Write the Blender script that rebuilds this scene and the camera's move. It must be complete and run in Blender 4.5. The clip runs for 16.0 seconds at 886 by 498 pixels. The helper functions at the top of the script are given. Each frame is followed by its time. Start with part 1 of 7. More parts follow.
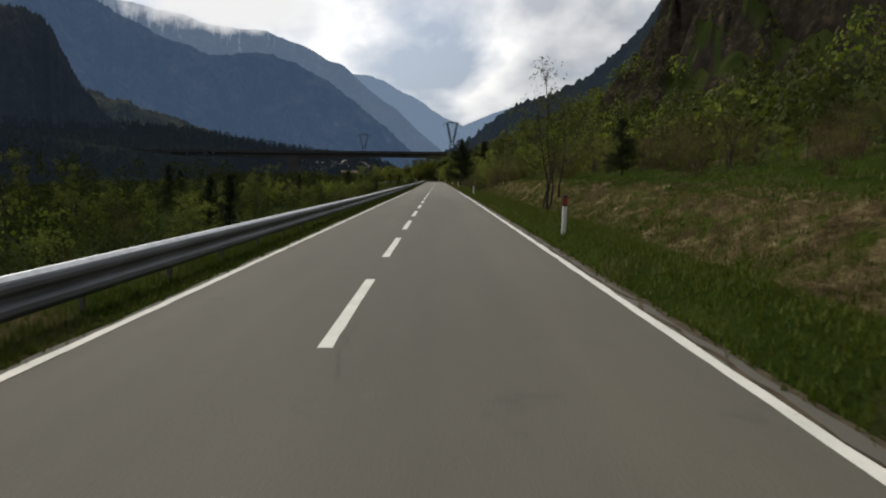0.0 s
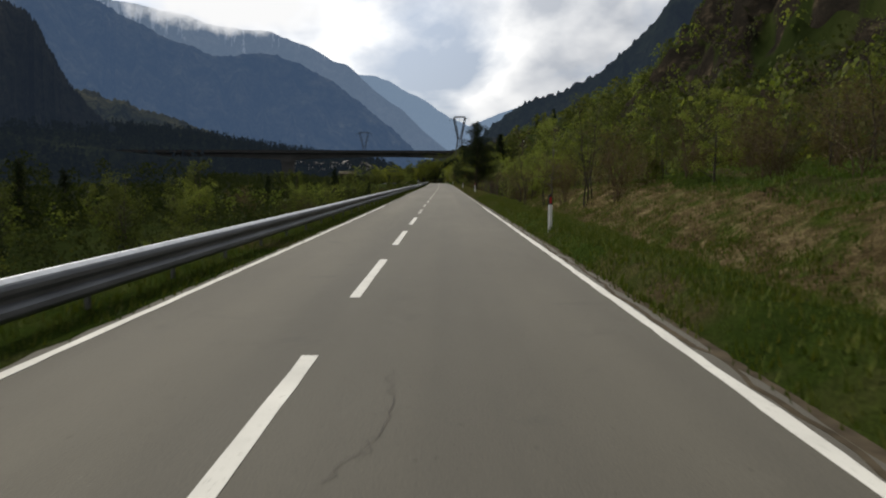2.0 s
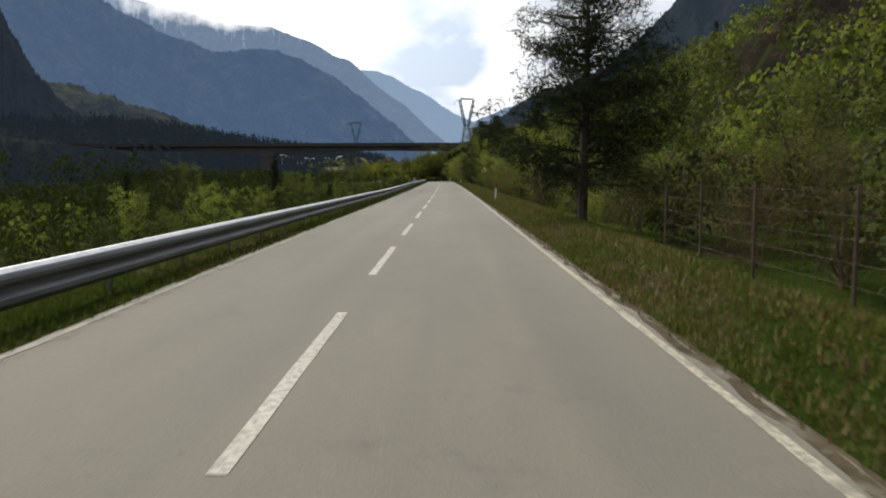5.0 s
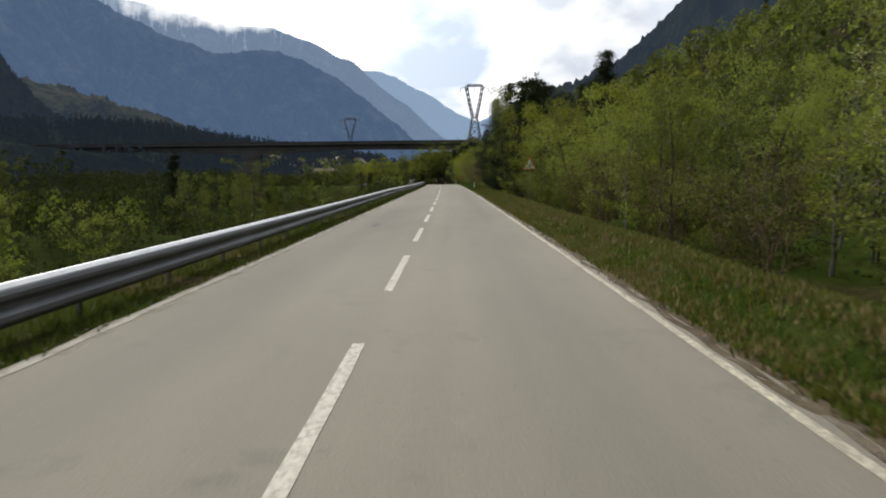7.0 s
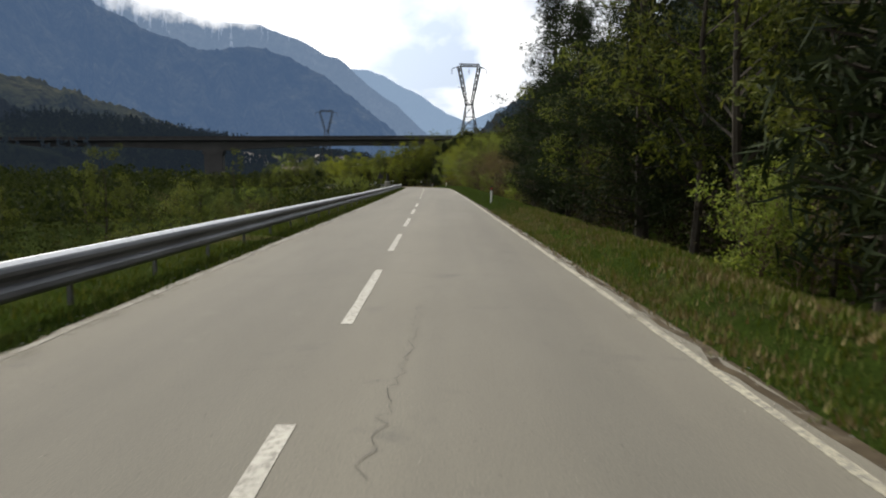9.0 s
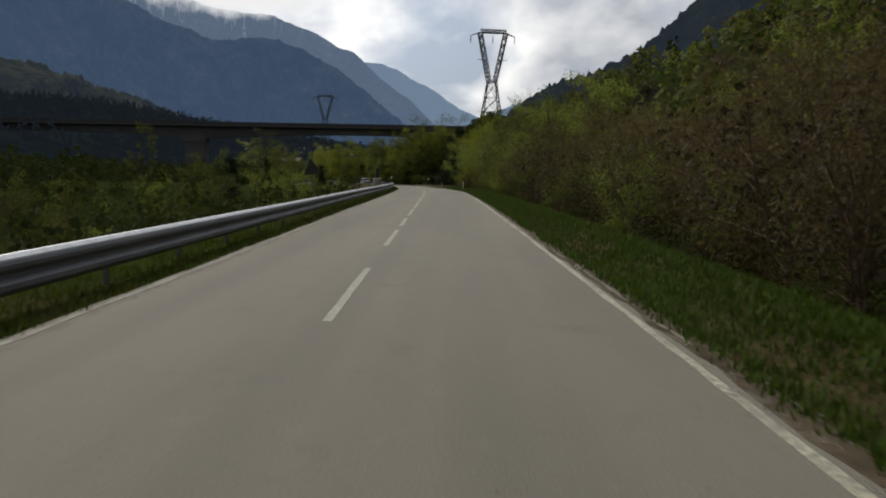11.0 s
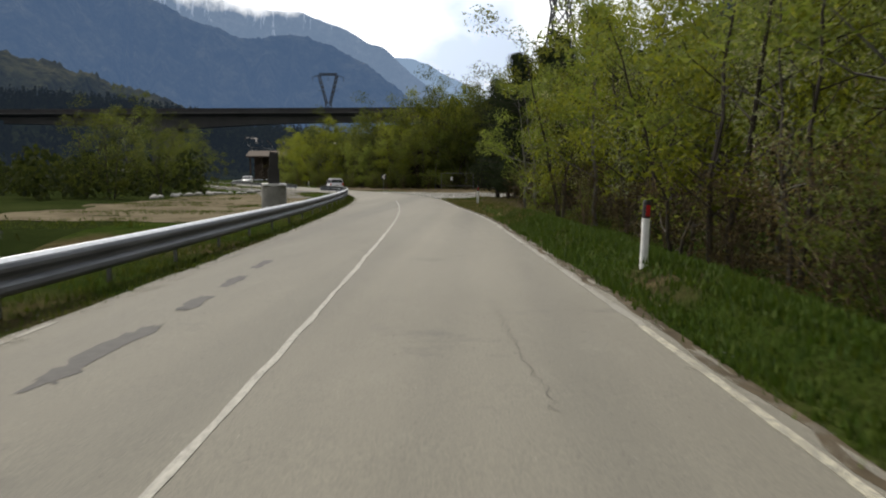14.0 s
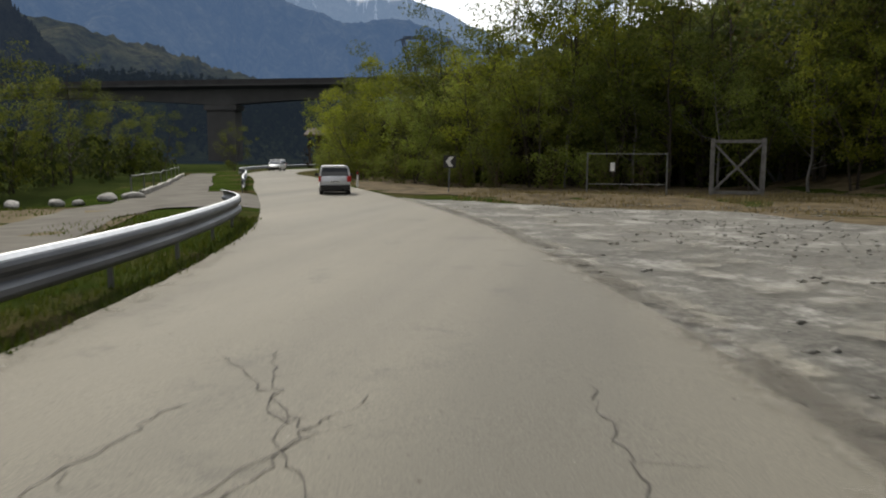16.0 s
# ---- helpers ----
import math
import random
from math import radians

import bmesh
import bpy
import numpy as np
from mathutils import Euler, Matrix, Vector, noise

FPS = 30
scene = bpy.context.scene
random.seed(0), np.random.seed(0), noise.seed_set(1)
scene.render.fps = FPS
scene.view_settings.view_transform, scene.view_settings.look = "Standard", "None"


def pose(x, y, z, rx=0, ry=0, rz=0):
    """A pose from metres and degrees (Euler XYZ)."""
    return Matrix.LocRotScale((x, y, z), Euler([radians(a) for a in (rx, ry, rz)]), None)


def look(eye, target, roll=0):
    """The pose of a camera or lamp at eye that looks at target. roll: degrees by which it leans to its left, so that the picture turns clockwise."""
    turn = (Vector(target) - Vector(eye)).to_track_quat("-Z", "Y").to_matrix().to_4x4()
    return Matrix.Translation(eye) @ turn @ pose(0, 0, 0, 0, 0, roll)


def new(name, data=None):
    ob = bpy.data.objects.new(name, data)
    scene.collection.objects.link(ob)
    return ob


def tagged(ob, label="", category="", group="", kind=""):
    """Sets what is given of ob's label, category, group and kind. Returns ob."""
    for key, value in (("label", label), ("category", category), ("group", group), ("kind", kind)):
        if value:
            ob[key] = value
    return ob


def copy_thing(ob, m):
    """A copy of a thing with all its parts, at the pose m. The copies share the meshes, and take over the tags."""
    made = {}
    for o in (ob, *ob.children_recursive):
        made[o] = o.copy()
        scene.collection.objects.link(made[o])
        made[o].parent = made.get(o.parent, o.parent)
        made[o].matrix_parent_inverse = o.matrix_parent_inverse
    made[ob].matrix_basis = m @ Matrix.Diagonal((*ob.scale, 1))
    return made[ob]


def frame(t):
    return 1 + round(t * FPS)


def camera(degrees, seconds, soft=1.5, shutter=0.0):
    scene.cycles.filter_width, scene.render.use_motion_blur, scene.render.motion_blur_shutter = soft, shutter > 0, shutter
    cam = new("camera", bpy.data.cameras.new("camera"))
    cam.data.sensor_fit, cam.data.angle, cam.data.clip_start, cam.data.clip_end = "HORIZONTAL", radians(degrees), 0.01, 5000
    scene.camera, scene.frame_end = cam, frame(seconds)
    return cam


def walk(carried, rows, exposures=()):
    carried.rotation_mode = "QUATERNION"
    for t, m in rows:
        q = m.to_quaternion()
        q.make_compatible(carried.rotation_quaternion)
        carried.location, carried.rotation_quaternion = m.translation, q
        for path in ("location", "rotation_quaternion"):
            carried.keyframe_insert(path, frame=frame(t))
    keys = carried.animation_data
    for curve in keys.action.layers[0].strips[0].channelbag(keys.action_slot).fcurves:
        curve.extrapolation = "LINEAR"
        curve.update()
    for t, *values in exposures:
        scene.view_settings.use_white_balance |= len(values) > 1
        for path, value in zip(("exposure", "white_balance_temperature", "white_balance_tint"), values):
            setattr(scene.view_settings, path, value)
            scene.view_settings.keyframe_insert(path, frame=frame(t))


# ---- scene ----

cam = camera(60.0, 16.0, soft=2.0, shutter=0.07)
walk(cam, [
    (0, pose(1.03, -5.57, 1.55, 84.71, -0.46, -0.30)),
    (0.5, pose(1.12, 5.52, 1.55, 84.59, -0.32, 0.02)),
    (1, pose(1.14, 16.79, 1.55, 84.82, -0.22, 0.18)),
    (1.5, pose(1.18, 28.66, 1.55, 84.91, 0.03, 0.43)),
    (2, pose(1.18, 39.76, 1.55, 84.78, -0.17, 0.18)),
    (2.5, pose(1.21, 52.90, 1.55, 84.29, 0.08, 0.35)),
    (3, pose(1.24, 65.43, 1.55, 84.75, -0.06, 0.12)),
    (3.5, pose(1.29, 78.62, 1.55, 84.42, 0.10, 0.22)),
    (4, pose(1.32, 91.21, 1.55, 84.39, -0.02, 0.40)),
    (5.25, pose(1.18, 121.90, 1.55, 84.60, 0.20, 0.50)),
    (6.5, pose(1.00, 152.41, 1.55, 84.87, 0.47, 0.61)),
    (7, pose(0.86, 165.40, 1.55, 84.61, 0.62, 0.80)),
    (7.5, pose(0.68, 179.04, 1.55, 84.68, 0.03, 0.50)),
    (8, pose(0.55, 191.75, 1.55, 84.32, -0.39, 0.18)),
    (8.5, pose(0.56, 204.67, 1.55, 84.75, 0.11, -0.02)),
    (9, pose(0.63, 216.15, 1.55, 84.63, 0.19, -0.05)),
    (10.25, pose(0.49, 245.60, 1.55, 84.45, -0.50, 0.45)),
    (11.5, pose(0.18, 275.00, 1.55, 84.31, -1.19, 0.92)),
    (12, pose(0.10, 285.20, 1.55, 84.33, -0.94, 0.95)),
    (12.5, pose(0.03, 297.30, 1.54, 84.35, -0.46, 1.32)),
    (13, pose(-0.20, 310.30, 1.51, 84.04, -0.41, 1.55)),
    (13.5, pose(-0.48, 323.54, 1.44, 84.52, 0.00, 2.45)),
    (14, pose(-1.02, 337.13, 1.34, 84.02, -0.01, 3.26)),
    (14.5, pose(-1.80, 350.31, 1.21, 84.28, -0.08, 4.17)),
    (15, pose(-2.79, 363.10, 1.07, 84.10, -0.13, 5.52)),
    (15.5, pose(-4.17, 375.49, 0.94, 83.59, -0.19, 7.37)),
    (16, pose(-6.11, 387.27, 0.82, 82.88, -0.17, 10.66)),
], exposures=[(0.0, -0.95), (1.5, -0.92), (2.5, -0.66), (3.5, -0.45), (6.5, -0.22), (9.0, -0.22), (11.5, -1.05), (12.0, -1.0), (12.5, -0.75), (13.5, -0.28), (15.0, -0.22), (15.5, -0.3), (16.0, -0.22)])

# ---------------------------------------------------------------- sky and sun
SUN_EL, SUN_AZ = radians(43), radians(-38)      # azimuth from +y, positive to the east (+x)
world = bpy.data.worlds.new("sky")
scene.world = world
world.use_nodes = True
wn, wl = world.node_tree.nodes, world.node_tree.links
wn.clear()
w_out = wn.new("ShaderNodeOutputWorld")
w_bg = wn.new("ShaderNodeBackground")
w_bg.inputs["Strength"].default_value = 0.1
w_sky = wn.new("ShaderNodeTexSky")
w_sky.sky_type = "NISHITA"
w_sky.sun_disc = False
w_sky.sun_elevation, w_sky.sun_rotation = SUN_EL, SUN_AZ
w_co = wn.new("ShaderNodeTexCoord")
w_map = wn.new("ShaderNodeMapping")
w_map.inputs["Scale"].default_value = (1.0, 1.0, 1.6)
w_map.inputs["Location"].default_value = (0.9, 0.4, 0.25)
w_cl = wn.new("ShaderNodeTexNoise")
w_cl.inputs["Scale"].default_value, w_cl.inputs["Detail"].default_value = 4.6, 10.0
w_cl.inputs["Roughness"].default_value, w_cl.inputs["Distortion"].default_value = 0.55, 0.4
w_rp = wn.new("ShaderNodeValToRGB")
w_rp.color_ramp.elements[0].position, w_rp.color_ramp.elements[1].position = 0.36, 0.52
w_sh = wn.new("ShaderNodeTexNoise")
w_sh.inputs["Scale"].default_value, w_sh.inputs["Detail"].default_value = 5.5, 7.0
w_cr = wn.new("ShaderNodeValToRGB")
w_cr.color_ramp.elements[0].position, w_cr.color_ramp.elements[1].position = 0.38, 0.62
w_cr.color_ramp.elements[0].color = (11.5, 12.2, 13.4, 1)
w_cr.color_ramp.elements[1].color = (28.0, 27.7, 27.0, 1)
w_mix = wn.new("ShaderNodeMixRGB")
w_veil = wn.new("ShaderNodeMixRGB")
w_veil.inputs["Fac"].default_value, w_veil.inputs["Color2"].default_value = 0.75, (11.5, 13.0, 15.6, 1)
wl.new(w_co.outputs["Generated"], w_map.inputs["Vector"])
for tex in (w_cl, w_sh):
    wl.new(w_map.outputs["Vector"], tex.inputs["Vector"])
wl.new(w_cl.outputs["Fac"], w_rp.inputs["Fac"])
wl.new(w_sh.outputs["Fac"], w_cr.inputs["Fac"])
wl.new(w_rp.outputs["Color"], w_mix.inputs["Fac"])
wl.new(w_sky.outputs["Color"], w_veil.inputs["Color1"])
wl.new(w_veil.outputs["Color"], w_mix.inputs["Color1"])
wl.new(w_cr.outputs["Color"], w_mix.inputs["Color2"])
# clouds are brightest round the veiled sun
w_dot = wn.new("ShaderNodeVectorMath")
w_dot.operation = "DOT_PRODUCT"
w_dot.inputs[1].default_value = (math.sin(SUN_AZ) * math.cos(SUN_EL), math.cos(SUN_AZ) * math.cos(SUN_EL), math.sin(SUN_EL))
wl.new(w_co.outputs["Generated"], w_dot.inputs[0])
w_rng = wn.new("ShaderNodeMapRange")
w_rng.inputs["To Min"].default_value, w_rng.inputs["To Max"].default_value = 0.3, 1.55
w_pow = wn.new("ShaderNodeMath")
w_pow.operation, w_pow.use_clamp = "MULTIPLY", True
wl.new(w_dot.outputs["Value"], w_pow.inputs[0])
wl.new(w_dot.outputs["Value"], w_pow.inputs[1])
wl.new(w_pow.outputs["Value"], w_rng.inputs["Value"])
w_glow = wn.new("ShaderNodeMixRGB")
w_glow.blend_type = "MULTIPLY"
w_glow.inputs["Fac"].default_value = 1.0
wl.new(w_mix.outputs["Color"], w_glow.inputs["Color1"])
wl.new(w_rng.outputs["Result"], w_glow.inputs["Color2"])
wl.new(w_glow.outputs["Color"], w_bg.inputs["Color"])
wl.new(w_bg.outputs["Background"], w_out.inputs["Surface"])

sun = new("sun", bpy.data.lights.new("sun", "SUN"))
sun.data.energy, sun.data.angle, sun.data.color = 4.2, radians(5), (1.0, 0.93, 0.80)
sun.matrix_world = look((0, 0, 60), (-60 * math.sin(SUN_AZ), -60 * math.cos(SUN_AZ), 60 - 60 * math.tan(SUN_EL)))


# ---------------------------------------------------------------- materials
def rgb(*c):
    return (*c, 1.0)


class Mat:
    """A small wrapper that wires procedural materials."""

    def __init__(self, name, rough=0.8, metal=0.0, spec=0.3):
        self.m = bpy.data.materials.new(name)
        self.m.use_nodes = True
        self.n, self.l = self.m.node_tree.nodes, self.m.node_tree.links
        self.b = self.n["Principled BSDF"]
        self.b.inputs["Roughness"].default_value = rough
        self.b.inputs["Metallic"].default_value = metal
        self.b.inputs["Specular IOR Level"].default_value = spec
        self.co = self.n.new("ShaderNodeTexCoord")

    def link(self, a, b):
        self.l.new(a, b)
        return self

    def noise(self, scale, detail=4.0, rough=0.55, stretch=None, space="Object"):
        t = self.n.new("ShaderNodeTexNoise")
        t.inputs["Scale"].default_value, t.inputs["Detail"].default_value = scale, detail
        t.inputs["Roughness"].default_value = rough
        if stretch:
            mp = self.n.new("ShaderNodeMapping")
            mp.inputs["Scale"].default_value = stretch
            self.link(self.co.outputs[space], mp.inputs["Vector"])
            self.link(mp.outputs["Vector"], t.inputs["Vector"])
        else:
            self.link(self.co.outputs[space], t.inputs["Vector"])
        return t.outputs["Fac"]

    def ramp(self, fac, stops):
        r = self.n.new("ShaderNodeValToRGB")
        el = r.color_ramp.elements
        while len(el) < len(stops):
            el.new(0.5)
        for e, (p, c) in zip(el, stops):
            e.position, e.color = p, c
        self.link(fac, r.inputs["Fac"])
        return r.outputs["Color"]

    def mix(self, fac, a, b, mode="MIX"):
        x = self.n.new("ShaderNodeMixRGB")
        x.blend_type = mode
        for v, s in ((fac, "Fac"), (a, "Color1"), (b, "Color2")):
            if isinstance(v, (int, float)):
                x.inputs[s].default_value = v
            elif isinstance(v, tuple):
                x.inputs[s].default_value = v
            else:
                self.link(v, x.inputs[s])
        return x.outputs["Color"]

    def color(self, c):
        if isinstance(c, tuple):
            self.b.inputs["Base Color"].default_value = c
        else:
            self.link(c, self.b.inputs["Base Color"])
        return self

    def bump(self, h, strength=0.3, dist=0.02):
        x = self.n.new("ShaderNodeBump")
        x.inputs["Strength"].default_value, x.inputs["Distance"].default_value = strength, dist
        self.link(h, x.inputs["Height"])
        self.link(x.outputs["Normal"], self.b.inputs["Normal"])
        return self

    def rnd(self):
        return self.n.new("ShaderNodeObjectInfo").outputs["Random"]

    def island(self):
        return self.n.new("ShaderNodeNewGeometry").outputs["Random Per Island"]


def plain(name, c, rough=0.6, metal=0.0, vary=0.12, scale=8.0, spec=0.4):
    k = Mat(name, rough, metal, spec)
    dark = rgb(*[v * (1 - vary * 2) for v in c])
    k.color(k.ramp(k.noise(scale, 6), [(0.3, dark), (0.65, rgb(*c))]))
    k.bump(k.noise(scale * 6, 3), 0.08, 0.01)
    return k.m


def leaf_material(name, c1, c2, c3, through_light=0.35, crown=0.0, up=0.0):
    """Leaves; crown bends their normals towards those of the whole crown, as the light between many small leaves does."""
    k = Mat(name, 0.8, 0.0, 0.07)
    isl = k.ramp(k.island(), [(0.0, rgb(*c1)), (0.5, rgb(*c2)), (1.0, rgb(*c3))])
    tint = k.ramp(k.rnd(), [(0.0, rgb(0.72, 0.75, 0.7)), (0.5, rgb(1.0, 0.95, 0.85)), (1.0, rgb(1.15, 1.15, 1.0))])
    col = k.mix(1.0, isl, tint, "MULTIPLY")
    k.color(col)
    tr = k.n.new("ShaderNodeBsdfTranslucent")
    k.link(k.mix(1.0, col, rgb(1.45, 1.4, 0.95), "MULTIPLY"), tr.inputs["Color"])
    if crown:
        sub = k.n.new("ShaderNodeVectorMath")
        sub.operation = "SUBTRACT"
        k.link(k.co.outputs["Generated"], sub.inputs[0])
        sub.inputs[1].default_value = (0.5, 0.5, 0.35)
        vt = k.n.new("ShaderNodeVectorTransform")
        vt.vector_type, vt.convert_from, vt.convert_to = "NORMAL", "OBJECT", "WORLD"
        k.link(sub.outputs["Vector"], vt.inputs["Vector"])
        sc = k.n.new("ShaderNodeVectorMath")
        sc.operation = "SCALE"
        sc.inputs["Scale"].default_value = crown
        nm = k.n.new("ShaderNodeVectorMath")
        nm.operation = "NORMALIZE"
        k.link(vt.outputs["Vector"], nm.inputs[0]).link(nm.outputs["Vector"], sc.inputs[0])
        ad = k.n.new("ShaderNodeVectorMath")
        ad.operation = "ADD"
        k.link(sc.outputs["Vector"], ad.inputs[0]).link(k.n.new("ShaderNodeNewGeometry").outputs["Normal"], ad.inputs[1])
        fin = k.n.new("ShaderNodeVectorMath")
        fin.operation = "NORMALIZE"
        k.link(ad.outputs["Vector"], fin.inputs[0]).link(fin.outputs["Vector"], k.b.inputs["Normal"])
    if up:
        ad = k.n.new("ShaderNodeVectorMath")
        ad.operation = "ADD"
        ad.inputs[0].default_value = (0, 0, up)
        fin = k.n.new("ShaderNodeVectorMath")
        fin.operation = "NORMALIZE"
        k.link(k.n.new("ShaderNodeNewGeometry").outputs["Normal"], ad.inputs[1])
        k.link(ad.outputs["Vector"], fin.inputs[0]).link(fin.outputs["Vector"], k.b.inputs["Normal"])
    mx = k.n.new("ShaderNodeMixShader")
    mx.inputs["Fac"].default_value = through_light
    out = k.n["Material Output"]
    k.link(k.b.outputs["BSDF"], mx.inputs[1]).link(tr.outputs["BSDF"], mx.inputs[2]).link(mx.outputs["Shader"], out.inputs["Surface"])
    return k.m


def asphalt_material():
    k = Mat("weathered asphalt", 0.86, 0.0, 0.3)
    base = k.ramp(k.noise(0.20, 7, 0.65, (1.0, 0.22, 1.0)), [(0.28, rgb(0.118, 0.109, 0.090)), (0.72, rgb(0.172, 0.160, 0.133))])
    tracks = k.ramp(k.noise(0.62, 3, 0.5, (1.0, 0.012, 1.0)), [(0.32, rgb(0.80, 0.80, 0.81)), (0.66, rgb(1.08, 1.07, 1.05))])
    col = k.mix(1.0, base, tracks, "MULTIPLY")
    stain = k.ramp(k.noise(0.9, 8, 0.72), [(0.58, rgb(0, 0, 0)), (0.76, rgb(1, 1, 1))])
    col = k.mix(stain, col, rgb(0.092, 0.087, 0.075))
    worn = k.ramp(k.noise(2.6, 6, 0.7, (1.0, 0.5, 1.0)), [(0.60, rgb(0, 0, 0)), (0.80, rgb(0.35, 0.35, 0.35))])
    col = k.mix(worn, col, rgb(0.200, 0.189, 0.158))
    spots = k.ramp(k.noise(19.0, 2, 0.5), [(0.70, rgb(1, 1, 1)), (0.75, rgb(0.55, 0.54, 0.52))])
    col = k.mix(1.0, col, spots, "MULTIPLY")
    chips = k.ramp(k.noise(33.0, 2, 0.5), [(0.74, rgb(0, 0, 0)), (0.78, rgb(0.7, 0.7, 0.7))])
    col = k.mix(chips, col, rgb(0.33, 0.32, 0.29))
    grain = k.ramp(k.noise(70.0, 3, 0.7), [(0.35, rgb(0.70, 0.70, 0.70)), (0.62, rgb(1.16, 1.15, 1.12))])
    col = k.mix(1.0, col, grain, "MULTIPLY")
    # first stretch tinted darker in the base colour, standing in for cloud shade
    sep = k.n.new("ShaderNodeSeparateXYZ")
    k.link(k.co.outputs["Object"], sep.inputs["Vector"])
    cloud_dim = k.n.new("ShaderNodeMapRange")
    cloud_dim.inputs["From Min"].default_value, cloud_dim.inputs["From Max"].default_value = 35.0, 105.0
    cloud_dim.inputs["To Min"].default_value = 0.0
    k.link(sep.outputs["Y"], cloud_dim.inputs["Value"])
    col = k.mix(1.0, col, k.mix(cloud_dim.outputs["Result"], rgb(0.63, 0.62, 0.59), rgb(1.0, 1.0, 0.985)), "MULTIPLY")
    k.color(col).bump(k.noise(90.0, 3, 0.7), 0.35, 0.006)
    return k.m


def paint_material(name, tone, wear):
    k = Mat(name, 0.7, 0.0, 0.3)
    n = k.noise(17.0, 9, 0.72)
    m = k.ramp(n, [(wear - 0.06, rgb(0, 0, 0)), (wear + 0.06, rgb(1, 1, 1))])
    dirt = k.ramp(k.noise(1.1, 5), [(0.3, rgb(*[v * 0.78 for v in tone])), (0.7, rgb(*tone))])
    k.color(k.mix(m, rgb(0.175, 0.165, 0.138), dirt)).bump(n, 0.2, 0.004)
    return k.m


def ground_material():
    k = Mat("meadow ground", 1.0, 0.0, 0.0)
    g = k.ramp(k.noise(0.6, 7, 0.65), [(0.28, rgb(0.016, 0.026, 0.006)), (0.5, rgb(0.028, 0.043, 0.009)), (0.72, rgb(0.052, 0.060, 0.017))])
    dry = k.ramp(k.noise(0.16, 6, 0.6), [(0.50, rgb(0, 0, 0)), (0.62, rgb(1, 1, 1))])
    g = k.mix(dry, g, k.ramp(k.noise(2.5, 6, 0.7), [(0.3, rgb(0.034, 0.026, 0.015)), (0.7, rgb(0.105, 0.084, 0.046))]))
    fine = k.ramp(k.noise(22.0, 7, 0.85), [(0.34, rgb(0.35, 0.36, 0.32)), (0.52, rgb(0.95, 0.95, 0.9)), (0.66, rgb(1.6, 1.55, 1.3))])
    k.color(k.mix(1.0, g, fine, "MULTIPLY")).bump(k.noise(6.0, 8, 0.75), 0.8, 0.12)
    return k.m


def bank_material():
    """Last year's matted grass over bare earth, with new green coming through."""
    k = Mat("matted dry bank", 1.0, 0.0, 0.0)
    straw = k.ramp(k.noise(1.7, 8, 0.75, (1.0, 0.6, 1.6)), [(0.34, rgb(0.036, 0.026, 0.014)), (0.50, rgb(0.125, 0.094, 0.048)), (0.64, rgb(0.270, 0.216, 0.115))])
    green = k.ramp(k.noise(0.9, 7, 0.7), [(0.48, rgb(0, 0, 0)), (0.62, rgb(1, 1, 1))])
    c = k.mix(green, straw, k.ramp(k.noise(4.0, 5, 0.7), [(0.3, rgb(0.028, 0.046, 0.008)), (0.7, rgb(0.080, 0.104, 0.020))]))
    fine = k.ramp(k.noise(17.0, 6, 0.8, (1.0, 1.0, 0.5)), [(0.32, rgb(0.55, 0.55, 0.55)), (0.68, rgb(1.3, 1.3, 1.25))])
    k.color(k.mix(1.0, c, fine, "MULTIPLY")).bump(k.noise(3.5, 9, 0.8), 1.0, 0.2)
    return k.m


def hill_material():
    k = Mat("wooded rocky slope", 1.0, 0.0, 0.0)
    g = k.ramp(k.noise(0.05, 8, 0.7), [(0.3, rgb(0.014, 0.021, 0.007)), (0.5, rgb(0.028, 0.038, 0.011)), (0.72, rgb(0.050, 0.060, 0.020))])
    rock = k.ramp(k.noise(0.16, 10, 0.8, (1.0, 1.0, 2.2)), [(0.36, rgb(0.014, 0.013, 0.011)), (0.54, rgb(0.030, 0.025, 0.019)), (0.66, rgb(0.10, 0.080, 0.050))])
    geo = k.n.new("ShaderNodeNewGeometry")
    sep = k.n.new("ShaderNodeSeparateXYZ")
    k.link(geo.outputs["Normal"], sep.inputs["Vector"])
    steep = k.ramp(sep.outputs["Z"], [(0.74, rgb(1, 1, 1)), (0.86, rgb(0, 0, 0))])
    k.color(k.mix(steep, g, rock)).bump(k.noise(0.5, 9, 0.75), 0.9, 1.2)
    return k.m


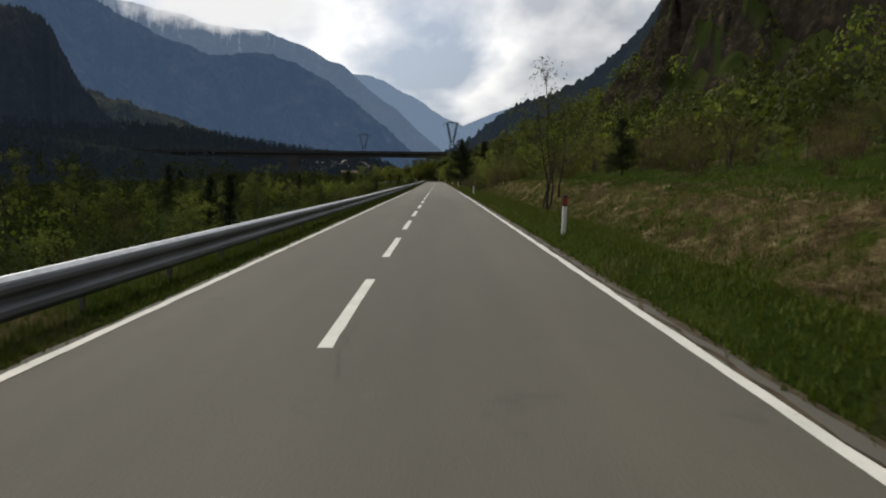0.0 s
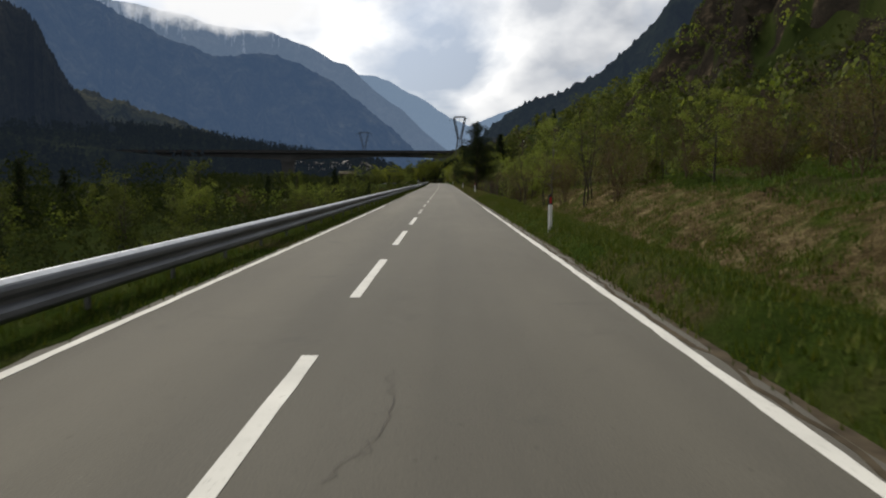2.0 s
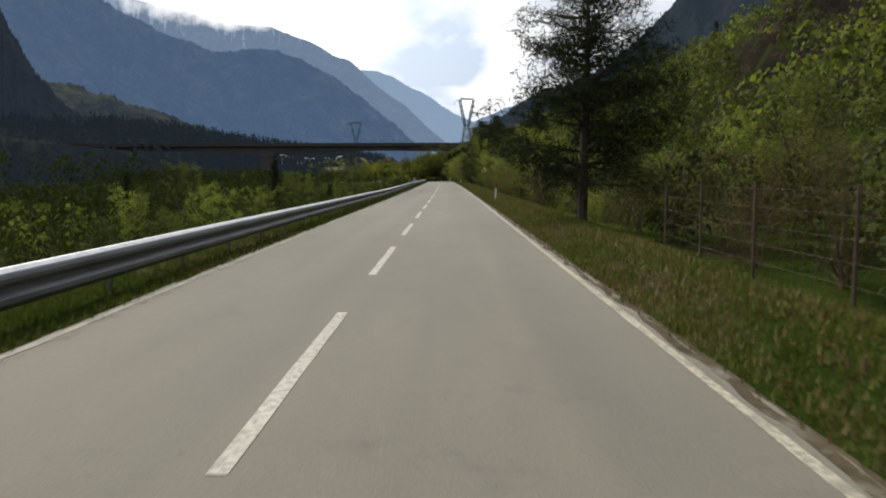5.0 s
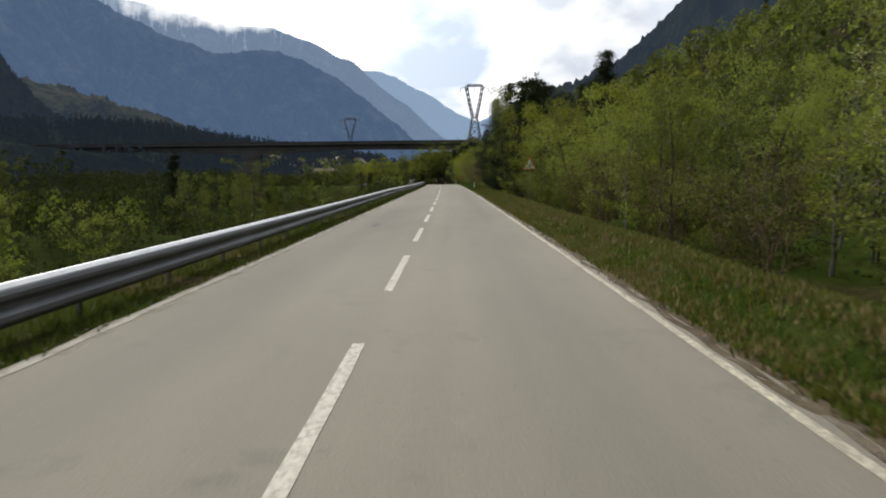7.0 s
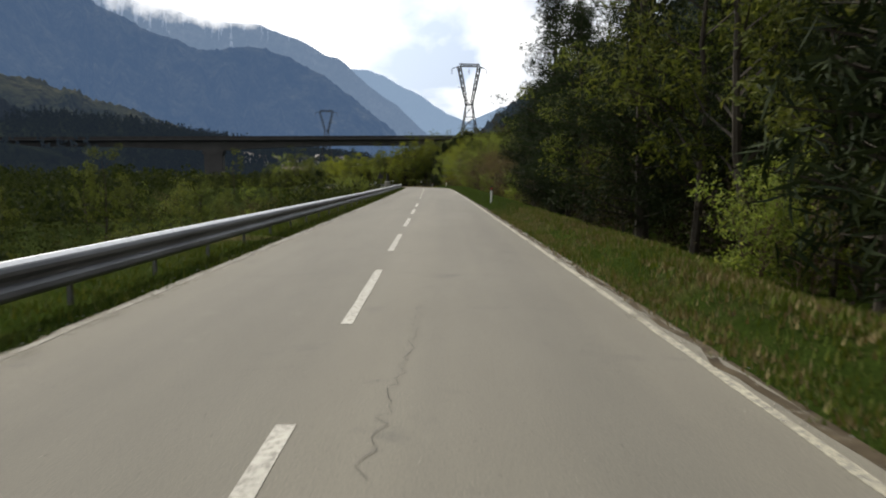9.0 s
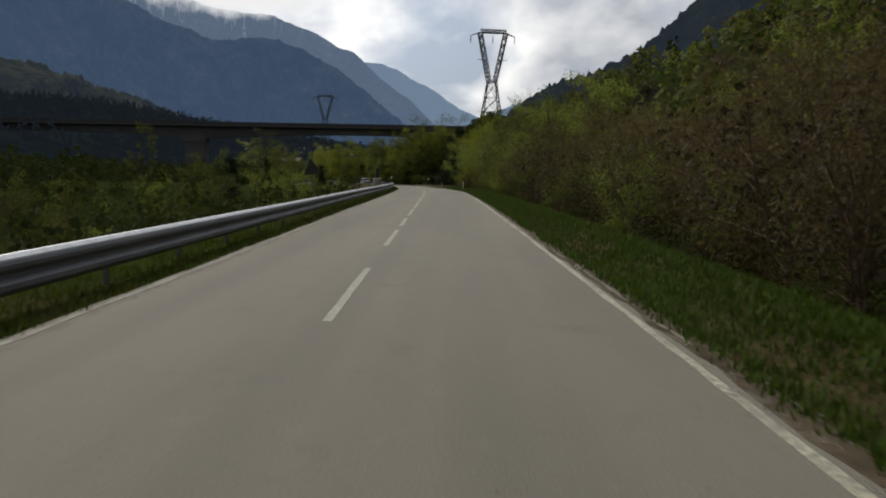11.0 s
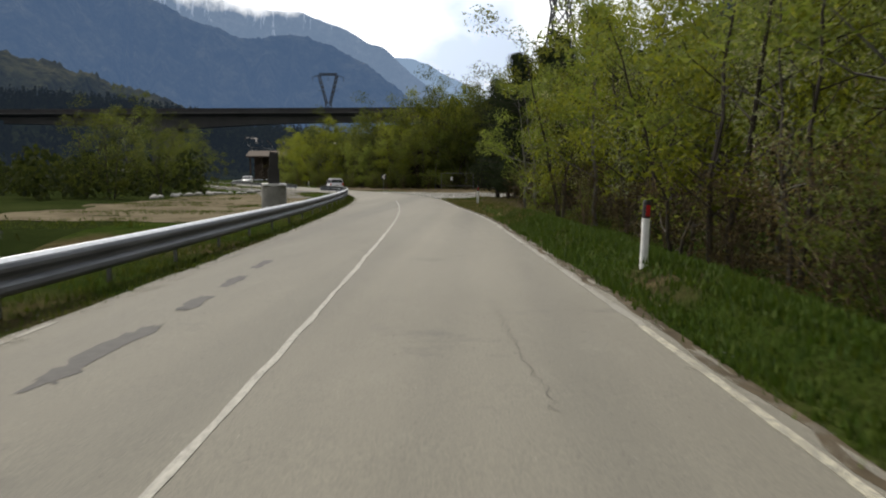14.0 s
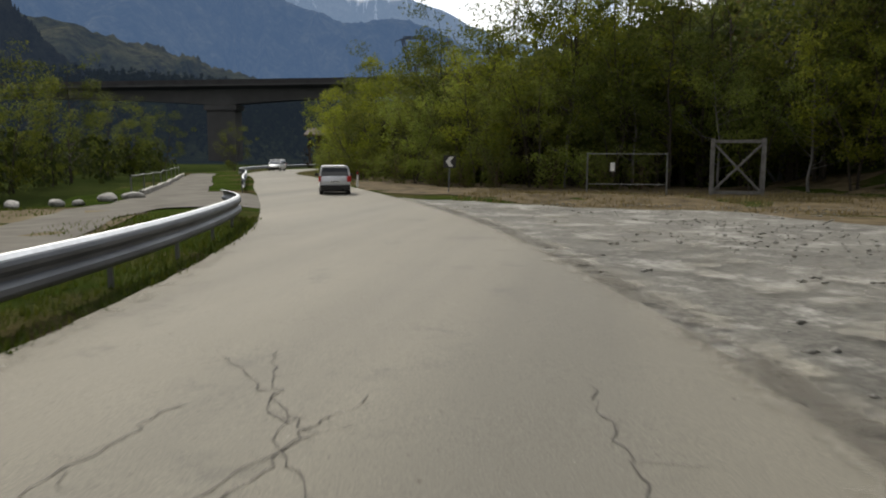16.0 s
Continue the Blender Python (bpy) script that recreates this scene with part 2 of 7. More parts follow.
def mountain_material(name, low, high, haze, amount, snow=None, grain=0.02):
    """Far slopes of the backdrop: woods and rock; mixed-in blue emission paints kilometres of lit air."""
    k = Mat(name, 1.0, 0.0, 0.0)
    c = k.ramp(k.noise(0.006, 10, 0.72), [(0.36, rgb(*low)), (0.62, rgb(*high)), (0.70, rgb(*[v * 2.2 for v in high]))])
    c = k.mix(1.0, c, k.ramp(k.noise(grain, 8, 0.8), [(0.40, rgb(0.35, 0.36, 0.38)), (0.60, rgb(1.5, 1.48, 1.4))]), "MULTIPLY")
    if snow:
        sep = k.n.new("ShaderNodeSeparateXYZ")
        k.link(k.co.outputs["Object"], sep.inputs["Vector"])
        mth = k.n.new("ShaderNodeMath")
        mth.operation = "MULTIPLY_ADD"
        k.link(k.noise(0.011, 9, 0.7, (2.3, 1.0, 0.22)), mth.inputs[0])
        mth.inputs[1].default_value = 1500.0
        k.link(sep.outputs["Z"], mth.inputs[2])
        hi = k.n.new("ShaderNodeMapRange")
        hi.inputs["From Min"].default_value, hi.inputs["From Max"].default_value = snow, snow + 45.0
        k.link(mth.outputs[0], hi.inputs["Value"])
        c = k.mix(hi.outputs["Result"], c, rgb(0.75, 0.78, 0.82))
    k.color(c).bump(k.noise(grain, 9, 0.75), 1.0, 0.75 / grain)
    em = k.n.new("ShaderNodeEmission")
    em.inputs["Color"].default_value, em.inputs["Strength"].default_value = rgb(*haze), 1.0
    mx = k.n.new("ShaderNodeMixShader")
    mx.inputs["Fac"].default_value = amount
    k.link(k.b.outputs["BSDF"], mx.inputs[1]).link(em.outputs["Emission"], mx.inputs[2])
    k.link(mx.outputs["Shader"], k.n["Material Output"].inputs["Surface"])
    return k.m


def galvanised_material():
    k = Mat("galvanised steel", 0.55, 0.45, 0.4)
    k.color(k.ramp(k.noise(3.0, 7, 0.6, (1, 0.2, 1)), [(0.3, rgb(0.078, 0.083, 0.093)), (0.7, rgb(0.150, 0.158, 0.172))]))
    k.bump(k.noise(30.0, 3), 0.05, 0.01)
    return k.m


def gravel_material():
    k = Mat("broken tarmac and gravel", 0.95, 0.0, 0.2)
    a = k.ramp(k.noise(0.22, 9, 0.72), [(0.34, rgb(0.090, 0.086, 0.077)), (0.52, rgb(0.135, 0.129, 0.115)), (0.66, rgb(0.175, 0.167, 0.148))])
    s_ = k.ramp(k.noise(0.75, 10, 0.78), [(0.52, rgb(0, 0, 0)), (0.60, rgb(1, 1, 1))])
    c = k.mix(s_, a, rgb(0.27, 0.262, 0.24))
    h = k.ramp(k.noise(0.55, 8, 0.75, (1.0, 1.3, 1.0)), [(0.58, rgb(0, 0, 0)), (0.66, rgb(1, 1, 1))])
    c = k.mix(h, c, rgb(0.085, 0.078, 0.066))
    f = k.ramp(k.noise(9.0, 9, 0.85), [(0.36, rgb(0.45, 0.45, 0.45)), (0.64, rgb(1.35, 1.34, 1.30))])
    k.color(k.mix(1.0, c, f, "MULTIPLY")).bump(k.noise(5.0, 10, 0.85), 0.7, 0.06)
    return k.m


def dust_material(name, c1, c2):
    """Loose dust whose cover thins out raggedly towards the edges of its strip."""
    k = Mat(name, 0.95, 0.0, 0.15)
    k.color(k.mix(k.noise(14.0, 6, 0.8), rgb(*c1), rgb(*c2)))
    at = k.n.new("ShaderNodeAttribute")
    at.attribute_name = "cover"
    ad = k.n.new("ShaderNodeMath")
    ad.operation = "MULTIPLY_ADD"
    k.link(k.noise(1.6, 10, 0.75), ad.inputs[0])
    ad.inputs[1].default_value = 2.6
    k.link(at.outputs["Fac"], ad.inputs[2])
    lo = k.n.new("ShaderNodeMapRange")
    lo.inputs["From Min"].default_value, lo.inputs["From Max"].default_value = 1.75, 2.35
    k.link(ad.outputs[0], lo.inputs["Value"])
    tr = k.n.new("ShaderNodeBsdfTransparent")
    mx = k.n.new("ShaderNodeMixShader")
    k.link(lo.outputs["Result"], mx.inputs["Fac"]).link(tr.outputs["BSDF"], mx.inputs[1]).link(k.b.outputs["BSDF"], mx.inputs[2])
    k.link(mx.outputs["Shader"], k.n["Material Output"].inputs["Surface"])
    return k.m


def sand_material():
    k = Mat("sandy earth", 1.0, 0.0, 0.0)
    a = k.ramp(k.noise(0.4, 7, 0.65), [(0.3, rgb(0.074, 0.060, 0.038)), (0.7, rgb(0.150, 0.127, 0.086))])
    k.color(a).bump(k.noise(9.0, 6, 0.7), 0.5, 0.05)
    return k.m


def bark_material(name, c1, c2):
    k = Mat(name, 0.9, 0.0, 0.2)
    n = k.noise(6.0, 7, 0.7, (1, 1, 0.3))
    k.color(k.ramp(n, [(0.3, rgb(*c1)), (0.7, rgb(*c2))])).bump(n, 0.6, 0.03)
    return k.m


# shade is put into the dark colours, blue haze into the glow
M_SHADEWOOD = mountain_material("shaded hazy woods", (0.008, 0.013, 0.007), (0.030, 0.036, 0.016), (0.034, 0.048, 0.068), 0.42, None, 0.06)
M_ASPHALT = asphalt_material()
M_PAINT = paint_material("white road paint", (0.62, 0.60, 0.54), 0.36)
M_PAINT_OLD = paint_material("worn road paint", (0.40, 0.38, 0.325), 0.47)
M_PAINT_EDGE = paint_material("yellowed edge paint", (0.42, 0.39, 0.29), 0.50)
M_PAINT_FADED = paint_material("faded centre paint", (0.31, 0.292, 0.245), 0.49)
M_PAINT_GONE = paint_material("paint remnants", (0.245, 0.230, 0.190), 0.55)
M_TAR = plain("dark tar", (0.055, 0.050, 0.045), 0.85, vary=0.2, scale=12)
M_CRACK = plain("crack shadow dirt", (0.055, 0.050, 0.042), 0.95, vary=0.1, scale=30)
M_GROUND = ground_material()
M_HILL = hill_material()
M_BANK = bank_material()
M_GRAVEL = gravel_material()
M_SAND = sand_material()
M_SIDEROAD = plain("dusty side road", (0.125, 0.115, 0.098), 0.95, vary=0.16, scale=0.8, spec=0.05)
M_STEEL = galvanised_material()
# pale tone stands in for sky reflected along the beam's lip
M_SKYEDGE = plain("sky-lit steel edge", (0.60, 0.61, 0.62), 0.45, 0.6, vary=0.12, scale=6.0)
M_POSTSTEEL = plain("dull post steel", (0.17, 0.17, 0.165), 0.6, 0.6)
M_CONCRETE = plain("stained concrete", (0.30, 0.285, 0.255), 0.9, vary=0.22, scale=1.6)
M_BRIDGE = plain("dark weathered concrete", (0.092, 0.089, 0.086), 0.9, vary=0.2, scale=0.12)
M_BARRIER = plain("dark bridge barrier", (0.045, 0.042, 0.042), 0.8, vary=0.2, scale=0.4)
M_LATTICE = plain("grey lattice steel", (0.055, 0.058, 0.062), 0.6, 0.3, vary=0.1)
M_WHITE = plain("white plastic", (0.72, 0.71, 0.68), 0.5, vary=0.08, scale=5)
M_BLACKP = plain("black plastic", (0.022, 0.020, 0.020), 0.5, vary=0.1)
M_RED = plain("red reflector", (0.42, 0.02, 0.02), 0.3, vary=0.08)
M_SIGNBACK = plain("dull sign back", (0.05, 0.048, 0.046), 0.6, 0.4)
M_SIGNRED = plain("sign red", (0.50, 0.05, 0.05), 0.4)
M_TIMBER = plain("grey weathered timber", (0.17, 0.16, 0.145), 0.9, vary=0.25, scale=4)
M_DARKWOOD = plain("dark timber", (0.075, 0.052, 0.036), 0.9, vary=0.2, scale=4)
M_BARK = bark_material("grey brown bark", (0.022, 0.018, 0.013), (0.068, 0.057, 0.043))
M_BIRCH = bark_material("pale bark", (0.05, 0.046, 0.040), (0.17, 0.16, 0.145))
M_TWIG = bark_material("brown twigs", (0.055, 0.036, 0.022), (0.14, 0.100, 0.062))
M_LEAF = leaf_material("fresh spring leaves", (0.090, 0.123, 0.024), (0.134, 0.172, 0.037), (0.176, 0.200, 0.062), 0.42, 1.1)
M_LEAF2 = leaf_material("yellow green leaves", (0.090, 0.110, 0.014), (0.125, 0.147, 0.021), (0.165, 0.178, 0.034), 0.45, 1.1)
M_LEAFD = leaf_material("dull green leaves", (0.043, 0.059, 0.013), (0.073, 0.092, 0.021), (0.110, 0.122, 0.036), 0.36, 1.1)
M_BUD = leaf_material("brown spring buds", (0.053, 0.037, 0.022), (0.078, 0.060, 0.032), (0.100, 0.087, 0.039), 0.3, 0.9)
M_NEEDLE = leaf_material("dark needles", (0.010, 0.017, 0.008), (0.019, 0.029, 0.012), (0.032, 0.044, 0.018), 0.1)
M_FARLEAF = leaf_material("distant fresh leaves", (0.054, 0.079, 0.016), (0.083, 0.109, 0.024), (0.112, 0.135, 0.038), 0.4)
M_SLOPELEAF = leaf_material("fresh leaves on the slope", (0.085, 0.122, 0.022), (0.128, 0.168, 0.034), (0.175, 0.205, 0.055), 0.4)
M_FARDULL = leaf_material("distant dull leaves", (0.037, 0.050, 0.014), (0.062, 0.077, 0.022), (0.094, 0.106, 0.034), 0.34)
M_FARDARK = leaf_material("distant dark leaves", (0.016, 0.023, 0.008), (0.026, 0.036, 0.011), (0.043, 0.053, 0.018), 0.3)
M_DUST = dust_material("pale road dust", (0.185, 0.172, 0.140), (0.30, 0.28, 0.235))
M_MUD = dust_material("dark trodden dirt", (0.060, 0.054, 0.044), (0.125, 0.115, 0.096))
M_GREEN = leaf_material("lush green grass blades", (0.021, 0.041, 0.004), (0.034, 0.061, 0.007), (0.057, 0.079, 0.013), 0.25, 0.0, 1.6)
M_BLOSSOM = leaf_material("pale blossom and new leaves", (0.12, 0.15, 0.06), (0.19, 0.21, 0.11), (0.32, 0.32, 0.25), 0.35)
# brush colour lowered to carry the shade deep between the plants
M_SHADEBRUSH = leaf_material("brushwood darkened as thicket shade", (0.020, 0.016, 0.011), (0.030, 0.025, 0.016), (0.044, 0.039, 0.021), 0.1)
M_LITTER = plain("dry leaf litter and straw", (0.112, 0.086, 0.050), 0.95, vary=0.36, scale=1.3, spec=0.05)
M_NEEDLEFALL = plain("brown fallen needles", (0.075, 0.058, 0.036), 0.95, vary=0.3, scale=2.0, spec=0.05)
M_GRASS = leaf_material("verge grass blades", (0.033, 0.054, 0.006), (0.054, 0.077, 0.009), (0.091, 0.098, 0.022), 0.25, 0.0, 1.6)
M_STRAW = leaf_material("dry grass blades", (0.090, 0.070, 0.034), (0.132, 0.108, 0.052), (0.180, 0.152, 0.080), 0.2, 0.0, 1.6)
M_MEADOW = leaf_material("meadow grass blades", (0.033, 0.061, 0.008), (0.051, 0.085, 0.012), (0.079, 0.107, 0.021), 0.25, 0.0, 1.6)
M_SHOULDER = plain("gritty brown earth", (0.084, 0.066, 0.043), 0.95, vary=0.3, scale=3.0, spec=0.05)
M_HOUSE = plain("pale house render", (0.55, 0.52, 0.47), 0.9, vary=0.1, scale=0.5)
M_ROOF = plain("dark slate roof", (0.10, 0.085, 0.075), 0.8, vary=0.15, scale=0.6)
M_SILVER = plain("silver car paint", (0.62, 0.62, 0.64), 0.35, 0.15, vary=0.04, scale=2, spec=0.5)
M_CARWHITE = plain("white car paint", (0.80, 0.80, 0.80), 0.3, 0.0, vary=0.03, scale=2, spec=0.5)
M_CARGLASS = plain("dark car glass", (0.012, 0.013, 0.014), 0.08, 0.0, vary=0.02, spec=0.6)
M_LAMP = plain("clear lamp glass", (0.75, 0.76, 0.78), 0.12, 0.3, vary=0.03)
M_STONE = plain("grey road stones", (0.24, 0.23, 0.205), 0.95, vary=0.3, scale=3.0, spec=0.05)
M_ROCK = plain("pale boulder stone", (0.33, 0.315, 0.29), 0.9, vary=0.25, scale=2.0)


# ---------------------------------------------------------------- mesh helpers
def mesh_of(name, verts, faces, mat, smooth=False):
    me = bpy.data.meshes.new(name)
    me.from_pydata([tuple(map(float, v)) for v in verts], [], [tuple(map(int, f)) for f in faces])
    me.materials.append(mat)
    if smooth:
        me.polygons.foreach_set("use_smooth", [True] * len(me.polygons))
    me.update()
    return me


def thing(name, mesh=None, label="", category="", group="", kind="", m=None):
    ob = new(name, mesh)
    if m is not None:
        ob.matrix_basis = m
    return tagged(ob, label, category, group, kind)


def part(name, mesh, parent, label=""):
    ob = new(name, mesh)
    ob.parent = parent
    return tagged(ob, label)


class Build:
    """Collects verts and faces of simple solids into one mesh."""

    def __init__(self):
        self.v, self.f = [], []

    def box(self, a, b, m=None):
        m = m or Matrix()
        o = len(self.v)
        for i in range(8):
            p = Vector((b[0] if i & 1 else a[0], b[1] if i & 2 else a[1], b[2] if i & 4 else a[2]))
            self.v.append(m @ p)
        self.f += [[o + k for k in q] for q in ((0, 2, 3, 1), (4, 5, 7, 6), (0, 1, 5, 4), (2, 6, 7, 3), (0, 4, 6, 2), (1, 3, 7, 5))]
        return self

    def tube(self, pts, radii, n=6, cap=True):
        o = len(self.v)
        for i, p in enumerate(pts):
            p = Vector(p)
            d = (Vector(pts[min(i + 1, len(pts) - 1)]) - Vector(pts[max(i - 1, 0)])).normalized()
            side = d.orthogonal().normalized()
            up = d.cross(side)
            for k in range(n):
                a = 2 * math.pi * k / n
                self.v.append(p + (side * math.cos(a) + up * math.sin(a)) * radii[i])
        for i in range(len(pts) - 1):
            for k in range(n):
                a, b = o + i * n + k, o + i * n + (k + 1) % n
                self.f.append([a, b, b + n, a + n])
        if cap:
            self.f.append([o + k for k in reversed(range(n))])
            self.f.append([o + (len(pts) - 1) * n + k for k in range(n)])
        return self

    def bar(self, a, b, w):
        return self.tube([a, b], [w, w], 4)

    def loft(self, rings, close=True):
        """Rings of equal length joined into a skin, ends closed."""
        o, n = len(self.v), len(rings[0])
        for r in rings:
            self.v += [Vector(p) for p in r]
        for i in range(len(rings) - 1):
            for k in range(n if close else n - 1):
                a, b = o + i * n + k, o + i * n + (k + 1) % n
                self.f.append([a, b, b + n, a + n])
        if close:
            self.f.append([o + k for k in reversed(range(n))])
            self.f.append([o + (len(rings) - 1) * n + k for k in range(n)])
        return self

    def quad(self, *p):
        o = len(self.v)
        self.v += [Vector(q) for q in p]
        self.f.append(list(range(o, o + len(p))))
        return self

    def mesh(self, name, mat, smooth=False):
        return mesh_of(name, self.v, self.f, mat, smooth)


def vnoise(x, y, seed=0):
    """Smooth value noise, -1 to 1, on arrays."""
    xi, yi = np.floor(x), np.floor(y)
    fx, fy = x - xi, y - yi
    fx, fy = fx * fx * (3 - 2 * fx), fy * fy * (3 - 2 * fy)

    def h(a, b):
        s = np.sin(a * 127.1 + b * 311.7 + seed * 74.7) * 43758.5453
        return (s - np.floor(s)) * 2 - 1
    return (h(xi, yi) * (1 - fx) + h(xi + 1, yi) * fx) * (1 - fy) + (h(xi, yi + 1) * (1 - fx) + h(xi + 1, yi + 1) * fx) * fy


def fbm(x, y, octaves=5, seed=0, gain=0.5):
    r, a = 0.0, 1.0
    for i in range(octaves):
        r = r + a * vnoise(x * 2 ** i, y * 2 ** i, seed + i * 7)
        a *= gain
    return r


def smooth01(t):
    t = np.clip(t, 0.0, 1.0)
    return t * t * (3 - 2 * t)


# ---------------------------------------------------------------- the road's line
# stations: x, y of the centre line, width to the outer edge of the left and right lane
STATIONS = [(0, -140, 2.45, 3.45), (0, 38, 2.45, 3.62), (0, 86, 2.48, 3.5), (0, 134, 2.82, 3.35), (0, 182, 2.86, 3.3), (0, 230, 2.92, 3.4),
            (0, 278, 2.72, 3.53), (0, 325, 2.7, 3.70), (-0.15, 340, 2.8, 3.76), (-0.45, 352, 2.8, 3.64), (-0.95, 366, 2.85, 3.52), (-1.6, 376, 2.85, 3.16),
            (-2.35, 384, 2.75, 3.2), (-3.3, 391.5, 2.7, 3.2), (-4.6, 398, 2.55, 3.2), (-6.4, 404.5, 2.5, 3.2), (-9.0, 412, 2.7, 3.1), (-12.3, 420, 2.8, 3.0),
            (-17, 431, 2.9, 2.9), (-22, 443, 2.9, 2.9), (-28, 456.5, 2.9, 2.9), (-34.5, 470, 2.9, 2.9), (-39, 484, 2.9, 2.9), (-40, 500, 2.9, 2.9),
            (-31, 518, 2.9, 2.9), (-20, 540, 2.9, 2.9), (-4, 566, 2.9, 2.9), (16, 592, 2.9, 2.9)]


def grade(y):
    """The road's level: flat, then gently downhill towards the bend."""
    y = np.asarray(y, float)
    u = np.clip((y - 290) / 55.0, 0, 1)
    return -0.0105 * 55 * u * u / 2 - 0.0105 * np.clip(y - 345, 0, 135)


def spline(st, step):
    p = [np.array(q, float) for q in st]
    p = [2 * p[0] - p[1]] + p + [2 * p[-1] - p[-2]]
    out = []
    for i in range(1, len(p) - 2):
        a, b, c, d = p[i - 1], p[i], p[i + 1], p[i + 2]
        t0 = 0.0
        t1 = t0 + math.sqrt(np.hypot(*(b - a)[:2]))
        t2 = t1 + math.sqrt(np.hypot(*(c - b)[:2]))
        t3 = t2 + math.sqrt(np.hypot(*(d - c)[:2]))
        n = max(1, int(round(np.hypot(*(c - b)[:2]) / step)))
        for k in range(n):
            t = t1 + (t2 - t1) * k / n
            a1 = (t1 - t) / (t1 - t0) * a + (t - t0) / (t1 - t0) * b
            a2 = (t2 - t) / (t2 - t1) * b + (t - t1) / (t2 - t1) * c
            a3 = (t3 - t) / (t3 - t2) * c + (t - t2) / (t3 - t2) * d
            b1 = (t2 - t) / (t2 - t0) * a1 + (t - t0) / (t2 - t0) * a2
            b2 = (t3 - t) / (t3 - t1) * a2 + (t - t1) / (t3 - t1) * a3
            out.append((t2 - t) / (t2 - t1) * b1 + (t - t1) / (t2 - t1) * b2)
    out.append(p[-2])
    return np.array(out)


LINE = spline(STATIONS, 1.0)
TAN = np.gradient(LINE[:, :2], axis=0)
TAN /= np.linalg.norm(TAN, axis=1)[:, None]
SIDE = np.stack([TAN[:, 1], -TAN[:, 0]], 1)          # to the right
ARC = np.concatenate([[0], np.cumsum(np.linalg.norm(np.diff(LINE[:, :2], axis=0), axis=1))]) - 140.0   # equals y on the straight


def on_road(s, o, z=0.0):
    """The place o metres right of the centre line at s metres along it."""
    x, y = np.interp(s, ARC, LINE[:, 0]), np.interp(s, ARC, LINE[:, 1])
    nx, ny = np.interp(s, ARC, SIDE[:, 0]), np.interp(s, ARC, SIDE[:, 1])
    return (x + nx * o, y + ny * o, z + float(grade(y + ny * o)))


def width_left(s):
    return np.interp(s, ARC, LINE[:, 2])


def width_right(s):
    return np.interp(s, ARC, LINE[:, 3])


def heading(s):
    tx, ty = np.interp(s, ARC, TAN[:, 0]), np.interp(s, ARC, TAN[:, 1])
    return math.degrees(math.atan2(-tx, ty))


def offset(x, y):
    """Lateral offset from the centre line and the distance along it, for arrays."""
    x, y = np.asarray(x, float), np.asarray(y, float)
    sh = x.shape
    xf, yf = x.ravel(), y.ravel()
    best, o, s = np.full(xf.shape, 1e18), np.zeros(xf.shape), np.zeros(xf.shape)
    for i in range(0, len(LINE), 2):
        dx, dy = xf - LINE[i, 0], yf - LINE[i, 1]
        d = dx * dx + dy * dy
        k = d < best
        best[k] = d[k]
        o[k] = dx[k] * SIDE[i, 0] + dy[k] * SIDE[i, 1]
        s[k] = ARC[i] + dx[k] * TAN[i, 0] + dy[k] * TAN[i, 1]
    past = yf > 580
    o = np.where(past, xf - 15, o)
    s = np.where(past, ARC[-1] - 5, s)
    best = np.where(past, o * o, best)
    side = np.sign(o)
    o = np.where(np.abs(o) < np.sqrt(best) * 0.7, side * np.sqrt(best), o)
    return o.reshape(sh), s.reshape(sh)


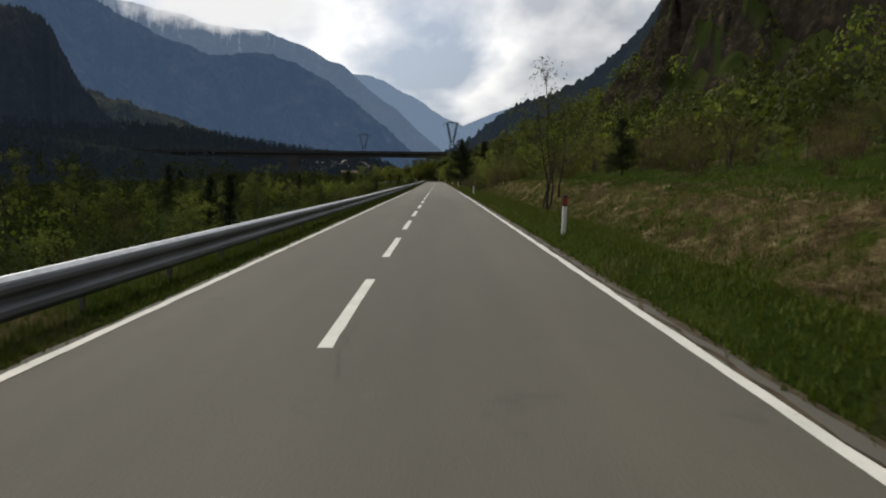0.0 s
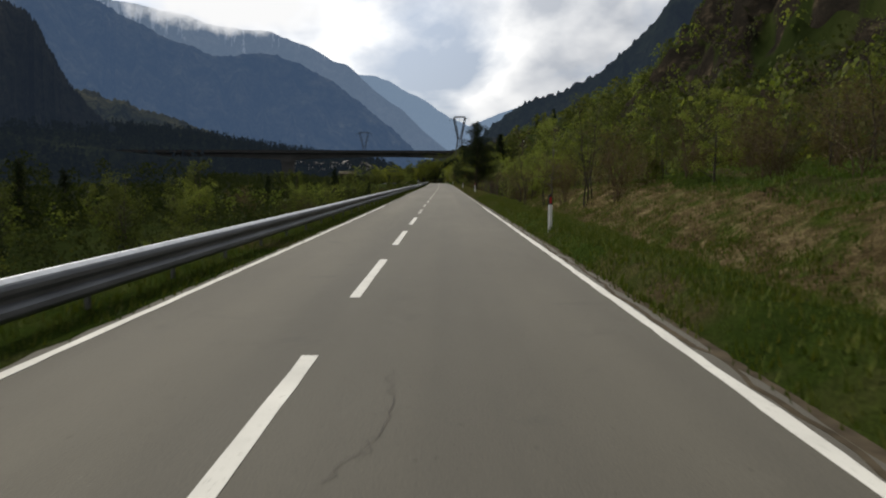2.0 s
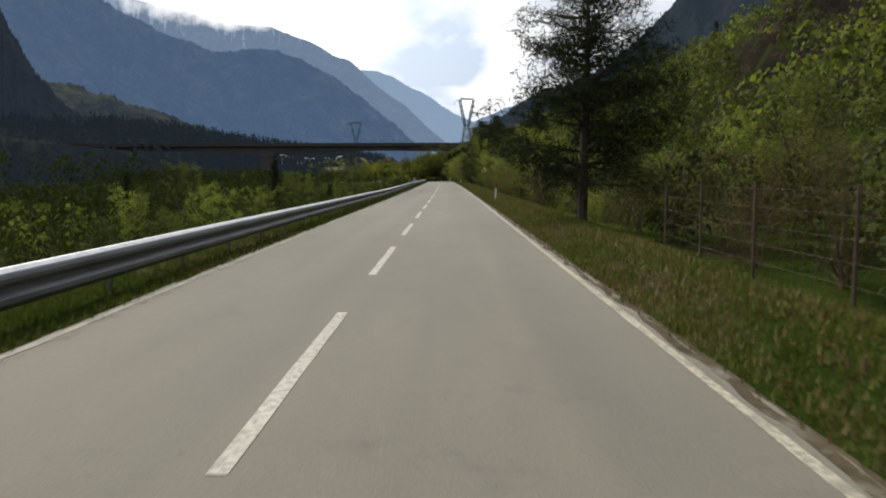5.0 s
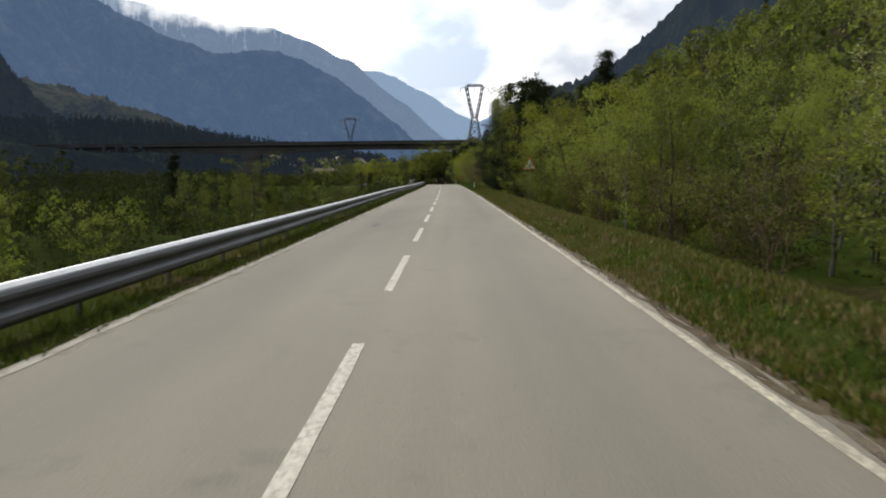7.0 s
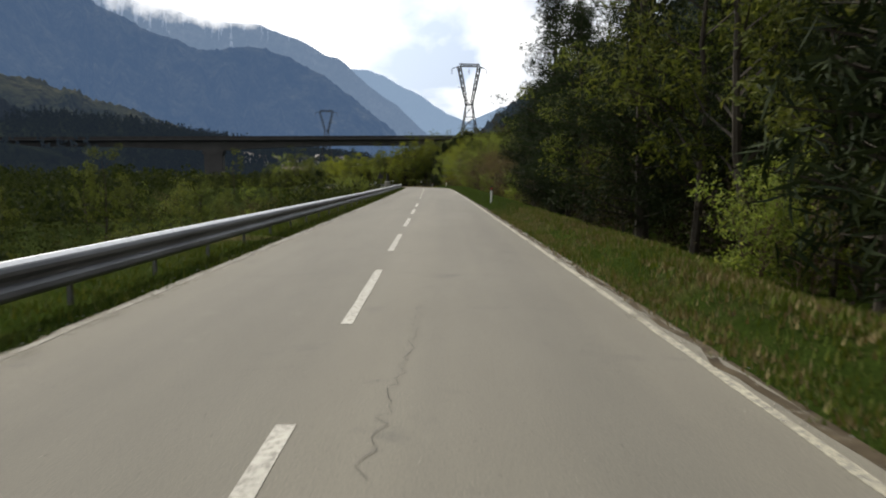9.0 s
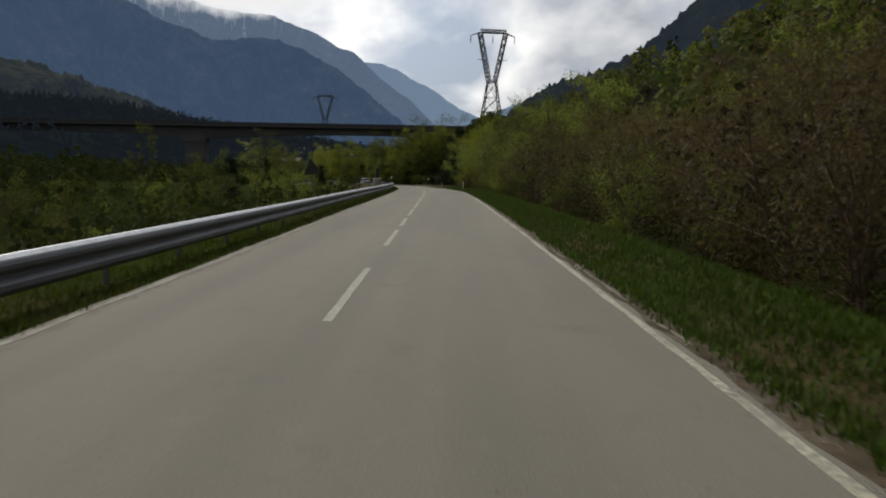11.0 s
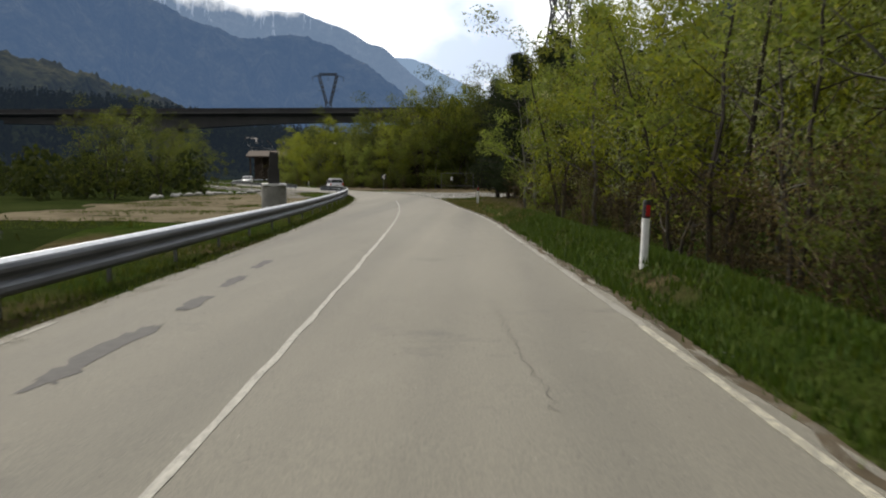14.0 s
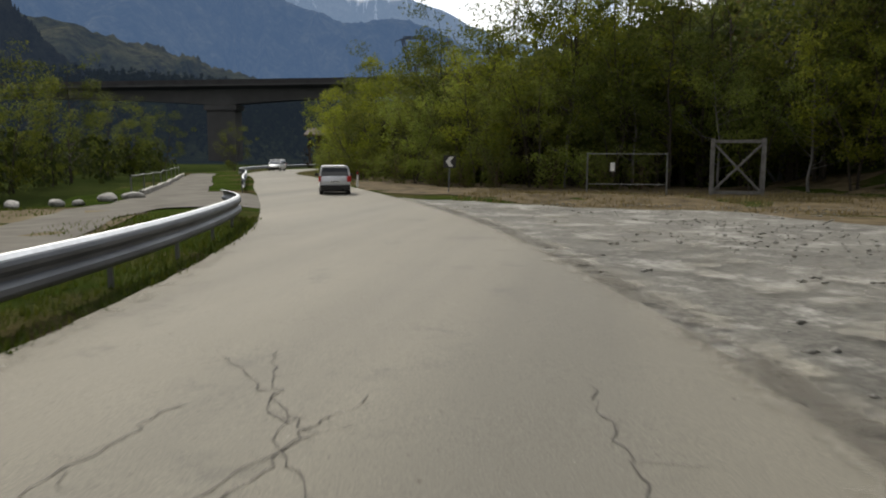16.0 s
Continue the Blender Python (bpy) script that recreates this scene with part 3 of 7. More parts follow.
def terrain(x, y):
    """Height of the ground."""
    x, y = np.asarray(x, float), np.asarray(y, float)
    o, s = offset(x, y)
    r = o - width_right(s)              # metres beyond the right edge
    q = -o - width_left(s)              # metres beyond the left edge
    near = smooth01(np.maximum(r, q) / 3.0)
    bumps = fbm(x * 0.35, y * 0.35, 4, 3) * 0.10 * near
    # right: a bank and pasture first, then a shallow wooded hollow, then the valley side
    rough = 0.5 + 0.5 * vnoise(y * 0.11, r * 0.25, 13)
    bank = 1.15 * smooth01((r - 2.0 - 0.5 * rough) / 2.3) + 0.115 * np.maximum(r - 4.4, 0) * (1 - 0.5 * smooth01((r - 14) / 8.0))
    bank = bank + (0.22 * fbm(x * 0.5, y * 0.5, 4, 14) + 0.10 * fbm(x * 1.6, y * 1.1, 2, 15) * (r < 9)) * smooth01((r - 2.0) / 1.2)
    hollow = -0.35 * smooth01((r - 1.2) / 3.0) + 0.06 * np.maximum(r - 6, 0)
    a = smooth01((y - 72) / 40.0)
    right = bank * (1 - a) + hollow * a + 0.26 * smooth01((r - 0.2 - 0.3 * smooth01((y - 100) / 40.0)) / 0.42) * (1 - smooth01((r - 1.2) / 1.3)) * (1 - smooth01((y - 372) / 8.0))
    lot = smooth01((y - 377) / 9.0) * (1 - smooth01((r - 26) / 12.0))
    right = right * (1 - lot)
    sunk = smooth01((y - 385) / 4.0) * (1 - smooth01((y - 416) / 5.0)) * smooth01((r + 0.6) / 0.5) * (1 - smooth01((r - 40) / 5.0)) * smooth01((y - 391.2 - 0.6 * np.minimum(r, 8)) / 2.0 + 0.3)
    d = np.maximum(r - 24 - 9 * vnoise(y * 0.012, y * 0, 5), 0)
    hill = 0.44 * d * smooth01(d / 30.0 + 0.2)
    hill = hill * (1 + 0.22 * fbm(x * 0.012, y * 0.012, 4, 11)) + fbm(x * 0.05, y * 0.05, 4, 17) * np.minimum(d * 0.12, 5.0)
    zone = np.exp(-((y - 165) / 90.0) ** 4)
    climb = np.clip((d - 28 - 9 * vnoise(y * 0.03, x * 0.03, 21)) / 20.0, 0, 1)
    ledge = climb + 0.10 * np.sin(climb * 31.0 + 3.0 * vnoise(y * 0.05, x * 0.02, 24)) * (climb > 0) * (climb < 1)
    cliff = 38.0 * ledge * zone * (1 + 0.25 * vnoise(y * 0.09, x * 0.09, 22))
    crag = 1 - 2 * np.abs(vnoise(y * 0.085, x * 0.085, 25))
    cliff = cliff + (4.0 * crag + 3.0 * fbm(x * 0.2, y * 0.2, 3, 23)) * smooth01((d - 27) / 8.0) * zone
    hill = 170.0 * np.tanh((hill + cliff) / 170.0)
    right = right + hill + 0.02 * np.clip(r, 0, 1) - 0.22 * sunk
    # left: down to the river plain, level ground again by the side road
    fall = -4.6 * smooth01((q - 1.3) / 9.0) + fbm(x * 0.03, y * 0.03, 3, 29) * 0.9 * smooth01((q - 6) / 12.0)
    up = smooth01((s - 335) / 30.0)
    left = fall * (1 - up) + (-0.14 * smooth01((q - 1.0) / 5.0)) * up
    dl = np.maximum(q - 105 - 25 * vnoise(y * 0.008, y * 0, 33), 0)
    left = left + 0.17 * dl * smooth01(dl / 90.0) * (1 + 0.3 * fbm(x * 0.006, y * 0.006, 4, 31)) * (dl < 2500)
    left = 60.0 * np.tanh(left / 60.0) + 0.055 * np.clip(y - 640, 0, 420) * smooth01((-x - 30) / 60.0)
    z = np.where(r > 0, right, np.where(q > 0, left, 0.0)) + bumps
    under = np.maximum(r, q)
    return z - 0.10 * (1 - smooth01((under + 0.25) / 0.3)) + grade(y)


# ---------------------------------------------------------------- ground sheet
def growing(start, end, first, rate):
    out, v, st = [start], start, first
    while abs(v - start) < abs(end - start):
        v += math.copysign(st, end - start)
        out.append(v)
        st *= rate
    return out


def build_ground():
    ox = sorted(set(growing(-6, -4800, 0.7, 1.075)[1:] + list(np.arange(-6, 8.01, 0.35)) + growing(8, 4800, 0.7, 1.075)[1:] + list(np.arange(46.3, 104, 1.7))))
    ss = list(np.arange(-40, -6, 1.5)) + list(np.arange(-6, 96, 0.6)) + list(np.arange(96, 470, 1.5)) + growing(470, 4900, 2.5, 1.04)[1:]
    ss = growing(-40, -900, 6, 1.3)[:0:-1] + ss
    xs, ys = np.array(ox), np.array(ss)
    gx, gy = np.meshgrid(xs, ys)
    # the sheet's fine columns follow the road as it bends
    cx = np.interp(gy, LINE[:, 1], LINE[:, 0])
    cx = np.where(gy > 592, 16 * np.exp(-(gy - 592) / 120.0), cx)
    gx = gx + cx * np.exp(-(np.abs(gx) / 60.0) ** 2)
    gz = terrain(gx, gy)
    nx, ny = len(xs), len(ys)
    v = np.stack([gx, gy, gz], -1).reshape(-1, 3)
    idx = np.arange(nx * ny).reshape(ny, nx)
    f = np.stack([idx[:-1, :-1], idx[:-1, 1:], idx[1:, 1:], idx[1:, :-1]], -1).reshape(-1, 4)
    me = mesh_of("ground", v, f, M_GROUND, True)
    me.materials.append(M_HILL)
    o, s = offset(gx, gy)
    me.materials.append(M_BANK)
    beyond = o - width_right(s)
    far = ((beyond > 26) | (-o > 11)).astype(int)
    far = np.where((beyond > 1.7 + 0.5 * vnoise(gy * 0.8, gx * 0.8, 16)) & (beyond < 5.0 + 1.2 * vnoise(gy * 0.3, gx * 0.3, 17)) & (gy < 92), 2, far)
    # left slope and far valley wear the colour with painted shade and haze
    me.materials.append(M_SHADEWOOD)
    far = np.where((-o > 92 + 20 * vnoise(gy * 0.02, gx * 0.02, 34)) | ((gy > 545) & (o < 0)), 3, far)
    fm = far[:-1, :-1].reshape(-1)
    me.polygons.foreach_set("material_index", fm.astype(np.int32))
    thing("ground", me, "grassy valley ground with banks, hollows and slopes", "ground", kind="structure")


build_ground()


def strip(name, s0, s1, o_left, o_right, z0, z1, mat, step=1.0, ragged=0.0, seed=0, dl=0.0, dr=0.0):
    """A slab along the road between two offsets, which may be functions of s."""
    b = Build()
    ss = np.linspace(s0, s1, max(2, int((s1 - s0) / step) + 1))
    fl = o_left if callable(o_left) else (lambda s: o_left)
    fr = o_right if callable(o_right) else (lambda s: o_right)
    rings = []
    for s in ss:
        jl = ragged * float(vnoise(np.array(s * 1.7), np.array(seed + 0.5), 3) + 0.5 * vnoise(np.array(s * 5.1), np.array(seed + 0.5), 4))
        jr = ragged * float(vnoise(np.array(s * 1.7), np.array(seed + 9.5), 5) + 0.5 * vnoise(np.array(s * 5.1), np.array(seed + 9.5), 6))
        l, r = float(fl(s)) + jl, float(fr(s)) + jr
        rings.append([on_road(s, l, z0), on_road(s, l, z1 - dl), on_road(s, r, z1 - dr), on_road(s, r, z0)])
    b.loft(rings)
    return b.mesh(name, mat)


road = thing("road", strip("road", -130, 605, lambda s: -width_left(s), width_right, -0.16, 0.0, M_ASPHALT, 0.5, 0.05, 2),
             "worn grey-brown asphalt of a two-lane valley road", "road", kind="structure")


# ---------------------------------------------------------------- road markings
def dash(s0, s1, w, mat, old=False):
    thing("lane_dash", strip("lane_dash", s0, s1, -w / 2, w / 2, 0.002, 0.005, mat, 0.5, 0.008, int(s0)),
          "worn pale centre-line dash on asphalt" if old else "white painted centre-line dash on asphalt", "road marking", "centre line dashes")


s = 1.3 - 8.066 * 5
while s < 262:
    dash(s, s + 4.75, 0.14 if s < 70 else 0.125, M_PAINT if s < 70 else M_PAINT_OLD, s >= 70)
    s = 119.3 if 112 < s < 119 else s + 8.066
for a, b in ((271.5, 276.0), (279.8, 284.3), (285.9, 289.7), (291.4, 296.3), (297.8, 304.2), (305.5, 312.2)):
    dash(a, b, 0.105, M_PAINT_FADED, True)
thing("centre_line", strip("centre_line", 313.5, 362, -0.036, 0.036, 0.002, 0.005, M_PAINT_FADED, 0.3, 0.02, 7),
      "faded solid centre line with cracked paint", "road marking", kind="structure")
thing("centre_line", strip("centre_line", 362, 386, -0.04, 0.04, 0.002, 0.005, M_PAINT_GONE, 0.25, 0.015, 9),
      "almost worn-away centre line", "road marking", kind="structure")
thing("edge_line", strip("edge_line", -120, 82, lambda s: width_right(s) - 0.29, lambda s: width_right(s) - 0.17, 0.002, 0.006, M_PAINT, 0.4, 0.02, 11),
      "white painted edge line along the verge", "road marking", kind="structure")
thing("edge_line", strip("edge_line", 82, 345, lambda s: width_right(s) - 0.265, lambda s: width_right(s) - 0.175, 0.002, 0.006, M_PAINT_EDGE, 0.4, 0.012, 12),
      "worn yellowish edge line along the verge", "road marking", kind="structure")
thing("edge_line", strip("edge_line", 345, 386, lambda s: width_right(s) - 0.26, lambda s: width_right(s) - 0.16, 0.002, 0.006, M_PAINT_GONE, 0.3, 0.02, 15),
      "last dusty traces of the edge line", "road marking", kind="structure")
thing("edge_line", strip("edge_line", -120, 84, lambda s: -width_left(s) + 0.10, lambda s: -width_left(s) + 0.21, 0.002, 0.006, M_PAINT, 0.4, 0.015, 13),
      "thin white edge line beside the crash barrier", "road marking", kind="structure")
thing("edge_line", strip("edge_line", 84, 345, lambda s: -width_left(s) + 0.07, lambda s: -width_left(s) + 0.16, 0.002, 0.006, M_PAINT_GONE, 0.4, 0.03, 14),
      "faint dusty edge line beside the crash barrier", "road marking", kind="structure")


# ---------------------------------------------------------------- crash barrier
def barrier_offset(s):
    return -width_left(s) - 0.55 + 0.18 * smooth01((s - 385) / 15.0)


def barrier_drop(s):
    """How far the beam sits below its usual level where the verge has sunk."""
    return float(np.interp(s, [0, 36, 86, 130, 172, 200, 222, 250, 292, 330, 357, 395], [0.09, 0.12, 0.05, 0.08, 0.12, 0.07, 0.0, 0.04, 0.08, 0.05, 0.03, 0.0]))


BEAM = [(-0.03, 0.70), (0.015, 0.698), (0.072, 0.640), (0.09, 0.60), (0.084, 0.555), (0.015, 0.49), (0.015, 0.455),
        (0.084, 0.40), (0.09, 0.345), (0.072, 0.312), (0.035, 0.28), (-0.02, 0.272)]


def build_barrier(s0, s1, off, name_label, curl=0.0):
    bar = thing("crash_barrier", None, name_label, "crash barrier", "crash barriers")
    ss = np.arange(s0, s1 + 0.01, 1.0)
    b = Build()
    rings = []
    for s in ss:
        o = off(s) - curl * max(0.0, (s - (s1 - 5)) / 5.0) ** 2
        h = barrier_drop(s)
        ring = [on_road(s, o + u, v - h) for u, v in BEAM] + [on_road(s, o + u - 0.006, v - h - 0.002) for u, v in reversed(BEAM)]
        rings.append(ring)
    b.loft(rings)
    # shade is put in the beam's dark tone, sky shine in the edge strip
    part("beam", b.mesh("beam", M_STEEL), bar, "galvanised steel two-wave beam, its shaded face toned dark")
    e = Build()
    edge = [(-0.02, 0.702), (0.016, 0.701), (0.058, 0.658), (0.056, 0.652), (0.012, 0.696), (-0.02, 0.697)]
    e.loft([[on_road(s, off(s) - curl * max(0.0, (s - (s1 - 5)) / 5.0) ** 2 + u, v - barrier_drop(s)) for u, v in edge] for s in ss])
    part("top_edge", e.mesh("top_edge", M_SKYEDGE), bar, "top edge strip painted pale as sky shine")
    pb = Build().box((-0.05, -0.035, -0.6), (0.0, 0.035, 0.62))
    pm = pb.mesh("post", M_POSTSTEEL)
    sb = Build().box((-0.01, -0.06, 0.36), (0.03, 0.06, 0.60))
    sm = sb.mesh("spacer", M_STEEL)
    s = s0 + 0.6
    while s < s1:
        o = off(s) - curl * max(0.0, (s - (s1 - 5)) / 5.0) ** 2
        p = part("post", pm, bar)
        p.matrix_basis = Matrix.Translation(on_road(s, o - 0.03, -barrier_drop(s))) @ pose(0, 0, 0, 0, 0, heading(s))
        q = part("spacer", sm, bar)
        q.matrix_basis = Matrix.Translation(on_road(s, o - 0.025, -barrier_drop(s))) @ pose(0, 0, 0, 0, 0, heading(s))
        s += 2.85
    return bar


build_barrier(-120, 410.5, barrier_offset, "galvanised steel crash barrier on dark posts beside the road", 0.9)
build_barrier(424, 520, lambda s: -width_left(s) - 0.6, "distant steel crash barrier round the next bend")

# ---------------------------------------------------------------- delineator posts


def delineator():
    d = thing("delineator", None, "white plastic delineator post with dark top and red reflector", "road post", "delineator posts")

    def ring(z, k=1.0, lean=0.0):
        return [(-0.054 * k, -0.02, z), (-0.03 * k, -0.05, z), (0.03 * k, -0.05, z), (0.054 * k, -0.02, z), (0.048 * k, 0.05, z), (-0.048 * k, 0.05, z)]
    part("shaft", Build().loft([ring(-0.3), ring(0.88)]).mesh("shaft", M_WHITE), d)
    part("top_band", Build().loft([ring(0.88, 1.01), ring(1.15, 1.01), ring(1.21, 0.8)]).mesh("top_band", M_BLACKP), d, "dark plastic band")
    part("reflector", Build().box((-0.03, -0.058, 0.92), (0.03, -0.050, 1.12)).mesh("reflector", M_RED), d, "red reflector")
    return d


posts = [(4.06, 13.0), (4.0, 60.4), (4.0, 113.0), (3.95, 161.2), (4.1, 258.5), (4.1, 348.6), (2.55, 381.9), (-13.6, 431.0), (-22.5, 458.0)]
first = None
for x, y in posts:
    z = float(terrain(np.array([x]), np.array([y]))[0])
    mm = pose(x, y, z, random.uniform(-2, 2), random.uniform(-2.5, 2.5), random.uniform(-8, 8)) @ Matrix.Diagonal((1, 1, 0.82, 1))
    if first is None:
        first = delineator()
        first.matrix_basis = mm
    else:
        copy_thing(first, mm @ Matrix.Diagonal((1, 1, 1 / 0.82, 1)))


# ---------------------------------------------------------------- far mountains
def mountain(name, label, crest, mat, slope=0.62, rough=0.05, seed=1, cols=170, rows=46, jag=0.0):
    """crest: (bearing to the left in degrees, elevation in degrees, distance) along the skyline."""
    crest = np.array(crest, float)
    t = np.linspace(0, len(crest) - 1, cols)
    i = np.arange(len(crest))
    az, el, di = (np.interp(t, i, crest[:, k]) for k in range(3))
    cx, cy = 1 - di * np.sin(np.radians(az)), di * np.cos(np.radians(az))
    cz = 1.5 + di * np.tan(np.radians(el))
    cz = cz + cz * rough * fbm(t * 1.3, t * 0 + seed, 5, seed)
    teeth = jag * np.abs(vnoise(t * 23.0, t * 0, seed + 3))
    verts, n = [], rows
    for r in range(n):
        u = r / (n - 1)
        run = cz / slope * u
        ux, uy = -cx / np.hypot(cx, cy), -cy / np.hypot(cx, cy)
        x, y = cx + ux * run, cy + uy * run
        z = cz * (1 - u) ** 1.12 - 30 * u
        amp = cz * 0.26 * np.minimum(u * 4, 1) * (1 - u * 0.6)
        ridge = 1 - 2 * np.abs(vnoise(t * 1.9 + 3, np.full_like(t, u * 1.1), seed + 5))
        z = z + amp * (0.6 * ridge + 0.5 * fbm(t * 2.1, np.full_like(t, u * 3.2 + seed), 5, seed + 9))
        verts.append(np.stack([x, y, z + (teeth if r == 0 else 0)], 1))
    back = np.stack([cx * 1.12, cy * 1.12, cz * 0.2 - 50], 1)
    v = np.concatenate([back[None], np.array(verts)]).reshape(-1, 3)
    idx = np.arange((n + 1) * cols).reshape(n + 1, cols)
    f = np.stack([idx[:-1, :-1], idx[:-1, 1:], idx[1:, 1:], idx[1:, :-1]], -1).reshape(-1, 4)
    return thing(name, mesh_of(name, v, f, mat, True), label, "mountain", kind="structure")


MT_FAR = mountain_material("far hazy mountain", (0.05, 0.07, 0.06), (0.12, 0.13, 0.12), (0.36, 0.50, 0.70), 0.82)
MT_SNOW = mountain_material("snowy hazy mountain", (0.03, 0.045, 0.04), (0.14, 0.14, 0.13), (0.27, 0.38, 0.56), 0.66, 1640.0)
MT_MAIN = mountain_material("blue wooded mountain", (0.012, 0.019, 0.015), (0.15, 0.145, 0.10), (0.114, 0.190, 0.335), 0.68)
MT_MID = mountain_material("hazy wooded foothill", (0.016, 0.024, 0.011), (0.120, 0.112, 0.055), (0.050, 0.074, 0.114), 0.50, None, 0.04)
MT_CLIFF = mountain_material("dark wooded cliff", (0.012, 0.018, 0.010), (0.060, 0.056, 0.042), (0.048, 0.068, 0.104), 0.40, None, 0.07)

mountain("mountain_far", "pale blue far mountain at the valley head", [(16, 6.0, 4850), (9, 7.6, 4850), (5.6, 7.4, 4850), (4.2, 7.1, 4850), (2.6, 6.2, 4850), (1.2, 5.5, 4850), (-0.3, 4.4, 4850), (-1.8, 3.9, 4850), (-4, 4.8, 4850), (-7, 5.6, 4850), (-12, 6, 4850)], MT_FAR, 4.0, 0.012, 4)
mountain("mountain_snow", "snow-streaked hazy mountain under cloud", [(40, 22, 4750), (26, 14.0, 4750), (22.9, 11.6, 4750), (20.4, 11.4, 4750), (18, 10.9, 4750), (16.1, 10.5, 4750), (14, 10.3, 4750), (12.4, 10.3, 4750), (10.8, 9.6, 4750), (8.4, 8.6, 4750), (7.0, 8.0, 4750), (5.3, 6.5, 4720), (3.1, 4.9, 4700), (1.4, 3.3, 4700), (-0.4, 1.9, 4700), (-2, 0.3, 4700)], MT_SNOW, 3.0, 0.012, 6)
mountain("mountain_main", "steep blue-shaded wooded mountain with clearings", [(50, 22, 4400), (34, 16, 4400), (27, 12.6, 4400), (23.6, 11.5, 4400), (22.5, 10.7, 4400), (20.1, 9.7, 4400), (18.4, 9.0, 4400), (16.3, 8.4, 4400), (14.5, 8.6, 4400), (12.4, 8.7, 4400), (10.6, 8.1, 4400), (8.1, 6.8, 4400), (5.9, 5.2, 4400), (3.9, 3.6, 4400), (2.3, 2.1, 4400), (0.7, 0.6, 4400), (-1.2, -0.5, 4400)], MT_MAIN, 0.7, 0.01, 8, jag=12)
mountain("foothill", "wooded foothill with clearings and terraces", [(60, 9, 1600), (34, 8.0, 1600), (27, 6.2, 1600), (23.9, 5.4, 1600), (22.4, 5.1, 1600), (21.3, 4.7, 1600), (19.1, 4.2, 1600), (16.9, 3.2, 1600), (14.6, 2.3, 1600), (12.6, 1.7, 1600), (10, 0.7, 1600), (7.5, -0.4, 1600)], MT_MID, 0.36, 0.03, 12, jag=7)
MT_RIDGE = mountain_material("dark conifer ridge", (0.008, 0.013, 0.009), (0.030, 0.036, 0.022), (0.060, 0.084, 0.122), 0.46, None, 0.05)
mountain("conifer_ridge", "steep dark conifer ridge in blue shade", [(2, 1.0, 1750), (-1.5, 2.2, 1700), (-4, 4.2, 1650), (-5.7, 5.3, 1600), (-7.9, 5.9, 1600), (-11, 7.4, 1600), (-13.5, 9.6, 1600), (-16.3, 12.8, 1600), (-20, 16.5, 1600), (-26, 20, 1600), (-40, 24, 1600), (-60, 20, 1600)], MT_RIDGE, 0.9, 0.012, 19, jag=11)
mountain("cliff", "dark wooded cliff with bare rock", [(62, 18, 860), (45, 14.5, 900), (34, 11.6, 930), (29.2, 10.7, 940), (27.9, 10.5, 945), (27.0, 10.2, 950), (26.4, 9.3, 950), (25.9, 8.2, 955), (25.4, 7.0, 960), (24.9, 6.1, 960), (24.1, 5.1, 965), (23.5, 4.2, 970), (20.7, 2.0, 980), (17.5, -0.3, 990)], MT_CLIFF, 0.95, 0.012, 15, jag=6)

def cloud_material():
    k = Mat("cloud on the peaks", 1.0, 0.0, 0.0)
    em = k.n.new("ShaderNodeEmission")
    em.inputs["Color"].default_value, em.inputs["Strength"].default_value = rgb(1.0, 1.0, 1.0), 1.7
    tr = k.n.new("ShaderNodeBsdfTransparent")
    ln = k.n.new("ShaderNodeVectorMath")
    ln.operation = "LENGTH"
    mp = k.n.new("ShaderNodeMapping")
    mp.inputs["Scale"].default_value = (1 / 720.0, 1.0, 1 / 190.0)
    k.link(k.co.outputs["Object"], mp.inputs["Vector"]).link(mp.outputs["Vector"], ln.inputs[0])
    ad = k.n.new("ShaderNodeMath")
    ad.operation = "MULTIPLY_ADD"
    k.link(k.noise(0.006, 9, 0.62), ad.inputs[0])
    ad.inputs[1].default_value = -1.0
    k.link(ln.outputs["Value"], ad.inputs[2])
    rp = k.ramp(ad.outputs[0], [(0.0, rgb(1, 1, 1)), (0.50, rgb(0, 0, 0))])
    mx = k.n.new("ShaderNodeMixShader")
    k.link(rp, mx.inputs["Fac"]).link(tr.outputs["BSDF"], mx.inputs[1]).link(em.outputs["Emission"], mx.inputs[2])
    k.link(mx.outputs["Shader"], k.n["Material Output"].inputs["Surface"])
    return k.m


M_CLOUD = cloud_material()
for az, el, w in ((14.6, 11.9, 0.9), (25.0, 14.6, 1.0)):
    d = 4560.0
    b = Build().quad((-1100, 0, -330), (1100, 0, -330), (1100, 0, 330), (-1100, 0, 330))
    thing("cloud_bank", b.mesh("cloud_bank", M_CLOUD), "white cloud clinging to the snowy peaks", "cloud", kind="structure",
          m=pose(-d * math.sin(radians(az)), d * math.cos(radians(az)), d * math.tan(radians(el)), 0, 0, az) @ Matrix.Diagonal((w, 1, w, 1)))

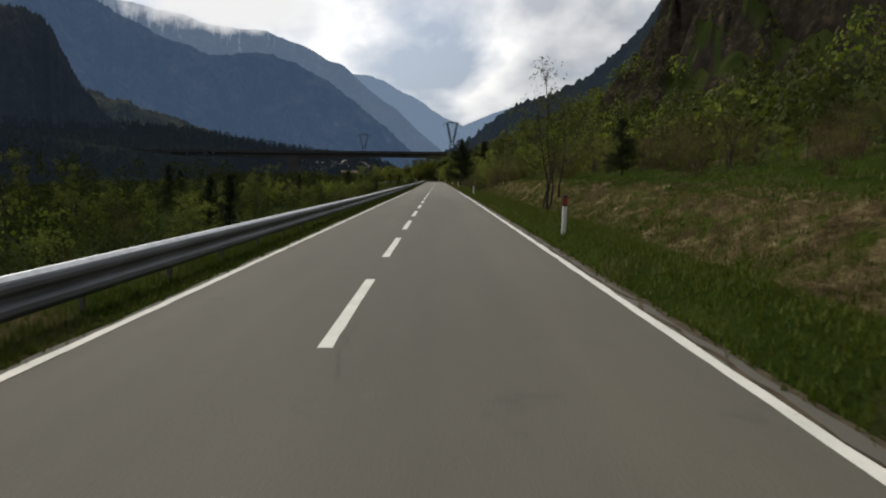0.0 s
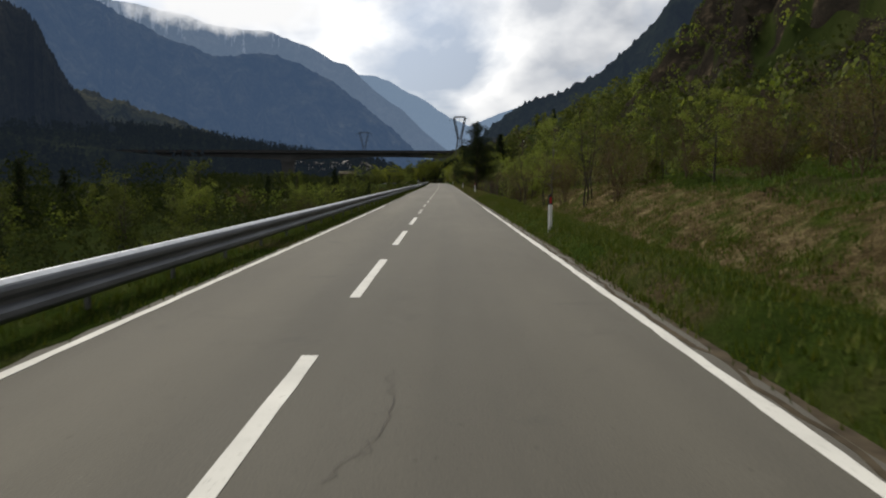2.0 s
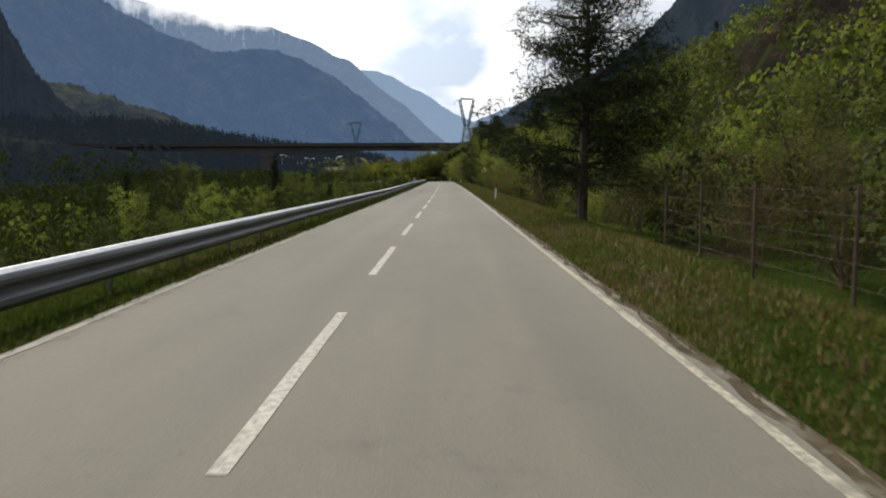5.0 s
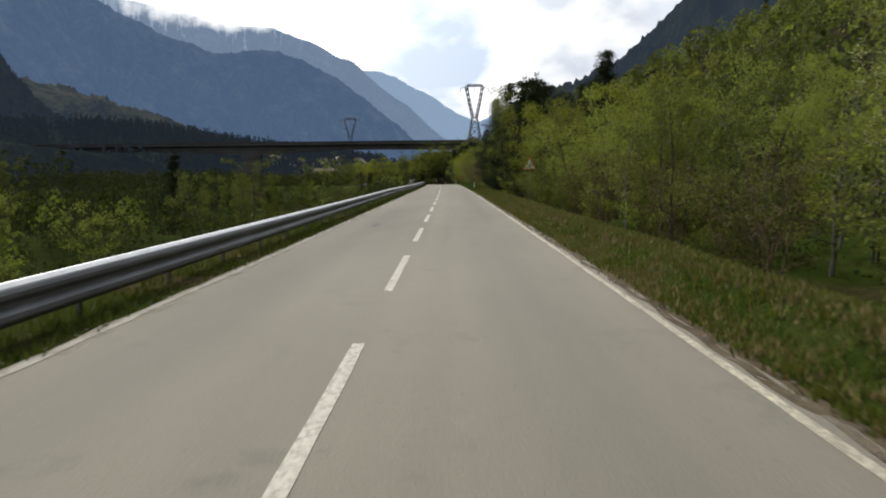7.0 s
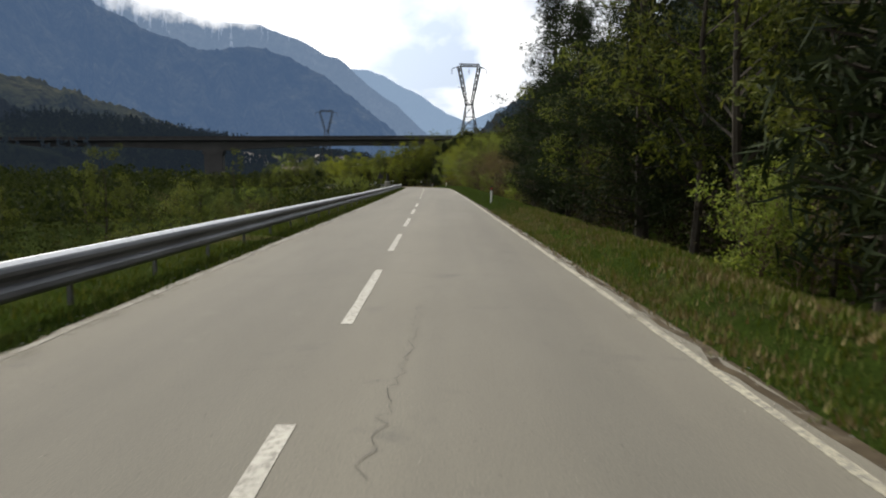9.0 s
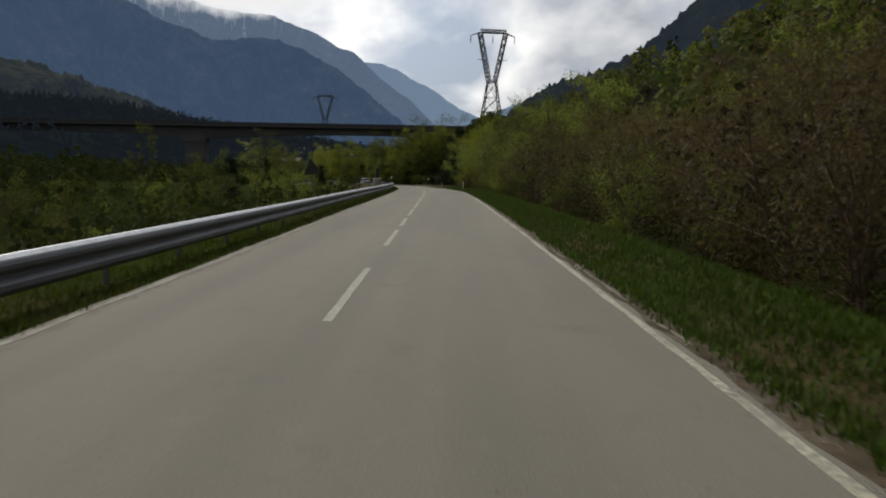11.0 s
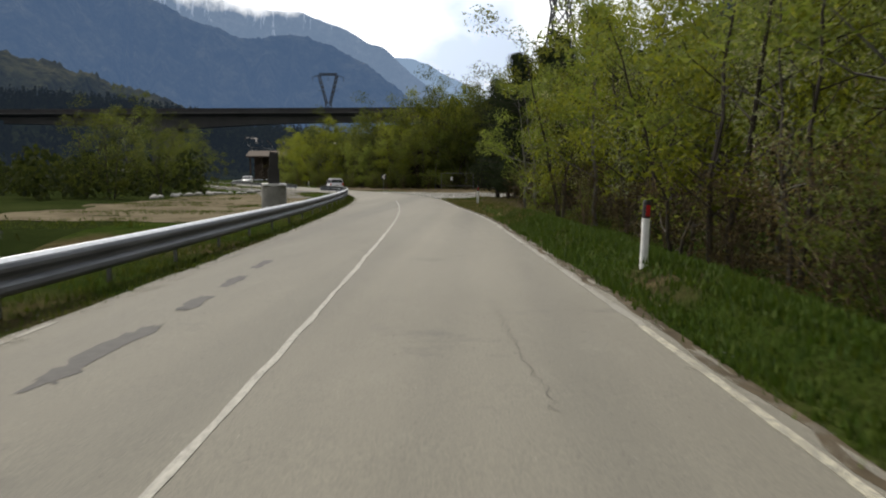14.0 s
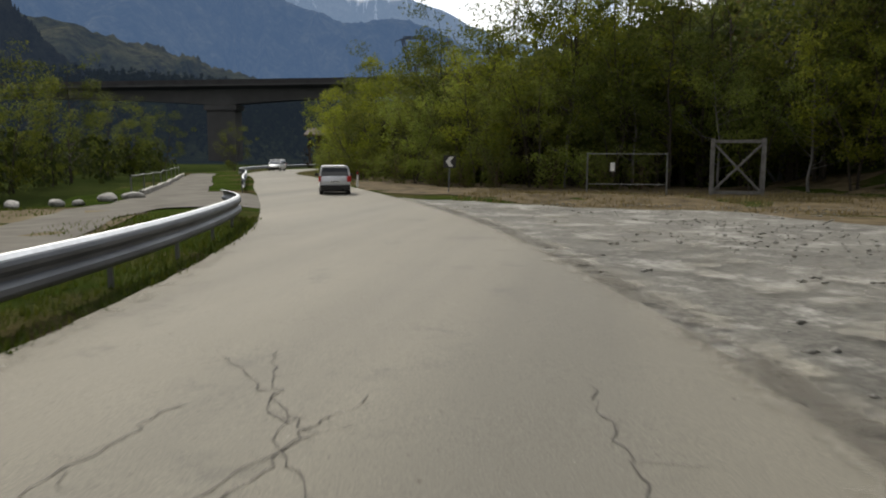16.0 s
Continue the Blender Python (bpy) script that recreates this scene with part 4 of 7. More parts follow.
# ---------------------------------------------------------------- viaduct
def build_viaduct():
    v = thing("viaduct", None, "long concrete motorway viaduct with dark barrier across the valley", "bridge")
    y0 = 605.0
    xs = np.linspace(-560, 260, 120)
    rings = []
    for x in xs:
        k = abs(((x + 105.5) / 145.0) % 1.0 - 0.5) * 2       # 1 over a pier, 0 at mid span
        dep = 2.9 + 2.6 * k ** 2
        rings.append([(x, y0 - 5.5, 20.6), (x, y0 + 5.5, 20.6), (x, y0 + 5.5, 20.2), (x, y0 + 2.6, 19.4), (x, y0 + 2.4, 20.2 - dep), (x, y0 - 2.4, 20.2 - dep), (x, y0 - 2.6, 19.4), (x, y0 - 5.5, 20.2)])
    part("deck", Build().loft(rings).mesh("deck", M_BRIDGE), v, "haunched concrete box girder")
    for y in (y0 - 5.4, y0 + 5.2):
        part("barrier", Build().box((-560, y, 20.6), (260, y + 0.25, 22.0)).mesh("barrier", M_BARRIER), v, "dark steel parapet")
    for x in (-395.5, -250.5, -105.5, 39.5, 184.5):
        p = Build().box((x - 4.5, y0 - 2.3, -7), (x + 4.5, y0 + 2.3, 14.9)).box((x - 5.2, y0 - 2.8, 13.3), (x + 5.2, y0 + 2.8, 14.8))
        part("pier", p.mesh("pier", M_BRIDGE), v)


build_viaduct()


# ---------------------------------------------------------------- pylons
def build_pylon(x, y, z, waist, top, head, label):
    p = thing("pylon", None, label, "pylon", "power line pylons", m=pose(x, y, z, 0, 0, 6))
    w, a = 0.15, 0.09
    base, wa = head * 0.42, 1.0
    b = Build()
    for sx in (-1, 1):
        for sy in (-1, 1):
            b.bar((sx * base, sy * base, -1.0), (sx * wa, sy * wa, waist), w)
    n = 7
    for i in range(n):
        t0, t1 = i / n, (i + 1) / n
        h0, h1 = waist * t0, waist * t1
        r0, r1 = base + (wa - base) * t0, base + (wa - base) * t1
        for k in range(4):
            c = [(-1, -1), (1, -1), (1, 1), (-1, 1)]
            p0, p1 = c[k], c[(k + 1) % 4]
            b.bar((p0[0] * r0, p0[1] * r0, h0), (p1[0] * r1, p1[1] * r1, h1), a)
            b.bar((p1[0] * r0, p1[1] * r0, h0), (p0[0] * r1, p0[1] * r1, h1), a)
            b.bar((p0[0] * r1, p0[1] * r1, h1), (p1[0] * r1, p1[1] * r1, h1), a)
    part("tower", b.mesh("tower", M_LATTICE), p)
    b = Build()
    hw = head * 0.29
    n = 6
    for sx in (-1, 1):
        for sy in (-1, 1):
            b.bar((sx * wa * 1.0, sy * wa, waist), (sx * (hw + 0.45), sy * 0.5, top), w)
            b.bar((sx * wa * 0.25, sy * wa, waist), (sx * (hw - 0.45), sy * 0.5, top), w * 0.8)
        for i in range(n):
            t0, t1 = i / n, (i + 1) / n
            def pt(t, inner, sy):
                xo = wa + (hw + 0.45 - wa) * t
                xi = wa * 0.25 + (hw - 0.45 - wa * 0.25) * t
                return (sx * (xi if inner else xo), sy * (wa + (0.5 - wa) * t), waist + (top - waist) * t)
            for sy in (-1, 1):
                b.bar(pt(t0, False, sy), pt(t1, True, sy), a)
                b.bar(pt(t0, True, sy), pt(t1, False, sy), a)
        t = 0.45
        b.bar((sx * (hw * 0.5), 0, waist + (top - waist) * t), (sx * (hw * 1.05 + 0.3), 0, waist + (top - waist) * t + 0.2), a)
    part("head", b.mesh("head", M_LATTICE), p, "V-shaped lattice head")
    b = Build()
    for sy in (-0.5, 0.5):
        b.bar((-head / 2, 0, top - 0.7), (-hw, sy, top), w * 0.8).bar((-hw, sy, top), (hw, sy, top), w * 0.8).bar((hw, sy, top), (head / 2, 0, top - 0.7), w * 0.8)
        b.bar((-hw, sy, top + 0.7), (hw, sy, top + 0.7), a)
        for i in range(8):
            u, u2 = -hw + 2 * hw * i / 8, -hw + 2 * hw * (i + 1) / 8
            b.bar((u, sy, top), (u2, sy, top + 0.7), a)
            b.bar((u2, sy, top), (u2, sy, top + 0.7), a)
    part("crossarm", b.mesh("crossarm", M_LATTICE), p)
    for xx in (-head / 2, 0, head / 2):
        part("insulator", Build().tube([(xx, 0, top - 0.7), (xx, 0, top - 2.2)], [0.09, 0.09], 6).mesh("insulator", M_LATTICE), p)
    return p


build_pylon(14.6, 440, -1.0, 23.0, 34.0, 10.0, "grey steel lattice pylon rising above roadside trees")
build_pylon(-52, 626, -2.0, 27.5, 38.0, 11.5, "distant steel lattice pylon behind the viaduct")

# ---------------------------------------------------------------- trees
RNG = np.random.default_rng(7)


def leaf_cloud(centers, radii, per, size, flat=0.6, rng=None, droop=0.0, broad=0.62):
    """Many small leaf blades scattered through clumps; returns verts and faces."""
    rng = rng or RNG
    c = np.repeat(np.asarray(centers, float), per, axis=0)
    rr = np.repeat(np.asarray(radii, float), per)
    n = len(c)
    d = rng.normal(size=(n, 3))
    d /= np.linalg.norm(d, axis=1)[:, None]
    p = c + d * (rr * rng.uniform(0.25, 1.0, n) ** 0.6)[:, None] * np.array([1, 1, flat])
    a = rng.normal(size=(n, 3))
    a /= np.linalg.norm(a, axis=1)[:, None]
    b = np.cross(a, rng.normal(size=(n, 3)))
    b /= np.linalg.norm(b, axis=1)[:, None] + 1e-9
    a[:, 2] -= droop
    s = (size * rng.uniform(0.6, 1.35, n))[:, None]
    v = np.stack([p - a * s, p + b * s * broad, p + a * s * 0.9], 1).reshape(-1, 3)
    f = np.arange(n * 3).reshape(n, 3)
    return v, f


def fast_mesh(name, v, f, mat):
    me = bpy.data.meshes.new(name)
    v, f = np.asarray(v, np.float32), np.asarray(f, np.int32)
    me.vertices.add(len(v))
    me.vertices.foreach_set("co", v.ravel())
    k = f.shape[1]
    me.loops.add(f.size)
    me.loops.foreach_set("vertex_index", f.ravel())
    me.polygons.add(len(f))
    me.polygons.foreach_set("loop_start", np.arange(0, f.size, k, dtype=np.int32))
    me.polygons.foreach_set("loop_total", np.full(len(f), k, np.int32))
    me.materials.append(mat)
    me.update(calc_edges=True)
    me.validate()
    return me


COARSE = [False]


def broadleaf(seed, height, spread, leaf_mat, bark, stems=1, leaves=2600, size=0.15, bare=0.0, low=0.25, twigs=5):
    """A trunk with limbs and twigs, and a crown of separate leaf blades in uneven clumps."""
    if COARSE[0]:
        leaves, size, twigs = leaves * 0.55, size * 1.25, min(twigs, 2) // 2
    rng = np.random.default_rng(seed)
    b = Build()
    tips = []
    for st in range(stems):
        lean = rng.uniform(-1, 1, 2) * (0.06 if stems == 1 else 0.34) * height
        base = rng.uniform(-1, 1, 2) * (0.0 if stems == 1 else 0.25)
        hh = height * rng.uniform(0.82, 1.0) * (1.0 if st == 0 else rng.uniform(0.7, 1))
        n = 7
        pts = [(base[0] + lean[0] * (i / n) ** 1.4 + rng.normal() * 0.02 * height * (i > 0) * 0.5,
                base[1] + lean[1] * (i / n) ** 1.4 + rng.normal() * 0.02 * height * (i > 0) * 0.5, -0.3 + (hh + 0.3) * i / n) for i in range(n + 1)]
        r0 = 0.013 * hh if stems == 1 else 0.009 * hh
        b.tube(pts, [r0 * (1 - 0.93 * i / n) + 0.006 for i in range(n + 1)], 6)
        nl = int(9 + hh * 1.3) if stems == 1 else int(5 + hh)
        for k in range(nl):
            t = low + (0.97 - low) * (k + rng.uniform(0, 0.8)) / nl
            j = t * n
            i0 = min(int(j), n - 1)
            p0 = np.array(pts[i0]) + (np.array(pts[i0 + 1]) - np.array(pts[i0])) * (j - i0)
            az = rng.uniform(0, 2 * math.pi)
            ln = spread * (1.15 - abs(t - 0.5) * 1.1) * rng.uniform(0.6, 1.1) * (1.0 if stems == 1 else 0.7)
            rise = rng.uniform(0.25, 0.9)
            d = np.array([math.cos(az), math.sin(az), rise])
            p1 = p0 + d * ln * 0.55
            p2 = p1 + (d + np.array([0, 0, 0.25]) + rng.normal(size=3) * 0.22) * ln * 0.5
            r1 = max(0.008, r0 * (1 - t) * 0.5 + 0.006)
            b.tube([p0, p1, p2], [r1, r1 * 0.6, 0.005], 3, False)
            tips += [(p1 + p2) / 2, p2]
            for _ in range(twigs):
                u = rng.uniform(0.3, 1.0)
                q0 = p1 + (p2 - p1) * u
                q1 = q0 + (d * 0.5 + rng.normal(size=3) * 0.55 + np.array([0, 0, 0.3])) * ln * rng.uniform(0.2, 0.42)
                b.tube([q0, q1], [0.007, 0.003], 3, False)
                tips.append(q1)
        tips.append(np.array(pts[-1]))
    trunk = b.mesh("trunk", bark)
    tips = np.array(tips)
    keep = rng.uniform(size=len(tips)) > bare
    c = tips[keep]
    rad = rng.uniform(0.16, 0.36, len(c)) * spread
    per = max(1, int(leaves / max(1, len(c))))
    v, f = leaf_cloud(c, rad, per, size, 0.75, rng)
    return trunk, fast_mesh("crown", v, f, leaf_mat)


def conifer(seed, height, spread, low=0.15, ragged=0.25, per=26, size=0.2):
    """A straight trunk with whorls of boughs clothed in dense needle sprays."""
    rng = np.random.default_rng(seed)
    b = Build()
    b.tube([(0, 0, -0.4), (rng.normal() * 0.1, rng.normal() * 0.1, height * 0.5), (0, 0, height)], [0.02 * height, 0.012 * height, 0.01], 7)
    cs, rs = [], []
    z = height * low
    while z < height * 0.97:
        t = (z / height - low) / (1 - low)
        reach = spread * ((1 - t) ** 0.62) * (0.72 + 0.28 * min(1, t * 5))
        for k in range(int(rng.integers(5, 8))):
            az = rng.uniform(0, 2 * math.pi)
            ln = reach * rng.uniform(1 - ragged * 1.5, 1 + ragged)
            e = np.array([math.cos(az) * ln, math.sin(az) * ln, ln * rng.uniform(-0.05, 0.45)])
            p0 = np.array([0, 0, z])
            b.tube([p0, p0 + e * 0.6, p0 + e], [0.03 + 0.01 * ln, 0.02, 0.006], 3, False)
            for u in np.linspace(0.3, 1.0, max(2, int(ln / 0.45))):
                cs.append(p0 + e * u + rng.normal(size=3) * 0.08)
                rs.append(0.24 + 0.10 * spread * (1.2 - u * 0.5))
        z += height * rng.uniform(0.035, 0.06)
    cs.append(np.array([0, 0, height]))
    rs.append(0.18)
    v, f = leaf_cloud(cs, rs, per, size, 0.75, rng, broad=0.2)
    return b.mesh("trunk", M_BARK), fast_mesh("crown", v, f, M_NEEDLE)


PROTO = {}


def plant(kind, x, y, scale=1.0, turn=None, sink=0.0, tall=1.0, coarse=False):
    """Stand a tree of a kind on the ground; the first of a kind is built, later ones are copies."""
    name, label, cat, group, maker = KINDS[kind]
    z = float(terrain(np.array([x]), np.array([y]))[0]) - sink
    m = pose(x, y, z, random.uniform(-3, 3), random.uniform(-3, 3), random.uniform(0, 360) if turn is None else turn)
    if (kind, coarse) not in PROTO:
        COARSE[0] = coarse
        PROTO[kind, coarse] = maker()
        COARSE[0] = False
    tr, cr = PROTO[kind, coarse]
    ob = thing(name, None, label, cat, group)
    ob.matrix_basis = m @ Matrix.Diagonal((scale, scale, scale * tall, 1))
    part("trunk", tr, ob)
    part("crown", cr, ob)
    return ob


KINDS = {
    "young_a": ("young_tree", "slender young tree in fresh green leaf", "tree", "roadside trees", lambda: broadleaf(11, 6.5, 1.7, M_LEAF, M_BARK, 1, 4200, 0.071, low=0.18, twigs=1)),
    "young_b": ("young_tree", "slender young tree in fresh green leaf", "tree", "roadside trees", lambda: broadleaf(12, 7.5, 2.1, M_LEAF, M_BIRCH, 1, 4200, 0.076, low=0.18, twigs=1)),
    "young_c": ("young_tree", "leafy young tree with several stems", "tree", "roadside trees", lambda: broadleaf(13, 6.0, 2.2, M_LEAF, M_BARK, 3, 4600, 0.080, low=0.14, twigs=1)),
    "yellow": ("young_tree", "young tree with bright yellow-green leaves", "tree", "roadside trees", lambda: broadleaf(14, 7.0, 2.4, M_LEAF2, M_BARK, 2, 4600, 0.084, low=0.12, twigs=1)),
    "dull_a": ("young_tree", "dense young tree with dull green leaves", "tree", "roadside trees", lambda: broadleaf(15, 6.5, 2.2, M_LEAFD, M_BARK, 2, 4600, 0.080, low=0.03, twigs=1)),
    "dull_b": ("young_tree", "tall thin tree with dull green leaves", "tree", "roadside trees", lambda: broadleaf(16, 8.5, 2.0, M_LEAFD, M_BARK, 1, 4200, 0.080, low=0.18, twigs=1)),
    "bare": ("bare_tree", "tall sparse tree with bare spring twigs", "tree", "bare trees", lambda: broadleaf(17, 8.5, 2.4, M_BUD, M_BARK, 1, 1100, 0.067, 0.45, 0.3, 9)),
    "thin": ("bare_tree", "thin tree coming into sparse green leaf", "tree", "bare trees", lambda: broadleaf(18, 5.8, 1.9, M_LEAFD, M_BARK, 2, 1100, 0.067, 0.25, 0.3, 7)),
    "brush": ("brush", "brown leafless brushwood with swelling buds", "bush", "roadside brush", lambda: broadleaf(19, 3.2, 1.7, M_BUD, M_TWIG, 6, 3000, 0.050, 0.1, 0.05, 2)),
    "brush_b": ("brush", "brown leafless brushwood with swelling buds", "bush", "roadside brush", lambda: broadleaf(20, 4.6, 2.0, M_BUD, M_TWIG, 6, 3800, 0.059, 0.1, 0.05, 2)),
    "bush": ("bush", "low green bush in new leaf", "bush", "roadside bushes", lambda: broadleaf(21, 2.2, 1.3, M_LEAF, M_TWIG, 5, 2600, 0.063, 0.05, 0.03, 1)),
    "bush_b": ("bush", "rounded dull green bush", "bush", "roadside bushes", lambda: broadleaf(22, 2.8, 1.7, M_LEAFD, M_TWIG, 6, 3000, 0.071, 0.05, 0.03, 1)),
    "belt": ("leafy_tree", "tall dense tree in yellow-green spring leaf", "tree", "belt trees", lambda: broadleaf(26, 10.0, 3.0, M_LEAF2, M_BARK, 2, 5200, 0.130, low=0.04, twigs=2)),
    "belt_b": ("leafy_tree", "tall dense tree with dull green leaves", "tree", "belt trees", lambda: broadleaf(27, 10.5, 3.0, M_LEAFD, M_BARK, 3, 5200, 0.130, low=0.04, twigs=2)),
    "blossom": ("blossom_shrub", "slim shrub dotted with pale blossom and leaves", "shrub", "blossoming shrubs", lambda: broadleaf(28, 2.0, 0.75, M_BLOSSOM, M_BARK, 3, 420, 0.029, 0.1, 0.25, 3)),
    "blossom_b": ("blossom_tree", "young tree with pale blossom among fresh leaves", "tree", "blossoming trees", lambda: broadleaf(29, 6.0, 1.8, M_BLOSSOM, M_BARK, 2, 2400, 0.050, 0.1, 0.2, 3)),
    "pine": ("pine", "dark green pine with ragged boughs", "tree", "conifers", lambda: conifer(23, 8.0, 2.7, 0.16, 0.22, 70, 0.12)),
    "pine_c": ("pine", "dark bushy pine beside the verge", "tree", "conifers", lambda: conifer(31, 8.6, 3.0, 0.13, 0.2, 105, 0.115)),
    "pine_b": ("pine", "tall dark pine with dense boughs", "tree", "conifers", lambda: conifer(24, 10.0, 2.6, 0.07, 0.35, 66, 0.125)),
    "spruce": ("spruce", "narrow dark green spruce", "tree", "conifers", lambda: conifer(25, 9.0, 1.6, 0.06, 0.15, 18, 0.26)),
}

# right-hand side, first stretch: bank, open meadow with a brown hedge above it, thin trees at the foot
for k, x, y, sc in [("thin", 6.3, 31.0, 1.15), ("thin", 5.9, 29.6, 0.9), ("bare", 7.0, 32.6, 0.62), ("pine", 11.5, 38.5, 0.42), ("bush_b", 9.6, 47, 0.8), ("young_a", 10.4, 49.5, 0.5),
                    ("brush", 10.5, 57, 0.7), ("young_a", 9.6, 64, 0.55), ("brush", 7.2, 67, 0.7), ("dull_a", 9.6, 70, 0.5), ("brush_b", 12.5, 66, 0.7),
                    ("thin", 6.9, 71, 0.75), ("thin", 7.3, 72.4, 0.7), ("brush", 6.8, 76, 0.7), ("bush", 8.0, 88, 0.9), ("brush", 13.5, 19, 0.55), ("brush", 12.0, 27, 0.6), ("bush_b", 13.2, 33, 0.6),
                    ("brush_b", 15.5, 44, 0.8), ("young_c", 13.5, 51, 0.6)]:
    plant(k, x, y, sc)
rnd = random.Random(12)
for i in range(34):
    y = -2 + 84 * i / 33
    plant(rnd.choice(["brush_b", "brush_b", "brush", "brush_b", "thin"]), 19.5 - 0.055 * y + rnd.uniform(-1.3, 1.6), y + rnd.uniform(-1, 1), rnd.uniform(0.55, 0.85))
for i in range(26):
    y = 4 + 92 * i / 25
    plant(rnd.choice(["young_a", "yellow", "young_b", "young_c", "yellow", "dull_a"]), 24.5 - 0.04 * y + rnd.uniform(-1.0, 4.0), y + rnd.uniform(-1.5, 1.5), rnd.uniform(0.36, 0.56), coarse=True)
for i in range(20):
    y = 64 + 31 * i / 19
    plant(rnd.choice(["brush_b", "brush", "thin", "brush_b", "brush", "bush_b"]), rnd.uniform(7.6, 9.6) if i % 2 else rnd.uniform(10.5, 16.0), y + rnd.uniform(-1, 1), rnd.uniform(0.45, 0.65))
for x, y, sc in ((5.25, 92.7, 0.9), (6.1, 96.0, 0.8)):
    plant("blossom", x, y, sc)
for x, y, k, sc in ((5.9, 88.4, "thin", 0.55), (6.4, 86.2, "young_a", 0.5), (5.8, 84.0, "thin", 0.6), (6.9, 81.5, "young_b", 0.55), (6.2, 79.0, "thin", 0.5)):
    plant(k, x, y, sc)
# pine beside the verge, and the thicket behind it
plant("pine_c", 5.1, 138.0, 1.0)
rnd = random.Random(5)
y = 92.0
while y < 381:
    mixes = (["young_a", "young_c", "brush_b", "thin", "bush", "brush", "dull_a"] if y < 150 else
             ["young_a", "young_b", "young_c", "yellow", "blossom_b", "young_b", "dull_b", "thin", "dull_a"] if y < 221 else
             ["dull_a", "spruce", "dull_b", "pine_b", "spruce", "pine_b", "pine", "dull_a"] if y < 262 else
             ["brush_b", "brush_b", "brush", "bush_b", "thin", "brush_b", "brush_b"] if y < 327 else
             ["young_b", "young_c", "dull_b", "young_b", "thin", "dull_a"] if y < 347 else
             ["yellow", "young_b", "young_c", "yellow", "blossom_b"])
    front = 7.4 if y < 150 else 7.0 if y < 205 else 6.6 if y < 262 else 7.0
    size = 0.55 if y < 150 else 0.58 if y < 192 else 0.72 if y < 214 else 0.95 if y < 262 else 0.95 if y < 327 else 1.0
    cx = float(np.interp(y, LINE[:, 1], LINE[:, 0]))
    plant(rnd.choice(mixes), cx + front + rnd.uniform(-0.3, 0.8), y, size * rnd.uniform(0.8, 1.15))
    plant(rnd.choice(mixes), cx + front + rnd.uniform(2.2, 4.2), y + rnd.uniform(0, 3), size * rnd.uniform(0.95, 1.3))
    if rnd.random() < 0.4:
        plant(rnd.choice(mixes), cx + front + rnd.uniform(5.5, 10), y + rnd.uniform(0, 3), size * rnd.uniform(1.1, 1.5), coarse=True)
    if rnd.random() < (0.35 if y < 150 else 0.9 if y < 215 else 0.35 if y < 312 else 0.95):
        plant(rnd.choice(["bush", "bush_b", "brush", "brush"]), cx + front + rnd.uniform(-0.9, 0.6), y + rnd.uniform(0, 3), rnd.uniform(0.55, 0.85))
    y += rnd.uniform(2.6, 3.6)
# dark pines by the gravel lot
for x, y, sc in ((4.3, 393.4, 0.85), (6.0, 391.2, 1.0), (5.9, 387.2, 0.9), (7.4, 394.0, 1.0), (7.9, 388.5, 1.1), (6.9, 383.5, 0.9), (9.2, 391.5, 1.1), (9.8, 386.0, 1.2), (12, 392.5, 1.1), (8.6, 396.0, 1.1), (11.2, 388.8, 1.2), (13.6, 395.0, 1.2), (8.2, 381.0, 1.1), (4.9, 390.4, 0.8), (5.3, 388.4, 0.95), (6.6, 389.6, 1.0), (14.5, 389.0, 1.2), (10.5, 395.6, 1.0)):
    plant("pine_b", x, y, sc)
# belt of trees behind the lot and round the outside of the bend
for i in range(40):
    bx = -36 + 76 * i / 39
    by = np.interp(bx, [-36, -28, -20, -12, -5, 5, 15, 40], [496, 474, 455, 438, 432, 431, 429, 418])
    k = rnd.choice(["yellow", "yellow", "young_c", "dull_a"] if bx < -6 else ["dull_a", "dull_b", "young_c", "dull_a", "young_b"] if bx < 6 else ["young_c", "yellow", "young_b"])
    plant(k, bx + rnd.uniform(-1, 1), by + rnd.uniform(-1.0, 2.0), rnd.uniform(0.95, 1.25), coarse=abs(bx) > 16)
    plant(rnd.choice(["belt", "belt_b", "belt_b"] if bx > -14 else ["belt", "belt", "belt_b"]), bx + rnd.uniform(0, 3), by + rnd.uniform(3, 7), rnd.uniform(0.95, 1.1) if bx < -14 else rnd.uniform(1.0, 1.15) if bx < -7 else rnd.uniform(1.2, 1.4) if bx < 15 else rnd.uniform(0.9, 1.1))
    if not 3 < bx < 13:
        plant(rnd.choice(["bush", "bush_b", "bush_b"]), bx + rnd.uniform(-1, 1), by + rnd.uniform(-2.5, -1.0), rnd.uniform(0.8, 1.1), coarse=True)
    if i % 3 == 0:
        plant("bare", bx + rnd.uniform(0, 3), by + rnd.uniform(5, 10), rnd.uniform(0.9, 1.1) if bx < -12 else rnd.uniform(1.2, 1.45) if bx < -3 else rnd.uniform(1.5, 1.9))
